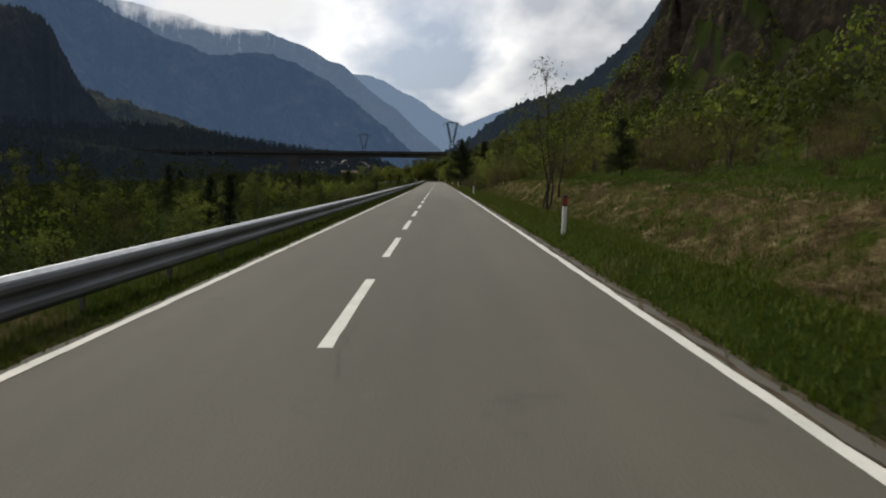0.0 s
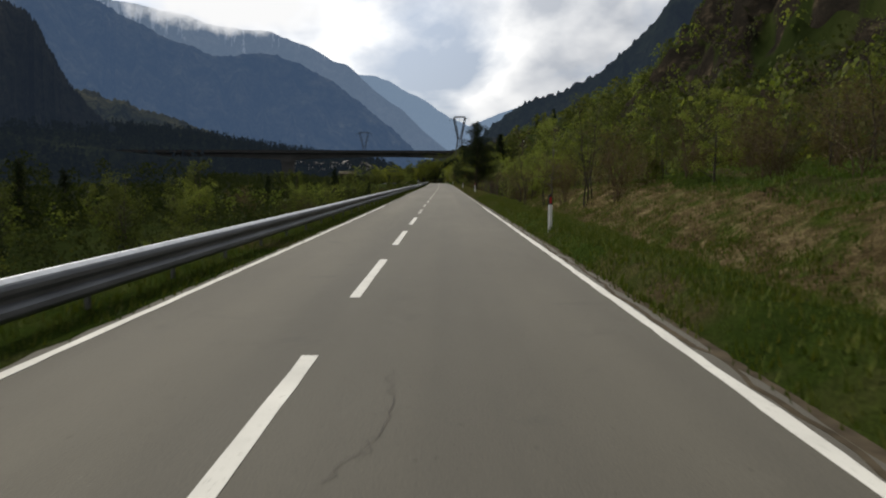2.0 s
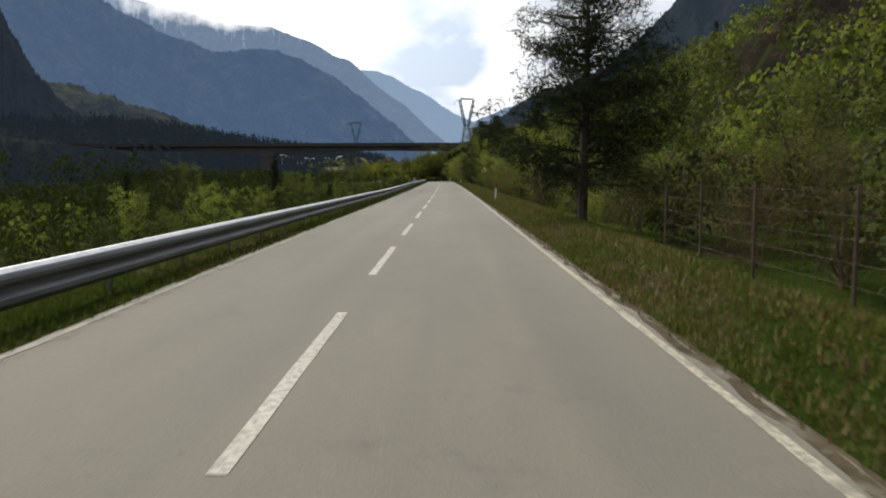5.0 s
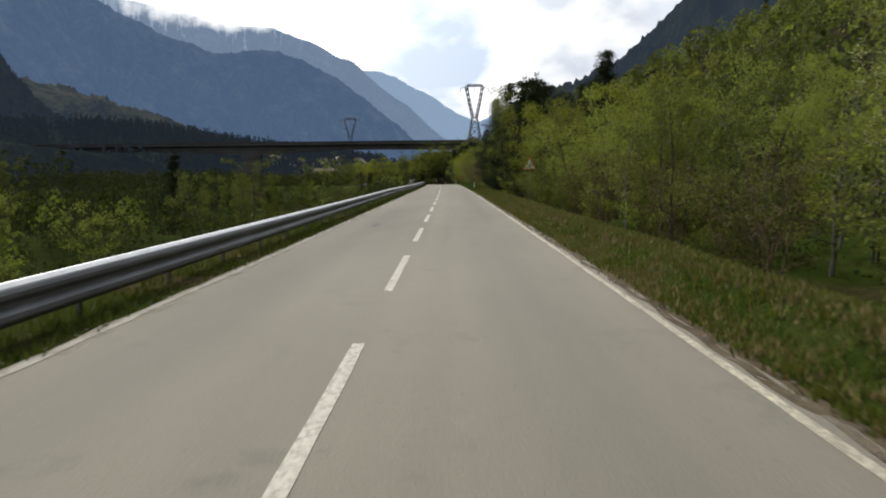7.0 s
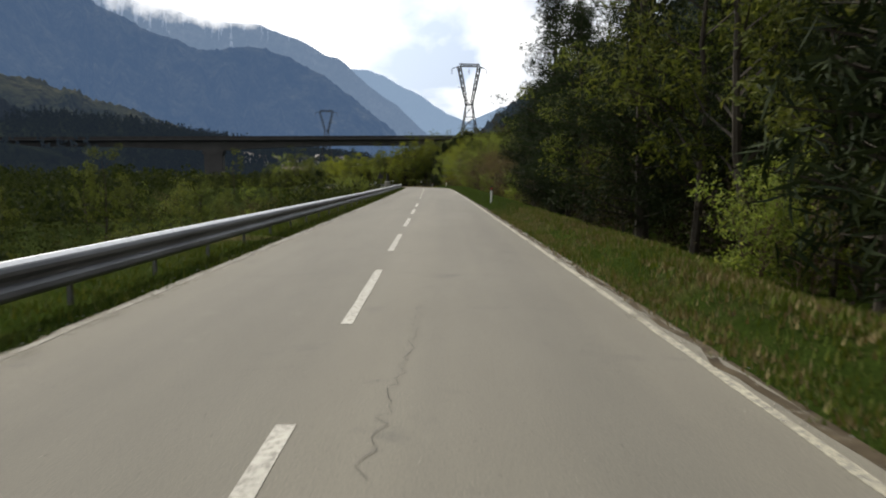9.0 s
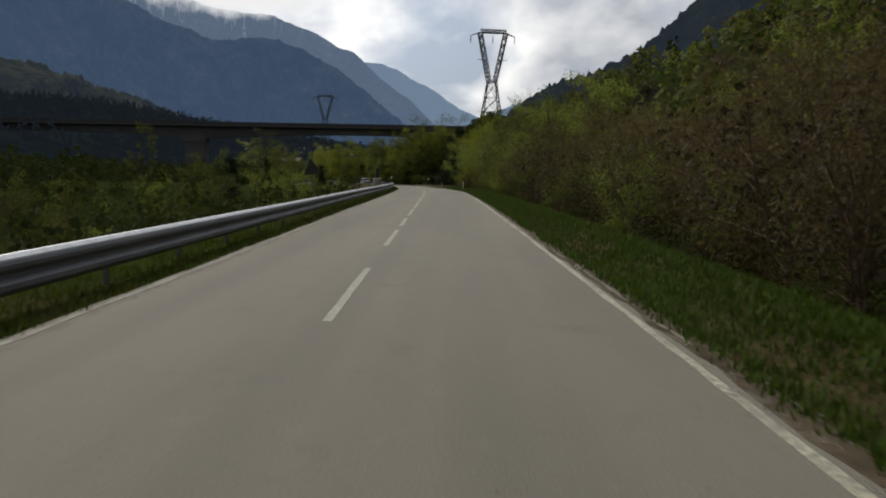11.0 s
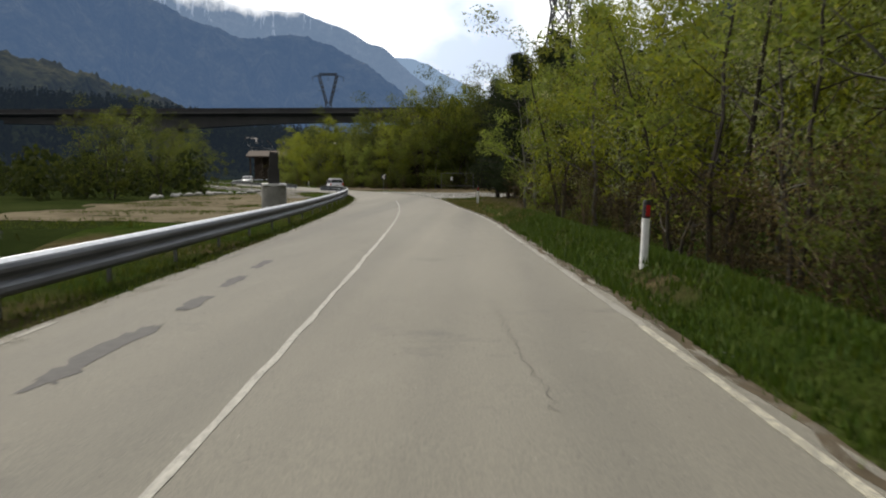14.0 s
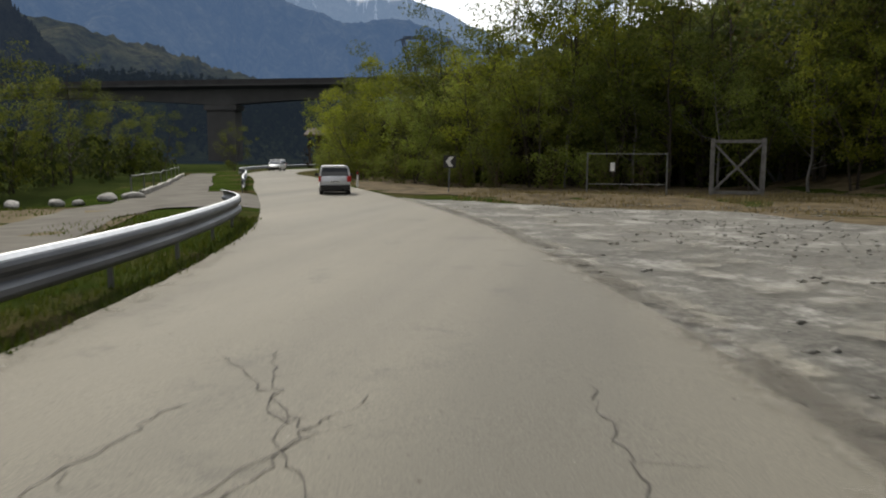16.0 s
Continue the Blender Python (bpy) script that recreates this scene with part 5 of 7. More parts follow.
# river plain to the left
for i in range(120):
    y = rnd.uniform(5, 355)
    x = -8.5 - 34 * rnd.random() ** 1.2 - (3 if y < 200 else 0)
    far = x < -22
    k = rnd.choice(["dull_b", "bush", "young_c", "dull_a", "bush_b", "brush_b", "dull_a", "dull_a"])
    if rnd.random() < 0.12:
        k = "spruce"
    plant(k, x, y, rnd.uniform(0.5, 0.8) if not far else rnd.uniform(0.7, 1.0), coarse=x < -13)
for x, y, k, sc in ((-9.0, 312, "young_c", 0.75), (-10, 317, "dull_a", 0.85), (-9.2, 323, "young_a", 0.75), (-11, 328, "young_b", 0.8), (-10, 336, "dull_a", 0.7), (-12, 308, "dull_a", 0.9), (-9.4, 345, "young_c", 0.55),
                    (-14, 320, "spruce", 0.8), (-24.5, 403, "dull_a", 0.9), (-27, 408, "dull_a", 1.2), (-25, 414, "dull_a", 1.0), (-29, 421, "dull_a", 1.1), (-32, 428, "dull_a", 1.0),
                    (-25, 394, "dull_a", 1.0), (-36, 436, "dull_b", 1.0), (-40, 446, "dull_a", 1.1), (-31, 413, "dull_b", 1.2), (-37, 424, "young_b", 1.2), (-46, 460, "dull_a", 1.2), (-50, 474, "dull_a", 1.2), (-47, 488, "dull_a", 1.0), (-28, 396, "belt_b", 0.7)):
    plant(k, x, y, sc)


# ---------------------------------------------------------------- far woods, uncountable
def far_wood(name, label, xs, ys, heights, mat, conif, seed, quads=26, fine=1.0):
    rng = np.random.default_rng(seed)
    zs = terrain(xs, ys)
    V, F, o = [], [], 0
    n = len(xs)
    h = heights[:, None]
    q = quads
    u = rng.uniform(0.05, 1.0, (n, q))
    ang = rng.uniform(0, 2 * math.pi, (n, q))
    prof = (1 - u) * 0.26 + 0.02 if conif else np.sqrt(np.maximum(0, 1 - (2 * u - 0.95) ** 2)) * 0.36 + 0.03
    r = prof * h * rng.uniform(0.65, 1.1, (n, q))
    p = np.stack([xs[:, None] + np.cos(ang) * r, ys[:, None] + np.sin(ang) * r, zs[:, None] + u * h], -1)
    out = np.stack([np.cos(ang), np.sin(ang), np.full_like(ang, 0.5)], -1)
    rv = rng.normal(size=p.shape)
    a = np.cross(out, rv)
    a /= np.linalg.norm(a, axis=-1)[..., None] + 1e-9
    b = np.cross(out, a) + rng.normal(size=p.shape) * 0.3
    b /= np.linalg.norm(b, axis=-1)[..., None] + 1e-9
    sz = (h * fine * rng.uniform(0.06, 0.13, (n, q)))[..., None]
    v = np.stack([p - a * sz, p - b * sz, p + a * sz, p + b * sz], 2).reshape(-1, 3)
    f = np.arange(n * q * 4).reshape(-1, 4)
    return thing(name, fast_mesh(name, v, f, mat), label, "forest", kind="stuff")


def hill_points(n, x0, x1, y0, y1, seed, cond):
    rng = np.random.default_rng(seed)
    x, y = rng.uniform(x0, x1, n), rng.uniform(y0, y1, n)
    slope = np.abs(terrain(x + 2.0, y) - terrain(x - 2.0, y)) / 4.0
    k = cond(x, y) & ((slope < 0.95) | (x < 40) | (rng.uniform(size=n) < 0.12))
    return x[k], y[k], rng


x, y, g = hill_points(6000, 26, 330, -10, 1250, 41, lambda x, y: ((x > 75) | (y > 325)) & (x < 75 + y * 0.22))
far_wood("hillside_wood", "light green spring woods on the valley side", x, y, g.uniform(4.5, 8.5, len(x)), M_FARDULL, False, 42)
x, y, g = hill_points(950, 25, 80, -10, 330, 38, lambda x, y: x > 26 + 4 * np.sin(y * 0.05))
far_wood("hillside_wood", "dense spring thicket on the near slope", x, y, g.uniform(3.5, 6.5, len(x)), M_FARDULL, False, 37, 70, 0.5)
x, y, g = hill_points(2400, 24, 130, 0, 700, 40, lambda x, y: vnoise(x * 0.05, y * 0.05, 55) > -0.15)
far_wood("hillside_wood", "bright green spring trees along the slope's foot", x, y, g.uniform(3.5, 6, len(x)), M_SLOPELEAF, False, 39, 40, 0.6)
x, y, g = hill_points(7500, 55, 520, 40, 1900, 43, lambda x, y: (x > 62) & (vnoise(x * 0.03, y * 0.03, 51) + (x - 190) / 260.0 > 0.1) & (x < 130 + y * 0.4))
far_wood("hillside_conifers", "dark conifer woods on the steep valley side", x, y, g.uniform(8, 14, len(x)), M_NEEDLE, True, 44, 17)
x, y, g = hill_points(2600, -105, -38, -10, 420, 45, lambda x, y: (vnoise(x * 0.02, y * 0.02, 53) > -0.7) & ~((y > 360) & (x > -56)))
far_wood("plain_wood", "green riverside woods on the valley floor", x, y, g.uniform(2.8, 5.2, len(x)), M_FARDARK, False, 46, 40, 0.6)
x, y, g = hill_points(420, -105, -26, 0, 420, 49, lambda x, y: (vnoise(x * 0.025, y * 0.025, 59) > 0.0) & ~((y > 355) & (x > -56)))
far_wood("plain_wood", "bright green willow scrub on the valley floor", x, y, g.uniform(2.5, 4.5, len(x)), M_FARLEAF, False, 50, 50, 0.55)
x, y, g = hill_points(4300, -75, -9, -10, 360, 36, lambda x, y: (x < -11) & (vnoise(x * 0.09, y * 0.09, 58) > -0.6))
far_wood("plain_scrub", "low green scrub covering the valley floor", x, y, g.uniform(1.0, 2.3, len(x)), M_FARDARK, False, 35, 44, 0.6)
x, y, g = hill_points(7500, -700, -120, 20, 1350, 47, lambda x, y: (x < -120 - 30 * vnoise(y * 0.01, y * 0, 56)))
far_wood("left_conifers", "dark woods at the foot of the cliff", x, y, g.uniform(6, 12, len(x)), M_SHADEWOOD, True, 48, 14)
x, y, g = hill_points(700, -190, -95, 10, 380, 57, lambda x, y: vnoise(x * 0.03, y * 0.03, 58) > 0.1)
far_wood("plain_wood", "shaded green broadleaf trees at the edge of the dark woods", x, y, g.uniform(5, 10, len(x)), M_FARDARK, False, 59, 40, 0.6)
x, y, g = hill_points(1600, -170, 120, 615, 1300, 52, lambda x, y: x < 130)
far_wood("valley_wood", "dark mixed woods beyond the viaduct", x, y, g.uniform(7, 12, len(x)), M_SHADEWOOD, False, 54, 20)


x, y, g = hill_points(900, -75, -22, 390, 505, 65, lambda x, y: x < np.where(y < 412, -23.5, -23.0 - (y - 412) * 0.46))
far_wood("plain_scrub", "dense green bushes beyond the side road", x, y, g.uniform(1.6, 4.2, len(x)), M_FARDARK, False, 66, 40, 0.65)
x, y, g = hill_points(420, -42, 44, 424, 520, 67, lambda x, y: y > np.interp(x, [-36, -28, -20, -12, -5, 5, 15, 40], [500, 478, 459, 442, 436, 435, 433, 424]))
far_wood("belt_undergrowth", "dense undergrowth between the trees of the belt", x, y, g.uniform(2.0, 6.0, len(x)), M_SHADEBRUSH, False, 68, 90, 0.5)
# undergrowth colours are kept dark to paint the shade inside the thicket
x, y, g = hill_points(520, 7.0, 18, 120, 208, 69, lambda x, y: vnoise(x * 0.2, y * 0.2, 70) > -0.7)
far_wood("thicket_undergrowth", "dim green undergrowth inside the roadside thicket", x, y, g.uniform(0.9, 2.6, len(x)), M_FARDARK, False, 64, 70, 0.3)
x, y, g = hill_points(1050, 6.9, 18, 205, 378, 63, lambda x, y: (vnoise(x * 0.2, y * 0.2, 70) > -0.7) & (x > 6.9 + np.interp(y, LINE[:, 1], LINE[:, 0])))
far_wood("thicket_undergrowth", "tangled undergrowth coloured as the shade inside the roadside thicket", x, y, np.where((y > 258) & (y < 320), 1.5, 1.0) * g.uniform(0.9, 2.6, len(x)), M_SHADEBRUSH, False, 62, 64, 0.27)
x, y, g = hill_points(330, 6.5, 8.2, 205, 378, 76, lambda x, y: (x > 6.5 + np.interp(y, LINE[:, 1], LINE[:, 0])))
far_wood("thicket_undergrowth", "brush along the front of the thicket, darkened for its shade", x, y, g.uniform(0.7, 1.7, len(x)), M_SHADEBRUSH, False, 77, 120, 0.25)
x, y, g = hill_points(420, -16, -7.6, 262, 352, 78, lambda x, y: x < -7.6)
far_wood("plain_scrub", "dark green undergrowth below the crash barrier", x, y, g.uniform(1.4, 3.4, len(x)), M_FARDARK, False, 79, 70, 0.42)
# added to darken the ground under the pines like their shade
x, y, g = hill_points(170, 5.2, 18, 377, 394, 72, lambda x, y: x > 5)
far_wood("thicket_undergrowth", "brush added under the pines, coloured dark as their shade", x, y, g.uniform(1.2, 3.5, len(x)), M_SHADEBRUSH, False, 73, 160, 0.25)
x, y, g = hill_points(400, -34, 18, 436, 470, 74, lambda x, y: y > np.interp(x, [-36, -28, -20, -12, -5, 5, 15], [508, 486, 466, 449, 443, 442, 440]))
far_wood("belt_backing", "soft mass of trees behind the belt", x, y, g.uniform(6.0, 8.5, len(x)) + 3.5 * np.clip((x + 12) / 14.0, 0, 1), M_FARDULL, False, 75, 170, 0.42)


# ---------------------------------------------------------------- gravel lot, side road, sand
def patch(name, outline, z, mat, label, cat, kind="structure", grain=1.5):
    """A thin ground sheet inside an outline, laid on the ground."""
    bm = bmesh.new()
    vs = []
    n = len(outline)
    for i in range(n):
        a, b = np.array(outline[i], float), np.array(outline[(i + 1) % n], float)
        k = max(1, int(np.linalg.norm(b - a) / grain))
        for j in range(k):
            p = a + (b - a) * j / k
            w = fbm(p[0] * 0.5, p[1] * 0.5, 3, 61) * 0.25
            vs.append(bm.verts.new((p[0] + w, p[1] - w, 0)))
    bm.faces.new(vs)
    bmesh.ops.triangulate(bm, faces=bm.faces[:])
    for _ in range(4):
        bmesh.ops.subdivide_edges(bm, edges=[e for e in bm.edges if e.calc_length() > grain], cuts=1)
    bmesh.ops.triangulate(bm, faces=bm.faces[:])
    xs = np.array([v.co.x for v in bm.verts])
    ys = np.array([v.co.y for v in bm.verts])
    zs = terrain(xs, ys)
    oo, so = offset(xs, ys)
    rr = oo - width_right(so)
    for v, q, r in zip(bm.verts, zs, rr):
        if mat is M_GRAVEL:
            v.co.z = float(grade(v.co.y)) + z + min(0.02, 0.045 * float(fbm(v.co.x * 0.8, v.co.y * 0.8, 3, 63))) * min(1.0, max(0.0, float(r) - 0.3)) - 0.03 * (r < 0.1)
        else:
            v.co.z = q + z
    me = bpy.data.meshes.new(name)
    bm.to_mesh(me)
    bm.free()
    me.materials.append(mat)
    return thing(name, me, label, cat, kind=kind)


patch("gravel_lot", [(0.9, 386.5), (1.7, 390.6), (5, 393.4), (9, 395.2), (13, 396.2), (34, 395.6), (38, 406), (20, 409), (6.4, 408.5), (3.8, 413), (-1.5, 415), (-8.7, 419.3), (-11.3, 421), (-12.4, 419), (-9.6, 412), (-7.2, 407), (-4.0, 398), (-2.2, 391), (0.0, 385.5)],
      -0.022, M_GRAVEL, "broken tarmac and gravel lot beside the bend", "gravel", grain=0.7)
patch("sand_lot", [(-8.0, 364), (-7.8, 380), (-10.0, 396), (-12.6, 405), (-15.2, 411), (-19, 411), (-20.8, 403), (-20.5, 384), (-18, 366)], 0.02, M_SAND, "sandy earth lot beyond the crash barrier", "ground")
patch("side_road", [(-9.4, 395.0), (-11.6, 401.0), (-14.4, 409), (-15.4, 414), (-22.4, 430), (-36.4, 459), (-43, 474), (-46, 473), (-39.6, 459.5), (-20.2, 418.4), (-18.6, 412), (-16.6, 406), (-13.6, 399.5), (-11.4, 394.0)], 0.045, M_SIDEROAD, "narrow grey side road running up to the viaduct", "road")


patch("side_road", [(-11.3, 411.0), (-14.6, 418.8), (-18.2, 421.5), (-17.3, 414.5), (-14.9, 410.2)], 0.06, M_SIDEROAD, "worn asphalt mouth of the side road", "road")
patch("leaf_litter", [(-12.3, 425.5), (-8.4, 421.6), (-1.5, 417.2), (4, 415.2), (6.8, 410.7), (20, 410.6), (38, 407.6), (44, 416), (16, 434), (-5, 440), (-11, 445), (-19, 456), (-21, 452), (-16, 440)],
      0.03, M_LITTER, "dry leaf litter and straw under the belt of trees", "ground")
patch("needle_litter", [(4.6, 380), (13, 378), (17, 394), (12.5, 397.2), (4.9, 395.2), (3.6, 391.5), (4.0, 387)], 0.02, M_NEEDLEFALL, "brown needle litter under the pines", "ground")


# ---------------------------------------------------------------- grass
def grass(name, label, pts, mat, h0, h1, seed, blades=3, width=0.012):
    rng = np.random.default_rng(seed)
    x, y = pts
    z = terrain(x, y)
    n = len(x)
    V = []
    for k in range(blades):
        a = rng.uniform(0, 2 * math.pi, n)
        h = rng.uniform(h0, h1, n)
        lean = rng.uniform(0.1, 0.7, n) * h
        bx, by = x + rng.normal(0, 0.075, n), y + rng.normal(0, 0.075, n)
        w = width * rng.uniform(0.7, 1.6, n)
        dx, dy = np.cos(a), np.sin(a)
        V.append(np.stack([np.stack([bx - dy * w, by + dx * w, z - 0.02], 1), np.stack([bx + dy * w, by - dx * w, z - 0.02], 1),
                           np.stack([bx + dx * lean, by + dy * lean, z + h], 1)], 1))
    v = np.concatenate(V).reshape(-1, 3)
    return thing(name, fast_mesh(name, v, np.arange(len(v)).reshape(-1, 3), mat), label, "grass", kind="stuff")


def verge_points(n, s0, s1, r0, r1, side, seed, thin=None):
    rng = np.random.default_rng(seed)
    s = rng.uniform(s0, s1, n)
    d = r0 + (r1 - r0) * rng.uniform(0, 1, n) ** 1.2
    if thin is not None:
        k = vnoise(s * thin, d * thin, 71) > rng.uniform(-1.1, 0.1, n)
        s, d = s[k], d[k]
    o = width_right(s) + d if side > 0 else -width_left(s) - d
    p = [on_road(a, b) for a, b in zip(s, o)]
    return np.array([q[0] for q in p]), np.array([q[1] for q in p])


g = np.random.default_rng(86)
grass("dry_grass", "dry straw and weeds under the pines", (g.uniform(2.8, 14, 4200), g.uniform(381, 393.5, 4200)), M_STRAW, 0.05, 0.18, 87)
gx, gy = g.uniform(-21, -8.5, 9000), g.uniform(362, 412, 9000)
k = (vnoise(gx * 0.25, gy * 0.25, 98) > 0.05) & (gx < -9.5 - 0.11 * np.maximum(gy - 388, 0))
grass("lot_grass", "thin grass growing over the sandy lot", (gx[k], gy[k]), M_GRASS, 0.04, 0.14, 99, width=0.02)
grass("dry_grass", "dry straw along the foot of the belt", (g.uniform(-6, 30, 6000), g.uniform(414, 428, 6000)), M_STRAW, 0.05, 0.2, 88, width=0.02)
grass("verge_grass", "short green grass on the verge", verge_points(84000, -4, 250, 0.10, 3.2, 1, 1, 0.7), M_GRASS, 0.035, 0.115, 81, width=0.013)
grass("verge_grass", "lush green grass on the verge before the bend", verge_points(52000, 246, 366, 0.10, 3.4, 1, 6, 0.5), M_GREEN, 0.04, 0.12, 89, width=0.014)
grass("verge_grass", "lush low grass filling the verge before the bend", verge_points(24000, 246, 366, 0.35, 3.6, 1, 16), M_GREEN, 0.03, 0.09, 96, width=0.016)
grass("verge_grass", "thin green grass beside the gravel lot", verge_points(11000, 362, 391, 0.10, 5.5, 1, 7, 0.7), M_GRASS, 0.03, 0.10, 90, width=0.013)
grass("verge_grass", "short green grass under the crash barrier", verge_points(42000, -4, 408, 0.02, 1.6, -1, 2, 0.7), M_GRASS, 0.04, 0.13, 82, width=0.013)
grass("dry_grass", "dry straw-coloured grass hanging down the bank", verge_points(16000, -4, 95, 2.2, 5.8, 1, 3, 0.9), M_STRAW, 0.02, 0.09, 83, width=0.012)
grass("bank_grass", "green meadow grass above the bank", verge_points(40000, -4, 100, 4.6, 18.0, 1, 5, 0.2), M_MEADOW, 0.05, 0.16, 85, width=0.02)
grass("bank_grass", "green grass tufts on the bank", verge_points(16000, -4, 95, 2.0, 5.6, 1, 9, 0.6), M_GRASS, 0.03, 0.11, 97, width=0.012)
grass("dry_grass", "dry straw in the verge", np.concatenate([verge_points(34000, 100, 252, 0.1, 2.4, 1, 4, 0.6), verge_points(4500, 362, 389, 0.1, 3.0, 1, 8, 0.4)], axis=1), M_STRAW, 0.03, 0.10, 84)


# ---------------------------------------------------------------- shoulder
thing("shoulder", strip("shoulder", 85, 388, lambda s: width_right(s) - 0.10, lambda s: width_right(s) + 0.62, -0.16, 0.004, M_SHOULDER, 0.35, 0.07, 31, 0.0, 0.03),
      "gritty brown earth shoulder beside the asphalt", "shoulder", kind="structure")
thing("shoulder", strip("shoulder", -60, 85, lambda s: width_right(s) - 0.13, lambda s: width_right(s) + 0.32, -0.16, 0.004, M_SHOULDER, 0.35, 0.09, 32, 0.0, 0.03),
      "gritty brown earth shoulder beside the asphalt", "shoulder", kind="structure")
thing("shoulder", strip("shoulder", 70, 402, lambda s: -width_left(s) - 0.22, lambda s: -width_left(s) + 0.05, -0.16, 0.004, M_SHOULDER, 0.35, 0.10, 33, 0.06, 0.012),
      "dusty grit along the barrier side of the road", "shoulder", kind="structure")


def dust(name, s0, s1, o0, o1, z, mat, label, step=0.5, full=0.75):
    """A thin film of dust or dirt along the road between two offsets, thinning towards its edges."""
    b = Build()
    ss = np.linspace(s0, s1, int((s1 - s0) / step) + 1)
    f0 = o0 if callable(o0) else (lambda s: o0)
    f1 = o1 if callable(o1) else (lambda s: o1)
    cols = (0.0, 0.3, 0.7, 1.0)
    v = [tuple(on_road(s, float(f0(s)) * (1 - c) + float(f1(s)) * c, z)) for s in ss for c in cols]
    n = len(cols)
    f = [(i * n + j, i * n + j + 1, (i + 1) * n + j + 1, (i + 1) * n + j) for i in range(len(ss) - 1) for j in range(n - 1)]
    me = mesh_of(name, np.array(v), np.array(f), mat)
    at = me.attributes.new("cover", "FLOAT", "POINT")
    ends = [min(1.0, i / 4.0, (len(ss) - 1 - i) / 4.0) for i in range(len(ss))]
    at.data.foreach_set("value", np.array([full * e if 0 < j < n - 1 else 0.0 for e in ends for j in range(n)], np.float32))
    return thing(name, me, label, "dust", kind="structure")


dust("edge_dust", 60, 388, lambda s: width_right(s) - 0.40, lambda s: width_right(s) + 0.12, 0.0075, M_DUST, "pale dust along the verge edge of the road", full=0.45)
dust("edge_dust", 84, 402, lambda s: -width_left(s) - 0.1, lambda s: -width_left(s) + 0.40, 0.0075, M_DUST, "pale dust along the barrier edge of the road", full=0.55)
dust("edge_dust", 384, 420, lambda s: width_right(s) - 0.55, lambda s: width_right(s) + 0.9, 0.011, M_DUST, "pale gritty dust where the lot meets the road", full=0.62)
dust("edge_dirt", 386, 416, lambda s: width_right(s) - 0.25, lambda s: width_right(s) + 0.45, 0.013, M_MUD, "dark trodden dirt along the road edge", full=0.62)
dust("edge_dust", 387, 414, lambda s: width_right(s) + 0.5, lambda s: width_right(s) + 4.5, 0.015, M_DUST, "pale gravel dust on the lot", full=0.45)
dust("edge_dirt", 390, 412, lambda s: width_right(s) + 1.0, lambda s: width_right(s) + 12, 0.019, M_MUD, "dark broken tarmac on the lot", full=0.38)


# ---------------------------------------------------------------- cracks and tar patches in the road
def crack_mesh(path, w, seed):
    """A thin jagged ribbon lying on the asphalt; path gives (s, offset) knots."""
    rng = random.Random(seed)
    pts = []
    for (s0, o0), (s1, o1) in zip(path, path[1:]):
        n = max(2, int(math.hypot(s1 - s0, o1 - o0) / 0.12))
        for k in range(n):
            t = k / n
            pts.append((s0 + (s1 - s0) * t + rng.uniform(-0.05, 0.05), o0 + (o1 - o0) * t + rng.uniform(-0.055, 0.055)))
    runs = [(pts, w)]
    for i in range(1, len(pts) - 1):
        if rng.random() < 0.22:
            a, q, run = rng.uniform(0, 2 * math.pi), pts[i], [pts[i]]
            for _ in range(rng.randint(2, 5)):
                a += rng.uniform(-0.8, 0.8)
                q = (q[0] + 0.08 * math.cos(a), q[1] + 0.08 * math.sin(a))
                run.append(q)
            runs.append((run, w * 0.5))
    b = Build()
    for line, wide in runs:
        for (s0, o0), (s1, o1) in zip(line, line[1:]):
            d = math.hypot(s1 - s0, o1 - o0) or 1
            ns, no = -(o1 - o0) / d, (s1 - s0) / d
            w0, w1 = wide * rng.uniform(0.4, 1.3), wide * rng.uniform(0.4, 1.3)
            b.quad(on_road(s0 - ns * w0, o0 - no * w0, 0.0088), on_road(s0 + ns * w0, o0 + no * w0, 0.0088), on_road(s1 + ns * w1, o1 + no * w1, 0.0088), on_road(s1 - ns * w1, o1 - no * w1, 0.0088))
    return b.mesh("crack", M_CRACK)


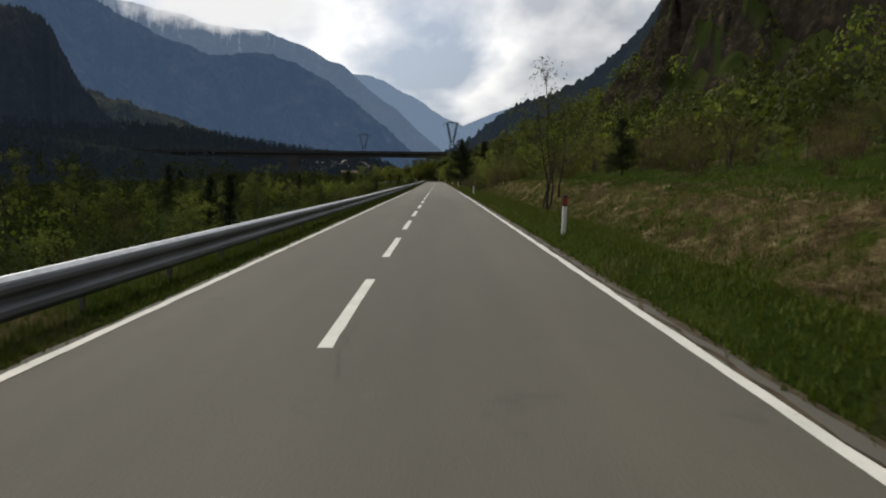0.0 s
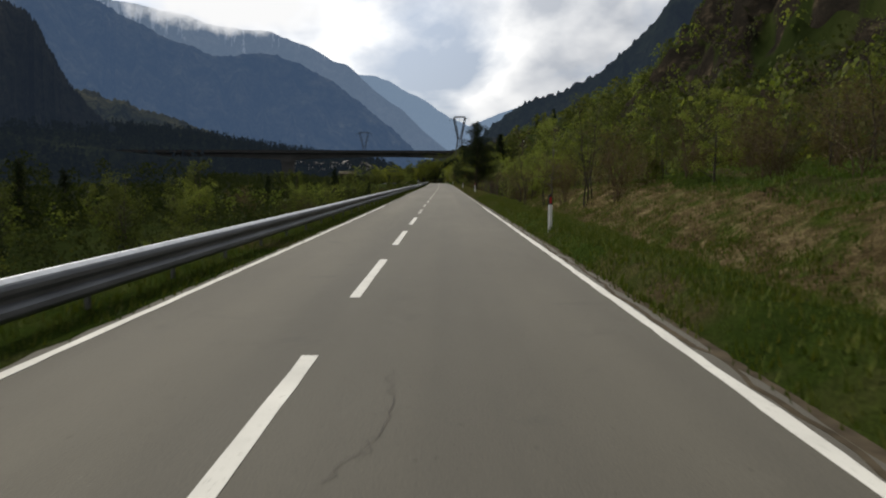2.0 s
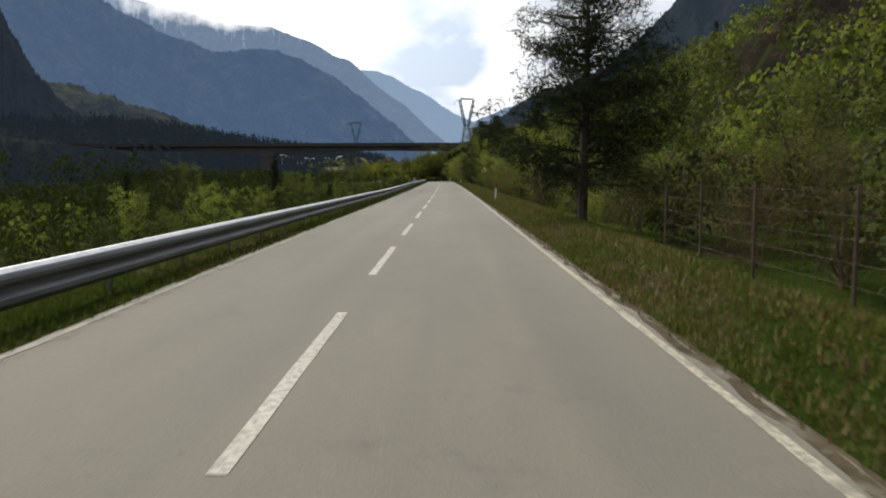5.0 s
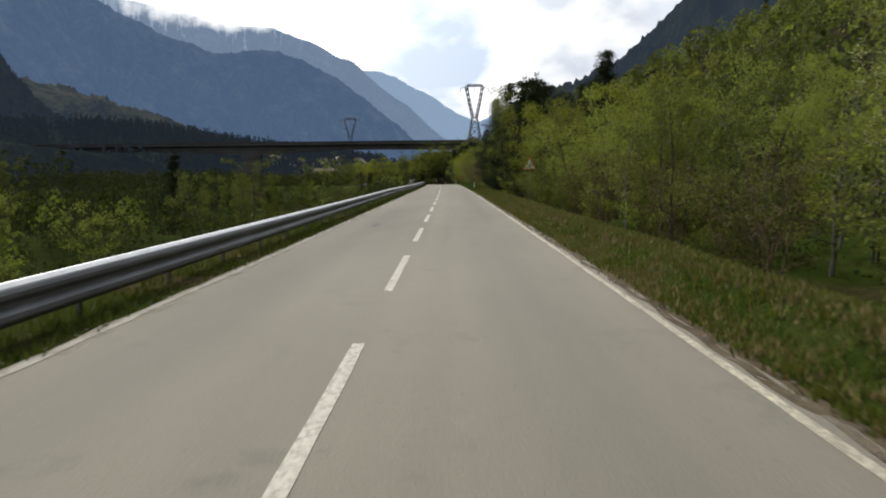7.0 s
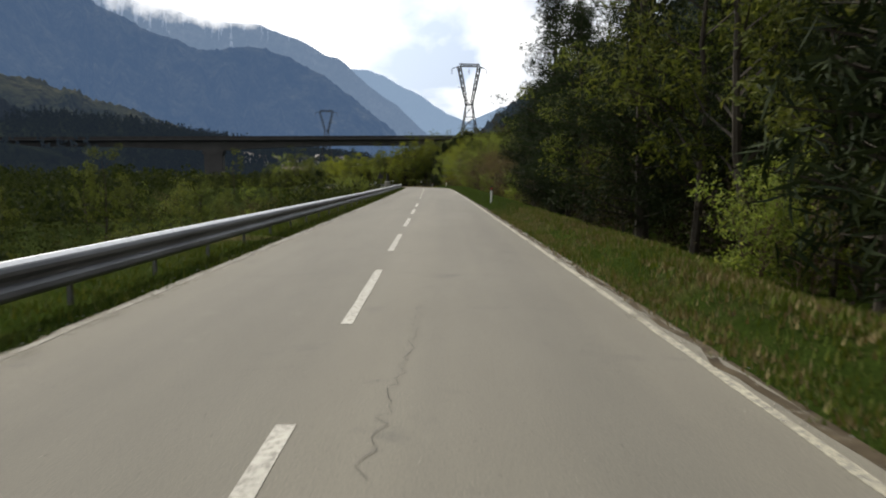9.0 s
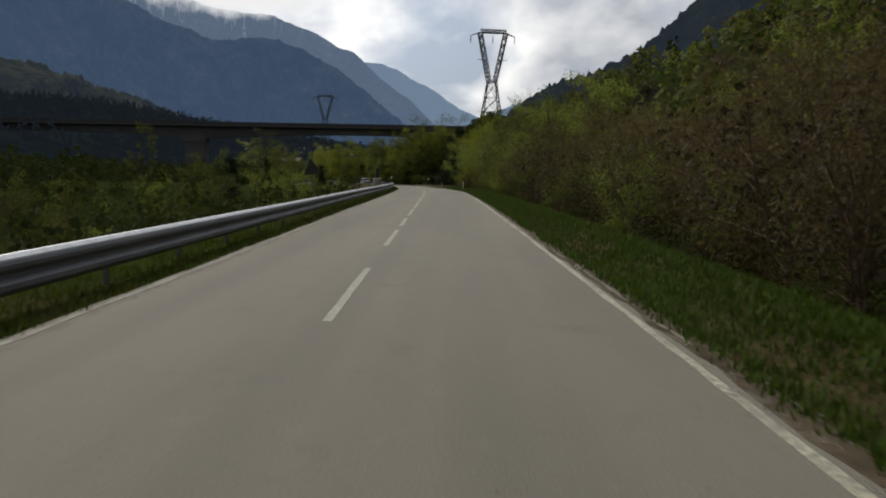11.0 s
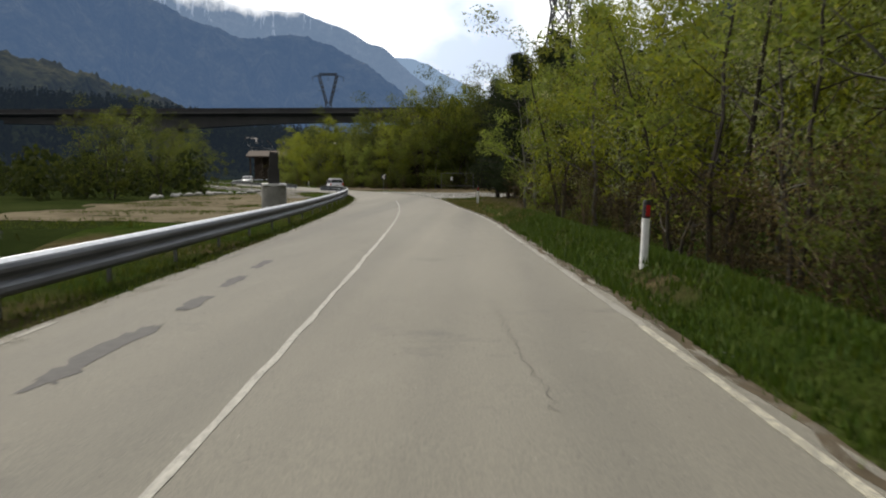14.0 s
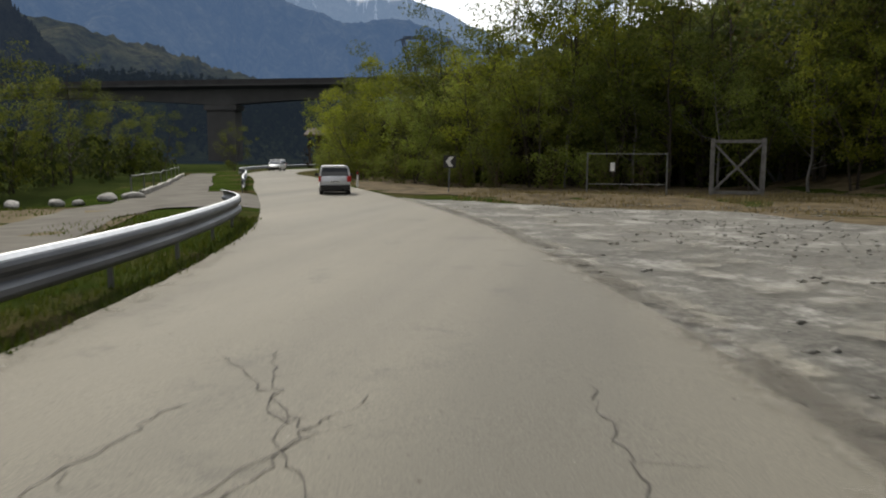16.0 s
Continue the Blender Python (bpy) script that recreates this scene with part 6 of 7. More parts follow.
CRACKS = [[(0.2, 0.25), (1.4, 0.12), (3.0, 0.22)], [(20, 0.45), (22.5, 0.62)], [(33, 2.3), (34.2, 2.1)], [(43.5, 0.55), (44.4, 0.85), (46, 0.7)], [(56.5, 0.55), (58.4, 0.75), (60, 0.95)],
          [(83, 1.4), (84, 1.7), (85, 1.5)], [(95.4, -0.55), (98, -0.4), (100.6, -0.1)], [(98.5, -0.3), (98.6, 0.6)], [(155, 3.0), (157, 2.6)], [(183, 0.7), (187, 0.75)],
          [(208.5, 0.2), (212, 0.6), (215, 0.5)], [(209, -0.2), (214.5, -0.1)], [(209.3, -0.1), (209.5, 0.8)], [(220, 0.55), (223, 0.7), (225.5, 0.75)], [(222.2, -0.6), (222.3, 0.0)],
          [(275, 0.6), (276, 1.0)], [(342.0, 2.2), (346.0, 2.05)], [(358.4, 2.4), (361.5, 2.1), (364.0, 1.9)], [(361.0, 0.1), (361.6, 1.1)],
          [(368.2, -2.4), (368.4, -0.6), (369.2, 1.1), (371.2, 1.9)], [(368.5, 0.6), (367.5, 0.3)], [(368.6, 2.4), (370.0, 2.2), (372.3, 2.1)], [(368.4, -0.3), (371.0, -0.05), (376.0, 0.0), (380.0, -0.1)],
          [(373.0, 0.6), (375.5, 0.9)], [(374.8, 1.6), (375.5, 2.2)], [(377.8, -0.1), (384.0, 0.05), (389.0, 0.1)], [(377.0, 2.3), (380.5, 2.35), (384.0, 2.1), (387.0, 2.0)],
          [(383.6, 0.9), (383.8, 2.2)], [(387.5, 1.2), (390.5, 1.8), (392.5, 1.9)], [(389.2, 0.4), (390.0, 2.4)], [(389.0, -0.7), (391.4, 0.1), (393.2, -0.9)], [(390.0, -0.5), (392.2, 0.4)], [(389.4, -1.4), (392.0, -0.8)],
          [(390.2, 0.3), (391.8, -0.2), (393.4, -0.5)]]
for i, c in enumerate(CRACKS):
    part("crack", crack_mesh(c, 0.0032 if i < 17 else 0.0046, 100 + i), road)


def tar_patch(s0, s1, o0, o1, seed):
    b = Build()
    n = 34
    rng = random.Random(seed)
    ring = []
    for k in range(n):
        a = 2 * math.pi * k / n
        sx = (s0 + s1) / 2 + (s1 - s0) / 2 * math.copysign(abs(math.cos(a)) ** 0.6, math.cos(a)) * rng.uniform(0.8, 1.08)
        ox = (o0 + o1) / 2 + (o1 - o0) / 2 * math.copysign(abs(math.sin(a)) ** 0.6, math.sin(a)) * rng.uniform(0.35, 1.05)
        ring.append(on_road(sx, ox, 0.004))
    b.quad(*ring)
    return b.mesh("tar_patch", M_TAR)


for i, (a, b_, c, d) in enumerate([(342.4, 345.0, -1.75, -1.4), (345.7, 346.9, -1.75, -1.45), (347.6, 348.9, -1.8, -1.5), (349.8, 351.2, -1.85, -1.6), (189.5, 191.0, -1.7, -1.4), (207.6, 208.1, 0.25, 0.4), (97.5, 97.8, -1.9, -1.6), (103.5, 103.9, -1.4, -0.9)]):
    part("tar_patch", tar_patch(a, b_, c, d, 40 + i), road, "dark tar repair")


# ---------------------------------------------------------------- signs
def triangle_sign(x, y, z_mid, size, facing, label, yaw, lean):
    """A triangular warning sign on a pole; facing shows its front, otherwise its dark back."""
    z = float(terrain(np.array([x]), np.array([y]))[0])
    sg = thing("warning_sign", None, label, "road sign", m=pose(x, y, z, 0, lean, yaw))
    hgt = size * 0.87

    def tri(k, yy, dz=0.0):
        cz = z_mid - z
        return [(-size / 2 * k, yy, cz - hgt / 3 * k + dz), (size / 2 * k, yy, cz - hgt / 3 * k + dz), (size / 2 * k * 0.12, yy, cz + hgt * 2 / 3 * k + dz), (-size / 2 * k * 0.12, yy, cz + hgt * 2 / 3 * k + dz)]
    part("plate", Build().loft([tri(1, -0.02), tri(1, 0.0)]).mesh("plate", M_SIGNRED if facing else M_SIGNBACK), sg)
    part("pole", Build().tube([(0, 0.03, -0.4), (0, 0.03, z_mid - z + hgt * 0.5)], [0.03, 0.03], 8).mesh("pole", M_POSTSTEEL), sg)
    if facing:
        part("face", Build().loft([tri(0.74, -0.026), tri(0.74, -0.021)]).mesh("face", M_WHITE), sg, "white inner triangle")
        c = z_mid - z
        b = Build()
        for p, q in (((-0.05, -0.12), (-0.05, 0.0)), ((-0.05, 0.0), (0.06, 0.04)), ((0.06, 0.04), (0.06, 0.15))):
            b.bar((p[0] * size, -0.03, c + p[1] * size), (q[0] * size, -0.03, c + q[1] * size), 0.03 * size)
        part("bend_symbol", b.mesh("bend_symbol", M_BLACKP), sg, "black double-bend symbol")
    return sg


triangle_sign(6.0, 215.0, 2.2, 0.9, True, "red-bordered triangular bend warning sign on a pole", 0, 1)
triangle_sign(-4.25, 297.2, 1.62, 0.76, False, "dark back of a triangular road sign on a leaning pole", 8, -7)


def chevron(x, y, yaw):
    z = float(terrain(np.array([x]), np.array([y]))[0])
    sg = thing("chevron_sign", None, "black bend sign with a white chevron on a pole", "road sign", m=pose(x, y, z, 0, 2, yaw))
    part("plate", Build().box((-0.3, -0.02, 1.2), (0.3, 0.0, 1.8)).mesh("plate", M_BLACKP), sg)
    b = Build()
    for zz in (1, -1):
        b.loft([[(-0.19, yy, 1.5), (0.02, yy, 1.5), (0.19, yy, 1.5 + zz * 0.24), (-0.02, yy, 1.5 + zz * 0.24)][::zz] for yy in (-0.026, -0.021)])
    part("chevron", b.mesh("chevron", M_WHITE), sg, "white chevron")
    part("pole", Build().tube([(0, 0.03, -0.3), (0, 0.03, 1.7)], [0.03, 0.03], 8).mesh("pole", M_STEEL), sg)


chevron(-7.1, 424.0, 9)


# ---------------------------------------------------------------- gates, fence, poles
def x_frame(x, y, yaw):
    z = float(terrain(np.array([x]), np.array([y]))[0])
    g = thing("braced_frame", None, "grey weathered timber frame with crossed braces", "frame", m=pose(x, y, z, 0, 0, yaw))
    for xx in (-1.35, 1.35):
        part("post", Build().box((xx - 0.12, -0.12, -0.3), (xx + 0.12, 0.12, 2.55)).mesh("post", M_TIMBER), g)
    for a, b_ in (((-1.25, 0.25), (1.25, 2.3)), ((-1.25, 2.3), (1.25, 0.25))):
        part("brace", Build().tube([(a[0], 0.0, a[1]), (b_[0], 0.0, b_[1])], [0.07, 0.07], 4).mesh("brace", M_TIMBER), g)
    for zz in (0.18, 2.42):
        part("rail", Build().box((-1.25, -0.06, zz - 0.07), (1.25, 0.06, zz + 0.07)).mesh("rail", M_TIMBER), g)
    return g


x_frame(6.55, 425.8, -10).scale = (0.84, 1.0, 1.08)


def pipe_gate(x, y, yaw):
    z = float(terrain(np.array([x]), np.array([y]))[0])
    g = thing("pipe_gate", None, "thin grey pipe gate with a small white plate", "gate", m=pose(x, y, z, 0, 0, yaw))
    for xx in (-1.8, 1.8):
        part("post", Build().tube([(xx, 0, -0.3), (xx, 0, 1.95)], [0.032, 0.032], 8).mesh("post", M_POSTSTEEL), g)
    for zz in (0.5, 1.9):
        part("rail", Build().tube([(-1.8, 0, zz), (1.8, 0, zz)], [0.019, 0.019], 6).mesh("rail", M_POSTSTEEL), g)
    part("plate", Build().box((-0.75, -0.05, 1.1), (-0.55, -0.03, 1.5)).mesh("plate", M_WHITE), g, "small white plate")


pipe_gate(1.3, 424.0, -4)


def utility_pole(x, y, h):
    z = float(terrain(np.array([x]), np.array([y]))[0])
    p = thing("utility_pole", None, "thin dark timber utility pole", "pole", m=pose(x, y, z, 0, 1, 0))
    part("pole", Build().tube([(0, 0, -0.5), (0, 0, h)], [0.07, 0.05], 8).mesh("pole", M_DARKWOOD), p)
    part("insulator", Build().tube([(0.08, 0, h - 0.25), (0.14, 0, h - 0.1)], [0.03, 0.03], 6).mesh("insulator", M_WHITE), p)


utility_pole(7.9, 108.0, 5.3)


def wire_fence(pts, h, label="rusty wire mesh fence on thin posts"):
    f = thing("wire_fence", None, label, "fence")
    zs = terrain(np.array([p[0] for p in pts]), np.array([p[1] for p in pts]))
    P = [Vector((p[0], p[1], float(z))) for p, z in zip(pts, zs)]
    for p in P:
        part("post", Build().tube([p + Vector((0, 0, -0.3)), p + Vector((0, 0, h))], [0.026, 0.022], 6).mesh("post", M_DARKWOOD), f)
    part("brace", Build().tube([P[0] + Vector((0, 0.05, h - 0.3)), P[0] + Vector((0.9, -0.4, -0.1))], [0.02, 0.02], 6).mesh("brace", M_DARKWOOD), f)
    for a, b_ in zip(P, P[1:]):
        b = Build()
        n = 9
        up = Vector((0, 0, h - 0.08))
        for k in range(n + 1):
            u = k / n
            b.bar(a + (b_ - a) * u + Vector((0, 0, 0.05)), a + (b_ - a) * u + up, 0.0028)
        for zz in np.linspace(0.08, h - 0.08, 6):
            b.bar(a + Vector((0, 0, zz)), b_ + Vector((0, 0, zz)), 0.0032)
        part("mesh_panel", b.mesh("mesh_panel", M_DARKWOOD), f, "wire mesh panel")


wire_fence([(5.4 + 0.08 * math.sin(k * 1.7), 101.8 + k * 2.4) for k in range(13)], 1.4)
wire_fence([(16.2, 19.5), (15.4, 24.5), (14.3, 30.0), (13.6, 34.5), (12.3, 39.5), (11.2, 44.5)], 1.1, "low wire fence on dark timber posts across the meadow")


# ---------------------------------------------------------------- concrete pillar by the bend
def gauge_pillar(x, y):
    z = float(terrain(np.array([x]), np.array([y]))[0])
    p = thing("gauge_pillar", None, "round concrete pillar with dark cabinet and mast", "pillar", m=pose(x, y, z, 0, 0, 15))
    ring = [(0.54 * math.cos(2 * math.pi * k / 20), 0.54 * math.sin(2 * math.pi * k / 20)) for k in range(20)]
    part("base", Build().loft([[(u, v, -0.4) for u, v in ring], [(u, v, 1.22) for u, v in ring], [(u * 0.93, v * 0.93, 1.26) for u, v in ring]]).mesh("base", M_CONCRETE), p)
    part("cap", Build().box((-0.52, -0.52, 1.26), (0.52, 0.52, 1.34)).mesh("cap", M_WHITE), p, "pale cap slab")
    part("cabinet", Build().box((-0.24, -0.22, 1.34), (0.24, 0.22, 2.0)).mesh("cabinet", M_BLACKP), p, "dark metal cabinet")
    part("lamp_box", Build().box((-0.17, -0.16, 2.0), (0.2, 0.16, 2.7)).mesh("lamp_box", M_BLACKP), p, "dark upright box")
    part("mast", Build().tube([(-0.1, 0, 1.9), (-0.1, 0, 2.85), (-0.95, 0, 2.92)], [0.03, 0.025, 0.02], 6).mesh("mast", M_POSTSTEEL), p, "bent steel mast")


gauge_pillar(-6.7, 370.4)


# ---------------------------------------------------------------- boulders, kerb and rail of the side road
def boulder(seed):
    rng = random.Random(seed)
    bm = bmesh.new()
    bmesh.ops.create_icosphere(bm, subdivisions=2, radius=0.6)
    for v in bm.verts:
        k = 1 + 0.35 * noise.noise(v.co * 1.4 + Vector((seed * 3.1, 0, 0)))
        v.co = Vector((v.co.x * k * 1.25, v.co.y * k * 0.9, max(v.co.z * k * 0.62, -0.22)))
    me = bpy.data.meshes.new("boulder")
    bm.to_mesh(me)
    bm.free()
    me.materials.append(M_ROCK)
    return me


ROCKS = [boulder(k) for k in range(4)]
for i in range(15):
    t = i / 14
    x, y = -22.5 + 2.6 * t + rnd.uniform(-0.25, 0.25), 396 + 21.5 * t + rnd.uniform(-0.4, 0.4)
    z = float(terrain(np.array([x]), np.array([y]))[0])
    k = rnd.uniform(0.38, 0.72)
    thing("boulder", ROCKS[i % 4], "pale weathered boulder edging the sandy lot", "boulder", "boulders",
          m=pose(x, y, z + 0.1, rnd.uniform(-8, 8), rnd.uniform(-8, 8), rnd.uniform(0, 360)) @ Matrix.Diagonal((k, k, k, 1)))


def side_kerb():
    k = thing("kerb", None, "pale concrete kerb with a low rail along the side road", "kerb")
    p0, p1 = Vector((-20.4, 418.8)), Vector((-39.8, 459.5))
    n = 14
    pts = [p0 + (p1 - p0) * i / n for i in range(n + 1)]
    z = [float(terrain(np.array([p.x]), np.array([p.y]))[0]) for p in pts]
    b = Build()
    rings = [[(p.x - 0.12, p.y, q - 0.2), (p.x - 0.12, p.y, q + 0.28), (p.x + 0.12, p.y, q + 0.28), (p.x + 0.12, p.y, q - 0.2)] for p, q in zip(pts, z)]
    part("kerb_stone", b.loft(rings).mesh("kerb_stone", M_CONCRETE), k)
    for p, q in list(zip(pts, z))[::2]:
        part("post", Build().tube([(p.x - 0.5, p.y, q - 0.2), (p.x - 0.5, p.y, q + 0.95)], [0.035, 0.035], 6).mesh("post", M_POSTSTEEL), k)
    part("rail", Build().tube([(p.x - 0.5, p.y, q + 0.92) for p, q in zip(pts, z)], [0.03] * len(pts), 6).mesh("rail", M_POSTSTEEL), k)


side_kerb()


def timber_shed(x, y):
    z = float(terrain(np.array([x]), np.array([y]))[0])
    h = thing("timber_shed", None, "dark timber open shed near the viaduct", "shed", m=pose(x, y, z, 0, 0, 4))
    for xx in (-5, -1.7, 1.7, 5):
        for yy in (-3, 3):
            part("post", Build().box((xx - 0.2, yy - 0.2, -0.5), (xx + 0.2, yy + 0.2, 6.6)).mesh("post", M_DARKWOOD), h)
    part("roof", Build().loft([[(-6, -4, 6.4), (6, -4, 6.4), (6, -4, 6.8), (-6, -4, 6.8)], [(-6, 0, 8.0), (6, 0, 8.0), (6, 0, 8.4), (-6, 0, 8.4)], [(-6, 4, 6.4), (6, 4, 6.4), (6, 4, 6.8), (-6, 4, 6.8)]]).mesh("roof", M_DARKWOOD), h)
    part("wall", Build().box((-5, 2.8, -0.5), (5, 3.0, 6.4)).mesh("wall", M_DARKWOOD), h)


timber_shed(-56, 560)


def house(x, y, w, yaw, i):
    z = float(terrain(np.array([x]), np.array([y]))[0])
    h = thing("house", None, "small pale village house with a dark pitched roof", "house", "village houses", m=pose(x, y, z, 0, 0, yaw))
    part("wall", Build().box((-w / 2, -4, -1), (w / 2, 4, 6)).mesh("wall", M_HOUSE), h)
    part("roof", Build().loft([[(-w / 2 - 0.5, -4.6, 5.9), (0, -4.6, 9.0), (w / 2 + 0.5, -4.6, 5.9)], [(-w / 2 - 0.5, 4.6, 5.9), (0, 4.6, 9.0), (w / 2 + 0.5, 4.6, 5.9)]]).mesh("roof", M_ROOF), h)
    for xx in (-w / 4, w / 4):
        for zz in (1.2, 3.8):
            part("window", Build().box((xx - 0.5, -4.05, zz), (xx + 0.5, -3.98, zz + 1.3)).mesh("window", M_BLACKP), h)


for i in range(11):
    house(-150 + 8.5 * i + rnd.uniform(-3, 3), 850 + rnd.uniform(-25, 60), rnd.uniform(8, 12), rnd.uniform(-40, 40), i)


# ---------------------------------------------------------------- vehicles
def wheel(parent, x, y, r):
    w = part("wheel", None, parent)
    n = 20
    sec = [(r * 0.62, -0.085), (r * 0.97, -0.095), (r, -0.06), (r, 0.06), (r * 0.97, 0.095), (r * 0.62, 0.085)]
    b = Build()
    rings = [[(x + u, y + q * math.cos(2 * math.pi * k / n), r + q * math.sin(2 * math.pi * k / n)) for q, u in sec] for k in range(n)]
    b.loft(rings + rings[:1], True)
    part("tyre", b.mesh("tyre", M_BLACKP, True), w)
    disc = [[(x + u, y + q * math.cos(2 * math.pi * k / n), r + q * math.sin(2 * math.pi * k / n)) for k in range(n)] for u, q in ((-0.07, r * 0.62), (0.07, r * 0.62))]
    part("rim", Build().loft(disc).mesh("rim", M_STEEL), w, "grey wheel rim")


def car(label, paint, length, width, height, rows, m):
    """A small car that faces +y. rows: y fraction, floor, bonnet or sill height, glass foot, roof height, cabin half-width share."""
    c = thing("car", None, label, "car", m=m)
    hw = width / 2
    b = Build()
    rings = []
    for f, z0, z1, k in rows["body"]:
        y = (f - 0.5) * length
        a = hw * k
        rings.append([(-a * 0.92, y, z0), (-a, y, z0 + 0.16), (-a, y, (z0 + z1) / 2), (-a * 0.965, y, z1 - 0.07), (-a * 0.86, y, z1), (a * 0.86, y, z1), (a * 0.965, y, z1 - 0.07), (a, y, (z0 + z1) / 2), (a, y, z0 + 0.16), (a * 0.92, y, z0)])
    part("body", b.loft(rings).mesh("body", paint, True), c)
    g = rows["cabin"]
    gl = Build()
    gl.loft([[((-1 if sx < 0 else 1) * hw * w_, (f - 0.5) * length, z) for sx, f in ((-1, fa), (1, fa), (1, fb), (-1, fb))] for z, w_, fa, fb in g])
    part("glass", gl.mesh("glass", M_CARGLASS), c, "dark window glass")
    z, w_, fa, fb = g[-1]
    part("roof", Build().loft([[(s_ * hw * w_ * kk, (f - 0.5) * length, zz) for s_, f in ((-1, fa - 0.015), (1, fa - 0.015), (1, fb + 0.02), (-1, fb + 0.02))] for zz, kk in ((z - 0.05, 1.03), (z + 0.02, 1.0), (z + 0.05, 0.9))]).mesh("roof", paint), c)
    for sx in (-1, 1):
        for (za, wa, f0, f1), (zb, wb, f2, f3) in zip(g, g[1:]):
            for p, q in (((f0, f2)), ((f1, f3)), (((f0 + f1) / 2, (f2 + f3) / 2))):
                part("pillar", Build().bar((sx * hw * wa, (p - 0.5) * length, za), (sx * hw * wb, (q - 0.5) * length, zb), 0.035).mesh("pillar", paint), c)
        mir = Build().box((sx * hw + (0.0 if sx > 0 else -0.2), length * 0.16, 0.95), (sx * hw + (0.2 if sx > 0 else 0.0), length * 0.16 + 0.1, 1.1))
        part("mirror", mir.mesh("mirror", M_BLACKP), c)
        part("tail_light", Build().box((sx * hw * 0.9 - 0.1, -length / 2 - 0.015, 0.72), (sx * hw * 0.9 + 0.05 * sx + 0.05, -length / 2 + 0.08, 1.02)).mesh("tail_light", M_RED), c, "red tail light")
        part("headlight", Build().box((sx * hw * 0.72 - 0.15, length / 2 - 0.12, 0.6), (sx * hw * 0.72 + 0.15, length / 2 + 0.012, 0.78)).mesh("headlight", M_LAMP), c, "clear headlight")
        wheel(c, sx * (hw - 0.1), -length * 0.31, 0.29)
        wheel(c, sx * (hw - 0.1), length * 0.31, 0.29)
    part("bumper", Build().box((-hw * 0.95, -length / 2 - 0.06, 0.30), (hw * 0.95, -length / 2 + 0.05, 0.54)).mesh("bumper", M_BLACKP), c, "rear bumper")
    part("bumper", Build().box((-hw * 0.92, length / 2 - 0.05, 0.30), (hw * 0.92, length / 2 + 0.06, 0.52)).mesh("bumper", M_BLACKP), c, "front bumper")
    part("number_plate", Build().box((-0.26, -length / 2 - 0.035, 0.66), (0.26, -length / 2 - 0.01, 0.78)).mesh("number_plate", M_WHITE), c, "pale plate")
    b = Build()
    for k in range(5):
        b.box((-0.2 + k * 0.085, -length / 2 - 0.039, 0.69), (-0.15 + k * 0.085, -length / 2 - 0.036, 0.75))
    part("plate_marks", b.mesh("plate_marks", M_BLACKP), c)
    part("underside", Build().box((-hw * 0.85, -length * 0.44, 0.17), (hw * 0.85, length * 0.44, 0.36)).mesh("underside", M_BLACKP), c)
    return c


MPV = {"body": [(0.0, 0.42, 0.98, 0.90), (0.02, 0.32, 1.02, 0.97), (0.1, 0.24, 1.02, 1.0), (0.5, 0.22, 1.0, 1.0), (0.75, 0.23, 0.97, 0.99), (0.9, 0.26, 0.86, 0.95), (0.98, 0.32, 0.74, 0.86), (1.0, 0.40, 0.66, 0.80)],
       "cabin": [(0.96, 0.93, 0.015, 0.84), (1.25, 0.90, 0.03, 0.74), (1.52, 0.80, 0.06, 0.62)]}
car("small silver-grey family car driving away", M_SILVER, 3.6, 1.5, 1.4, MPV, pose(*on_road(424.0, 0.85, 0.0), 0, 0, heading(424.0) - 5) @ Matrix.Diagonal((0.95, 0.95, 0.85, 1)))
car("white car coming round the far bend", M_CARWHITE, 4.1, 1.7, 1.5, MPV, pose(*on_road(496.5, -1.4, 0.0), 0, 0, heading(496.5) + 180))


# ---------------------------------------------------------------- loose stones and the worn track beside the bend
def stones(name, label, pts, seed, r0, r1):
    rng = np.random.default_rng(seed)
    x, y, z = pts
    n = len(x)
    r = rng.uniform(r0, r1, n) ** 1.0
    dirs = np.array([(1, 0, 0), (0, 1, 0), (-1, 0, 0), (0, -1, 0), (0, 0, 0.6), (0, 0, -0.4)], float)
    p = np.stack([x, y, z], 1)[:, None, :] + dirs[None] * (r[:, None] * rng.uniform(0.6, 1.2, (n, 6)))[..., None]
    tri = np.array([(0, 1, 4), (1, 2, 4), (2, 3, 4), (3, 0, 4), (1, 0, 5), (2, 1, 5), (3, 2, 5), (0, 3, 5)])
    f = (np.arange(n)[:, None, None] * 6 + tri[None]).reshape(-1, 3)
    return thing(name, fast_mesh(name, p.reshape(-1, 3), f, M_STONE), label, "stones", kind="stuff")


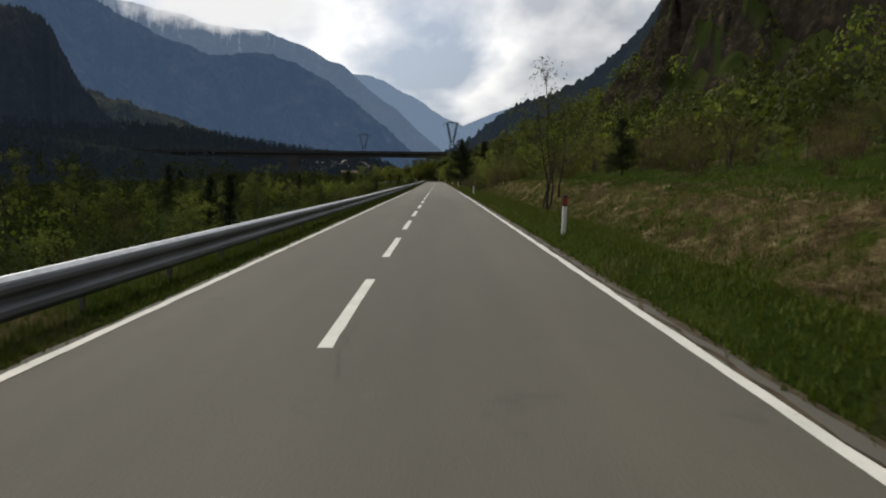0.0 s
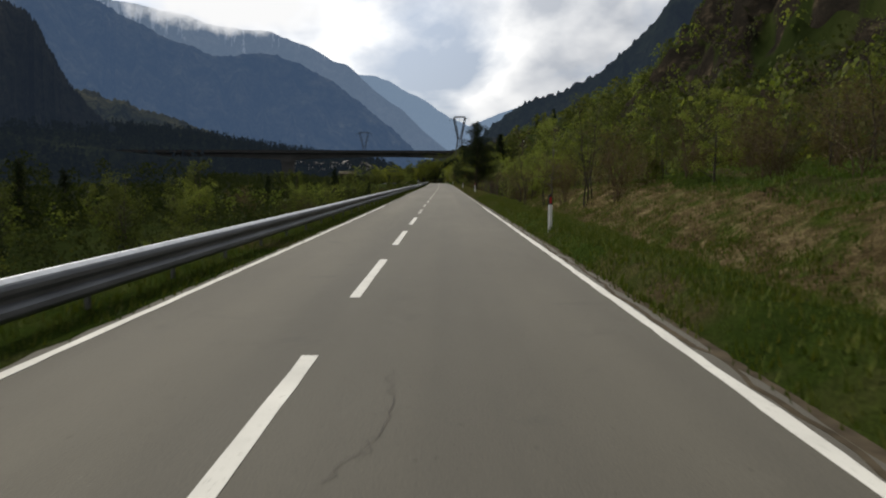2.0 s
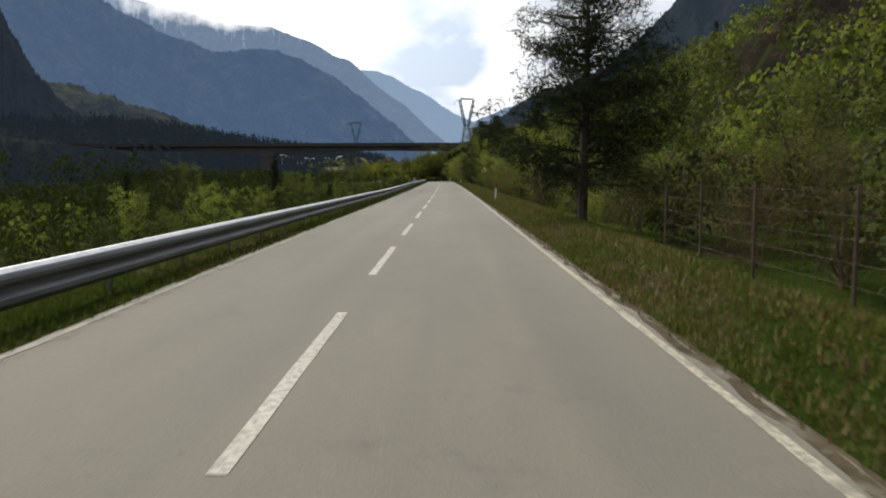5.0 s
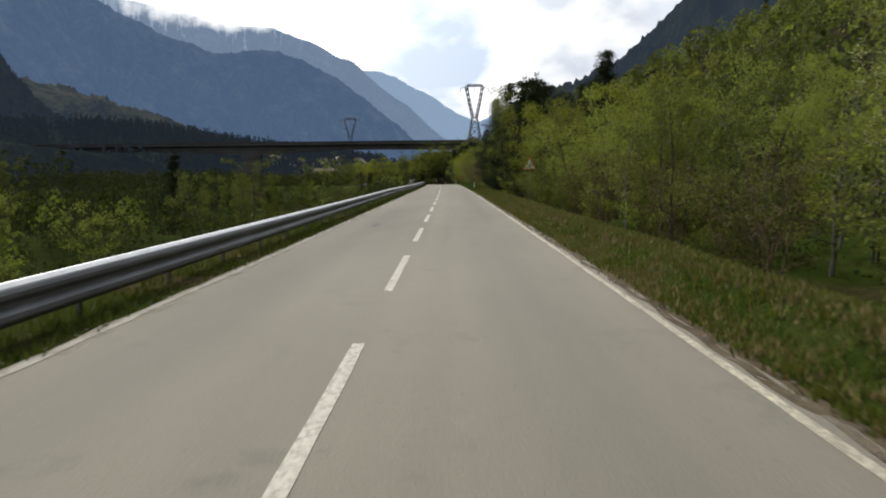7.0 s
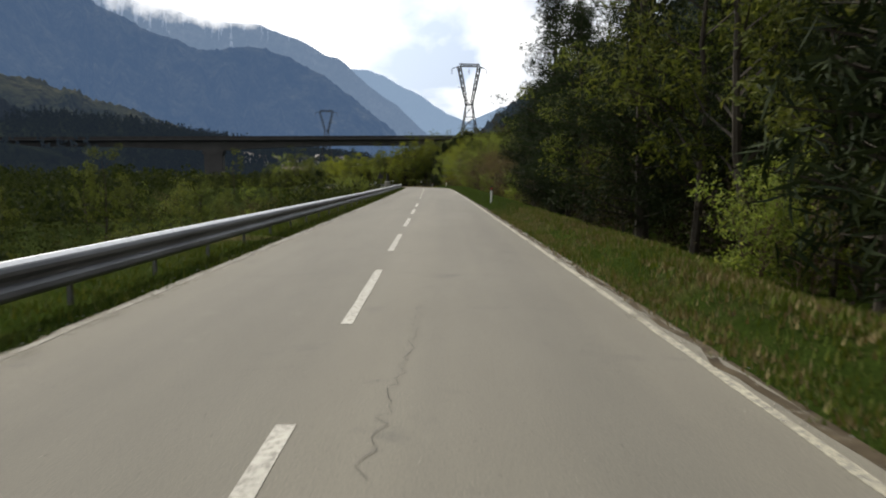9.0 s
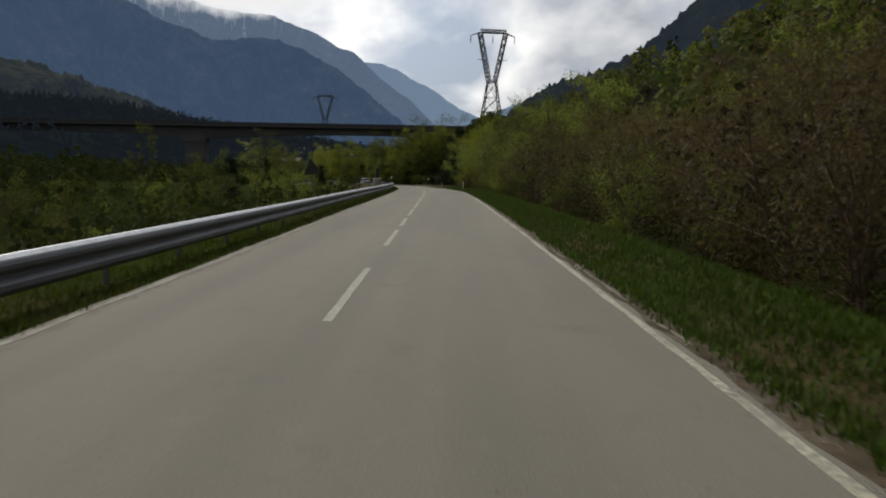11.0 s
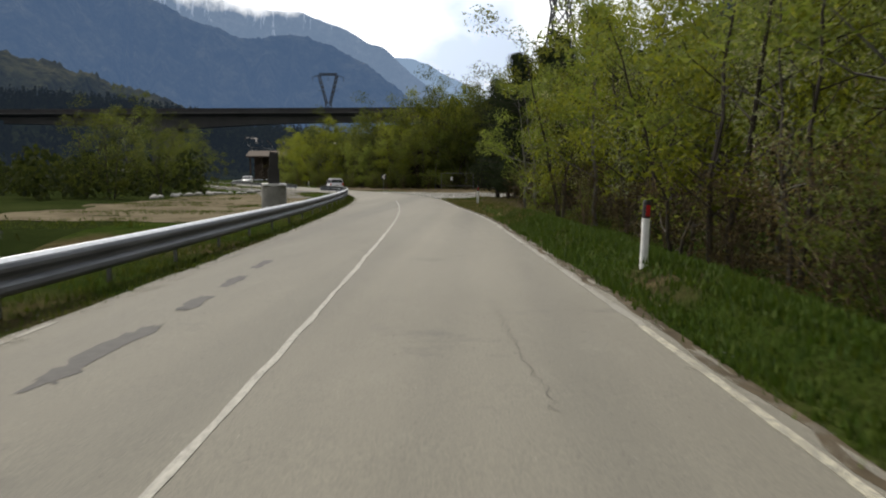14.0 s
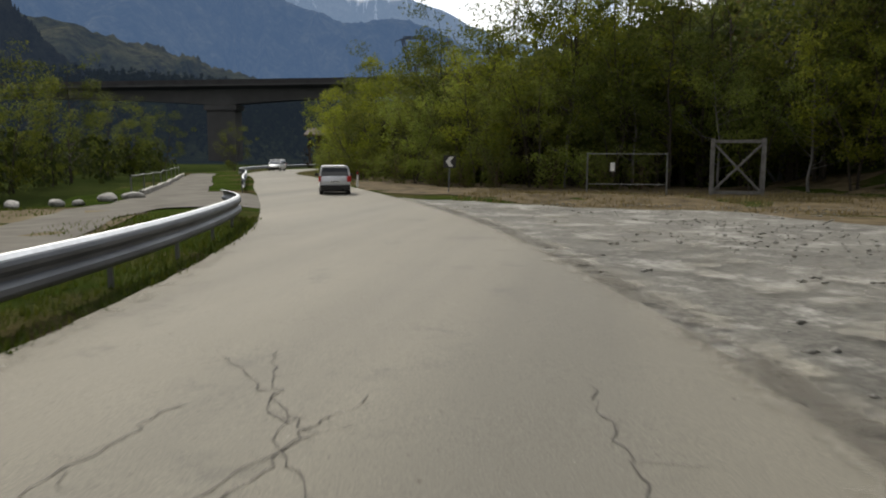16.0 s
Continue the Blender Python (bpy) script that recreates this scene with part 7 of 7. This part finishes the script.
g = np.random.default_rng(91)
x, y = g.uniform(-6, 18, 5200), g.uniform(387, 417, 5200)
o, sv = offset(x, y)
k = (o - width_right(sv) > 0.2) & (vnoise(x * 0.5, y * 0.5, 92) > -0.1)
stones("loose_stones", "scattered grey stones on the gravel lot", (x[k], y[k], grade(y[k]) - 0.01), 93, 0.012, 0.055)
sv = g.uniform(70, 388, 5200)
o = np.where(g.uniform(size=5200) < 0.7, width_right(sv) + g.normal(0.25, 0.16, 5200), -width_left(sv) - np.abs(g.normal(0.1, 0.1, 5200)))
p = np.array([on_road(a, b, 0.0) for a, b in zip(sv, o)])
x, y = g.uniform(-4, 14, 240), g.uniform(388, 414, 240)
o, sv2 = offset(x, y)
k = o - width_right(sv2) > 0.5
stones("tarmac_lumps", "broken lumps of tarmac on the gravel lot", (x[k], y[k], grade(y[k]) - 0.02), 95, 0.03, 0.08)
stones("verge_grit", "small stones and grit along the road edges", (p[:, 0], p[:, 1], p[:, 2] - 0.005), 94, 0.008, 0.03)


# ---------------------------------------------------------------- the road's slow left-hand sweep
# everything on the valley floor follows it: y along the road, and degrees by which the road has turned left there
SWEEP = np.array([(150, 0), (190, 0.35), (220, 0.5), (285, 1.0), (325, 1.4), (350, 2.2), (370, 2.3), (390, 2.2), (480, 1.6), (560, 0)], float)
SWEEP_Y = np.arange(-1000.0, 5000.0, 1.0)
SWEEP_TURN = np.interp(SWEEP_Y, SWEEP[:, 0], SWEEP[:, 1])
SWEEP_X = -np.cumsum(np.tan(np.radians(SWEEP_TURN)))


def swept(ob, done):
    """Carry a thing, or the vertices of a thing that is built in place, over to the swept line."""
    if ob.matrix_basis != Matrix():
        at = ob.matrix_basis.translation
        turn = Matrix.Rotation(radians(float(np.interp(at.y, SWEEP_Y, SWEEP_TURN))), 4, "Z")
        move = Matrix.Translation((float(np.interp(at.y, SWEEP_Y, SWEEP_X)), 0, 0))
        ob.matrix_basis = move @ Matrix.Translation(at) @ turn @ Matrix.Translation(-at) @ ob.matrix_basis
        return
    if ob.type == "MESH" and ob.data.name not in done:
        done.add(ob.data.name)
        co = np.empty(len(ob.data.vertices) * 3, np.float32)
        ob.data.vertices.foreach_get("co", co)
        co = co.reshape(-1, 3)
        co[:, 0] += np.interp(co[:, 1], SWEEP_Y, SWEEP_X)
        ob.data.vertices.foreach_set("co", co.ravel())
        ob.data.update()
    for child in ob.children:
        swept(child, done)


moved = set()
for ob in list(scene.objects):
    if ob.parent is None and ob.type in {"MESH", "EMPTY"} and ob.get("category") not in {"mountain", "cloud"}:
        swept(ob, moved)
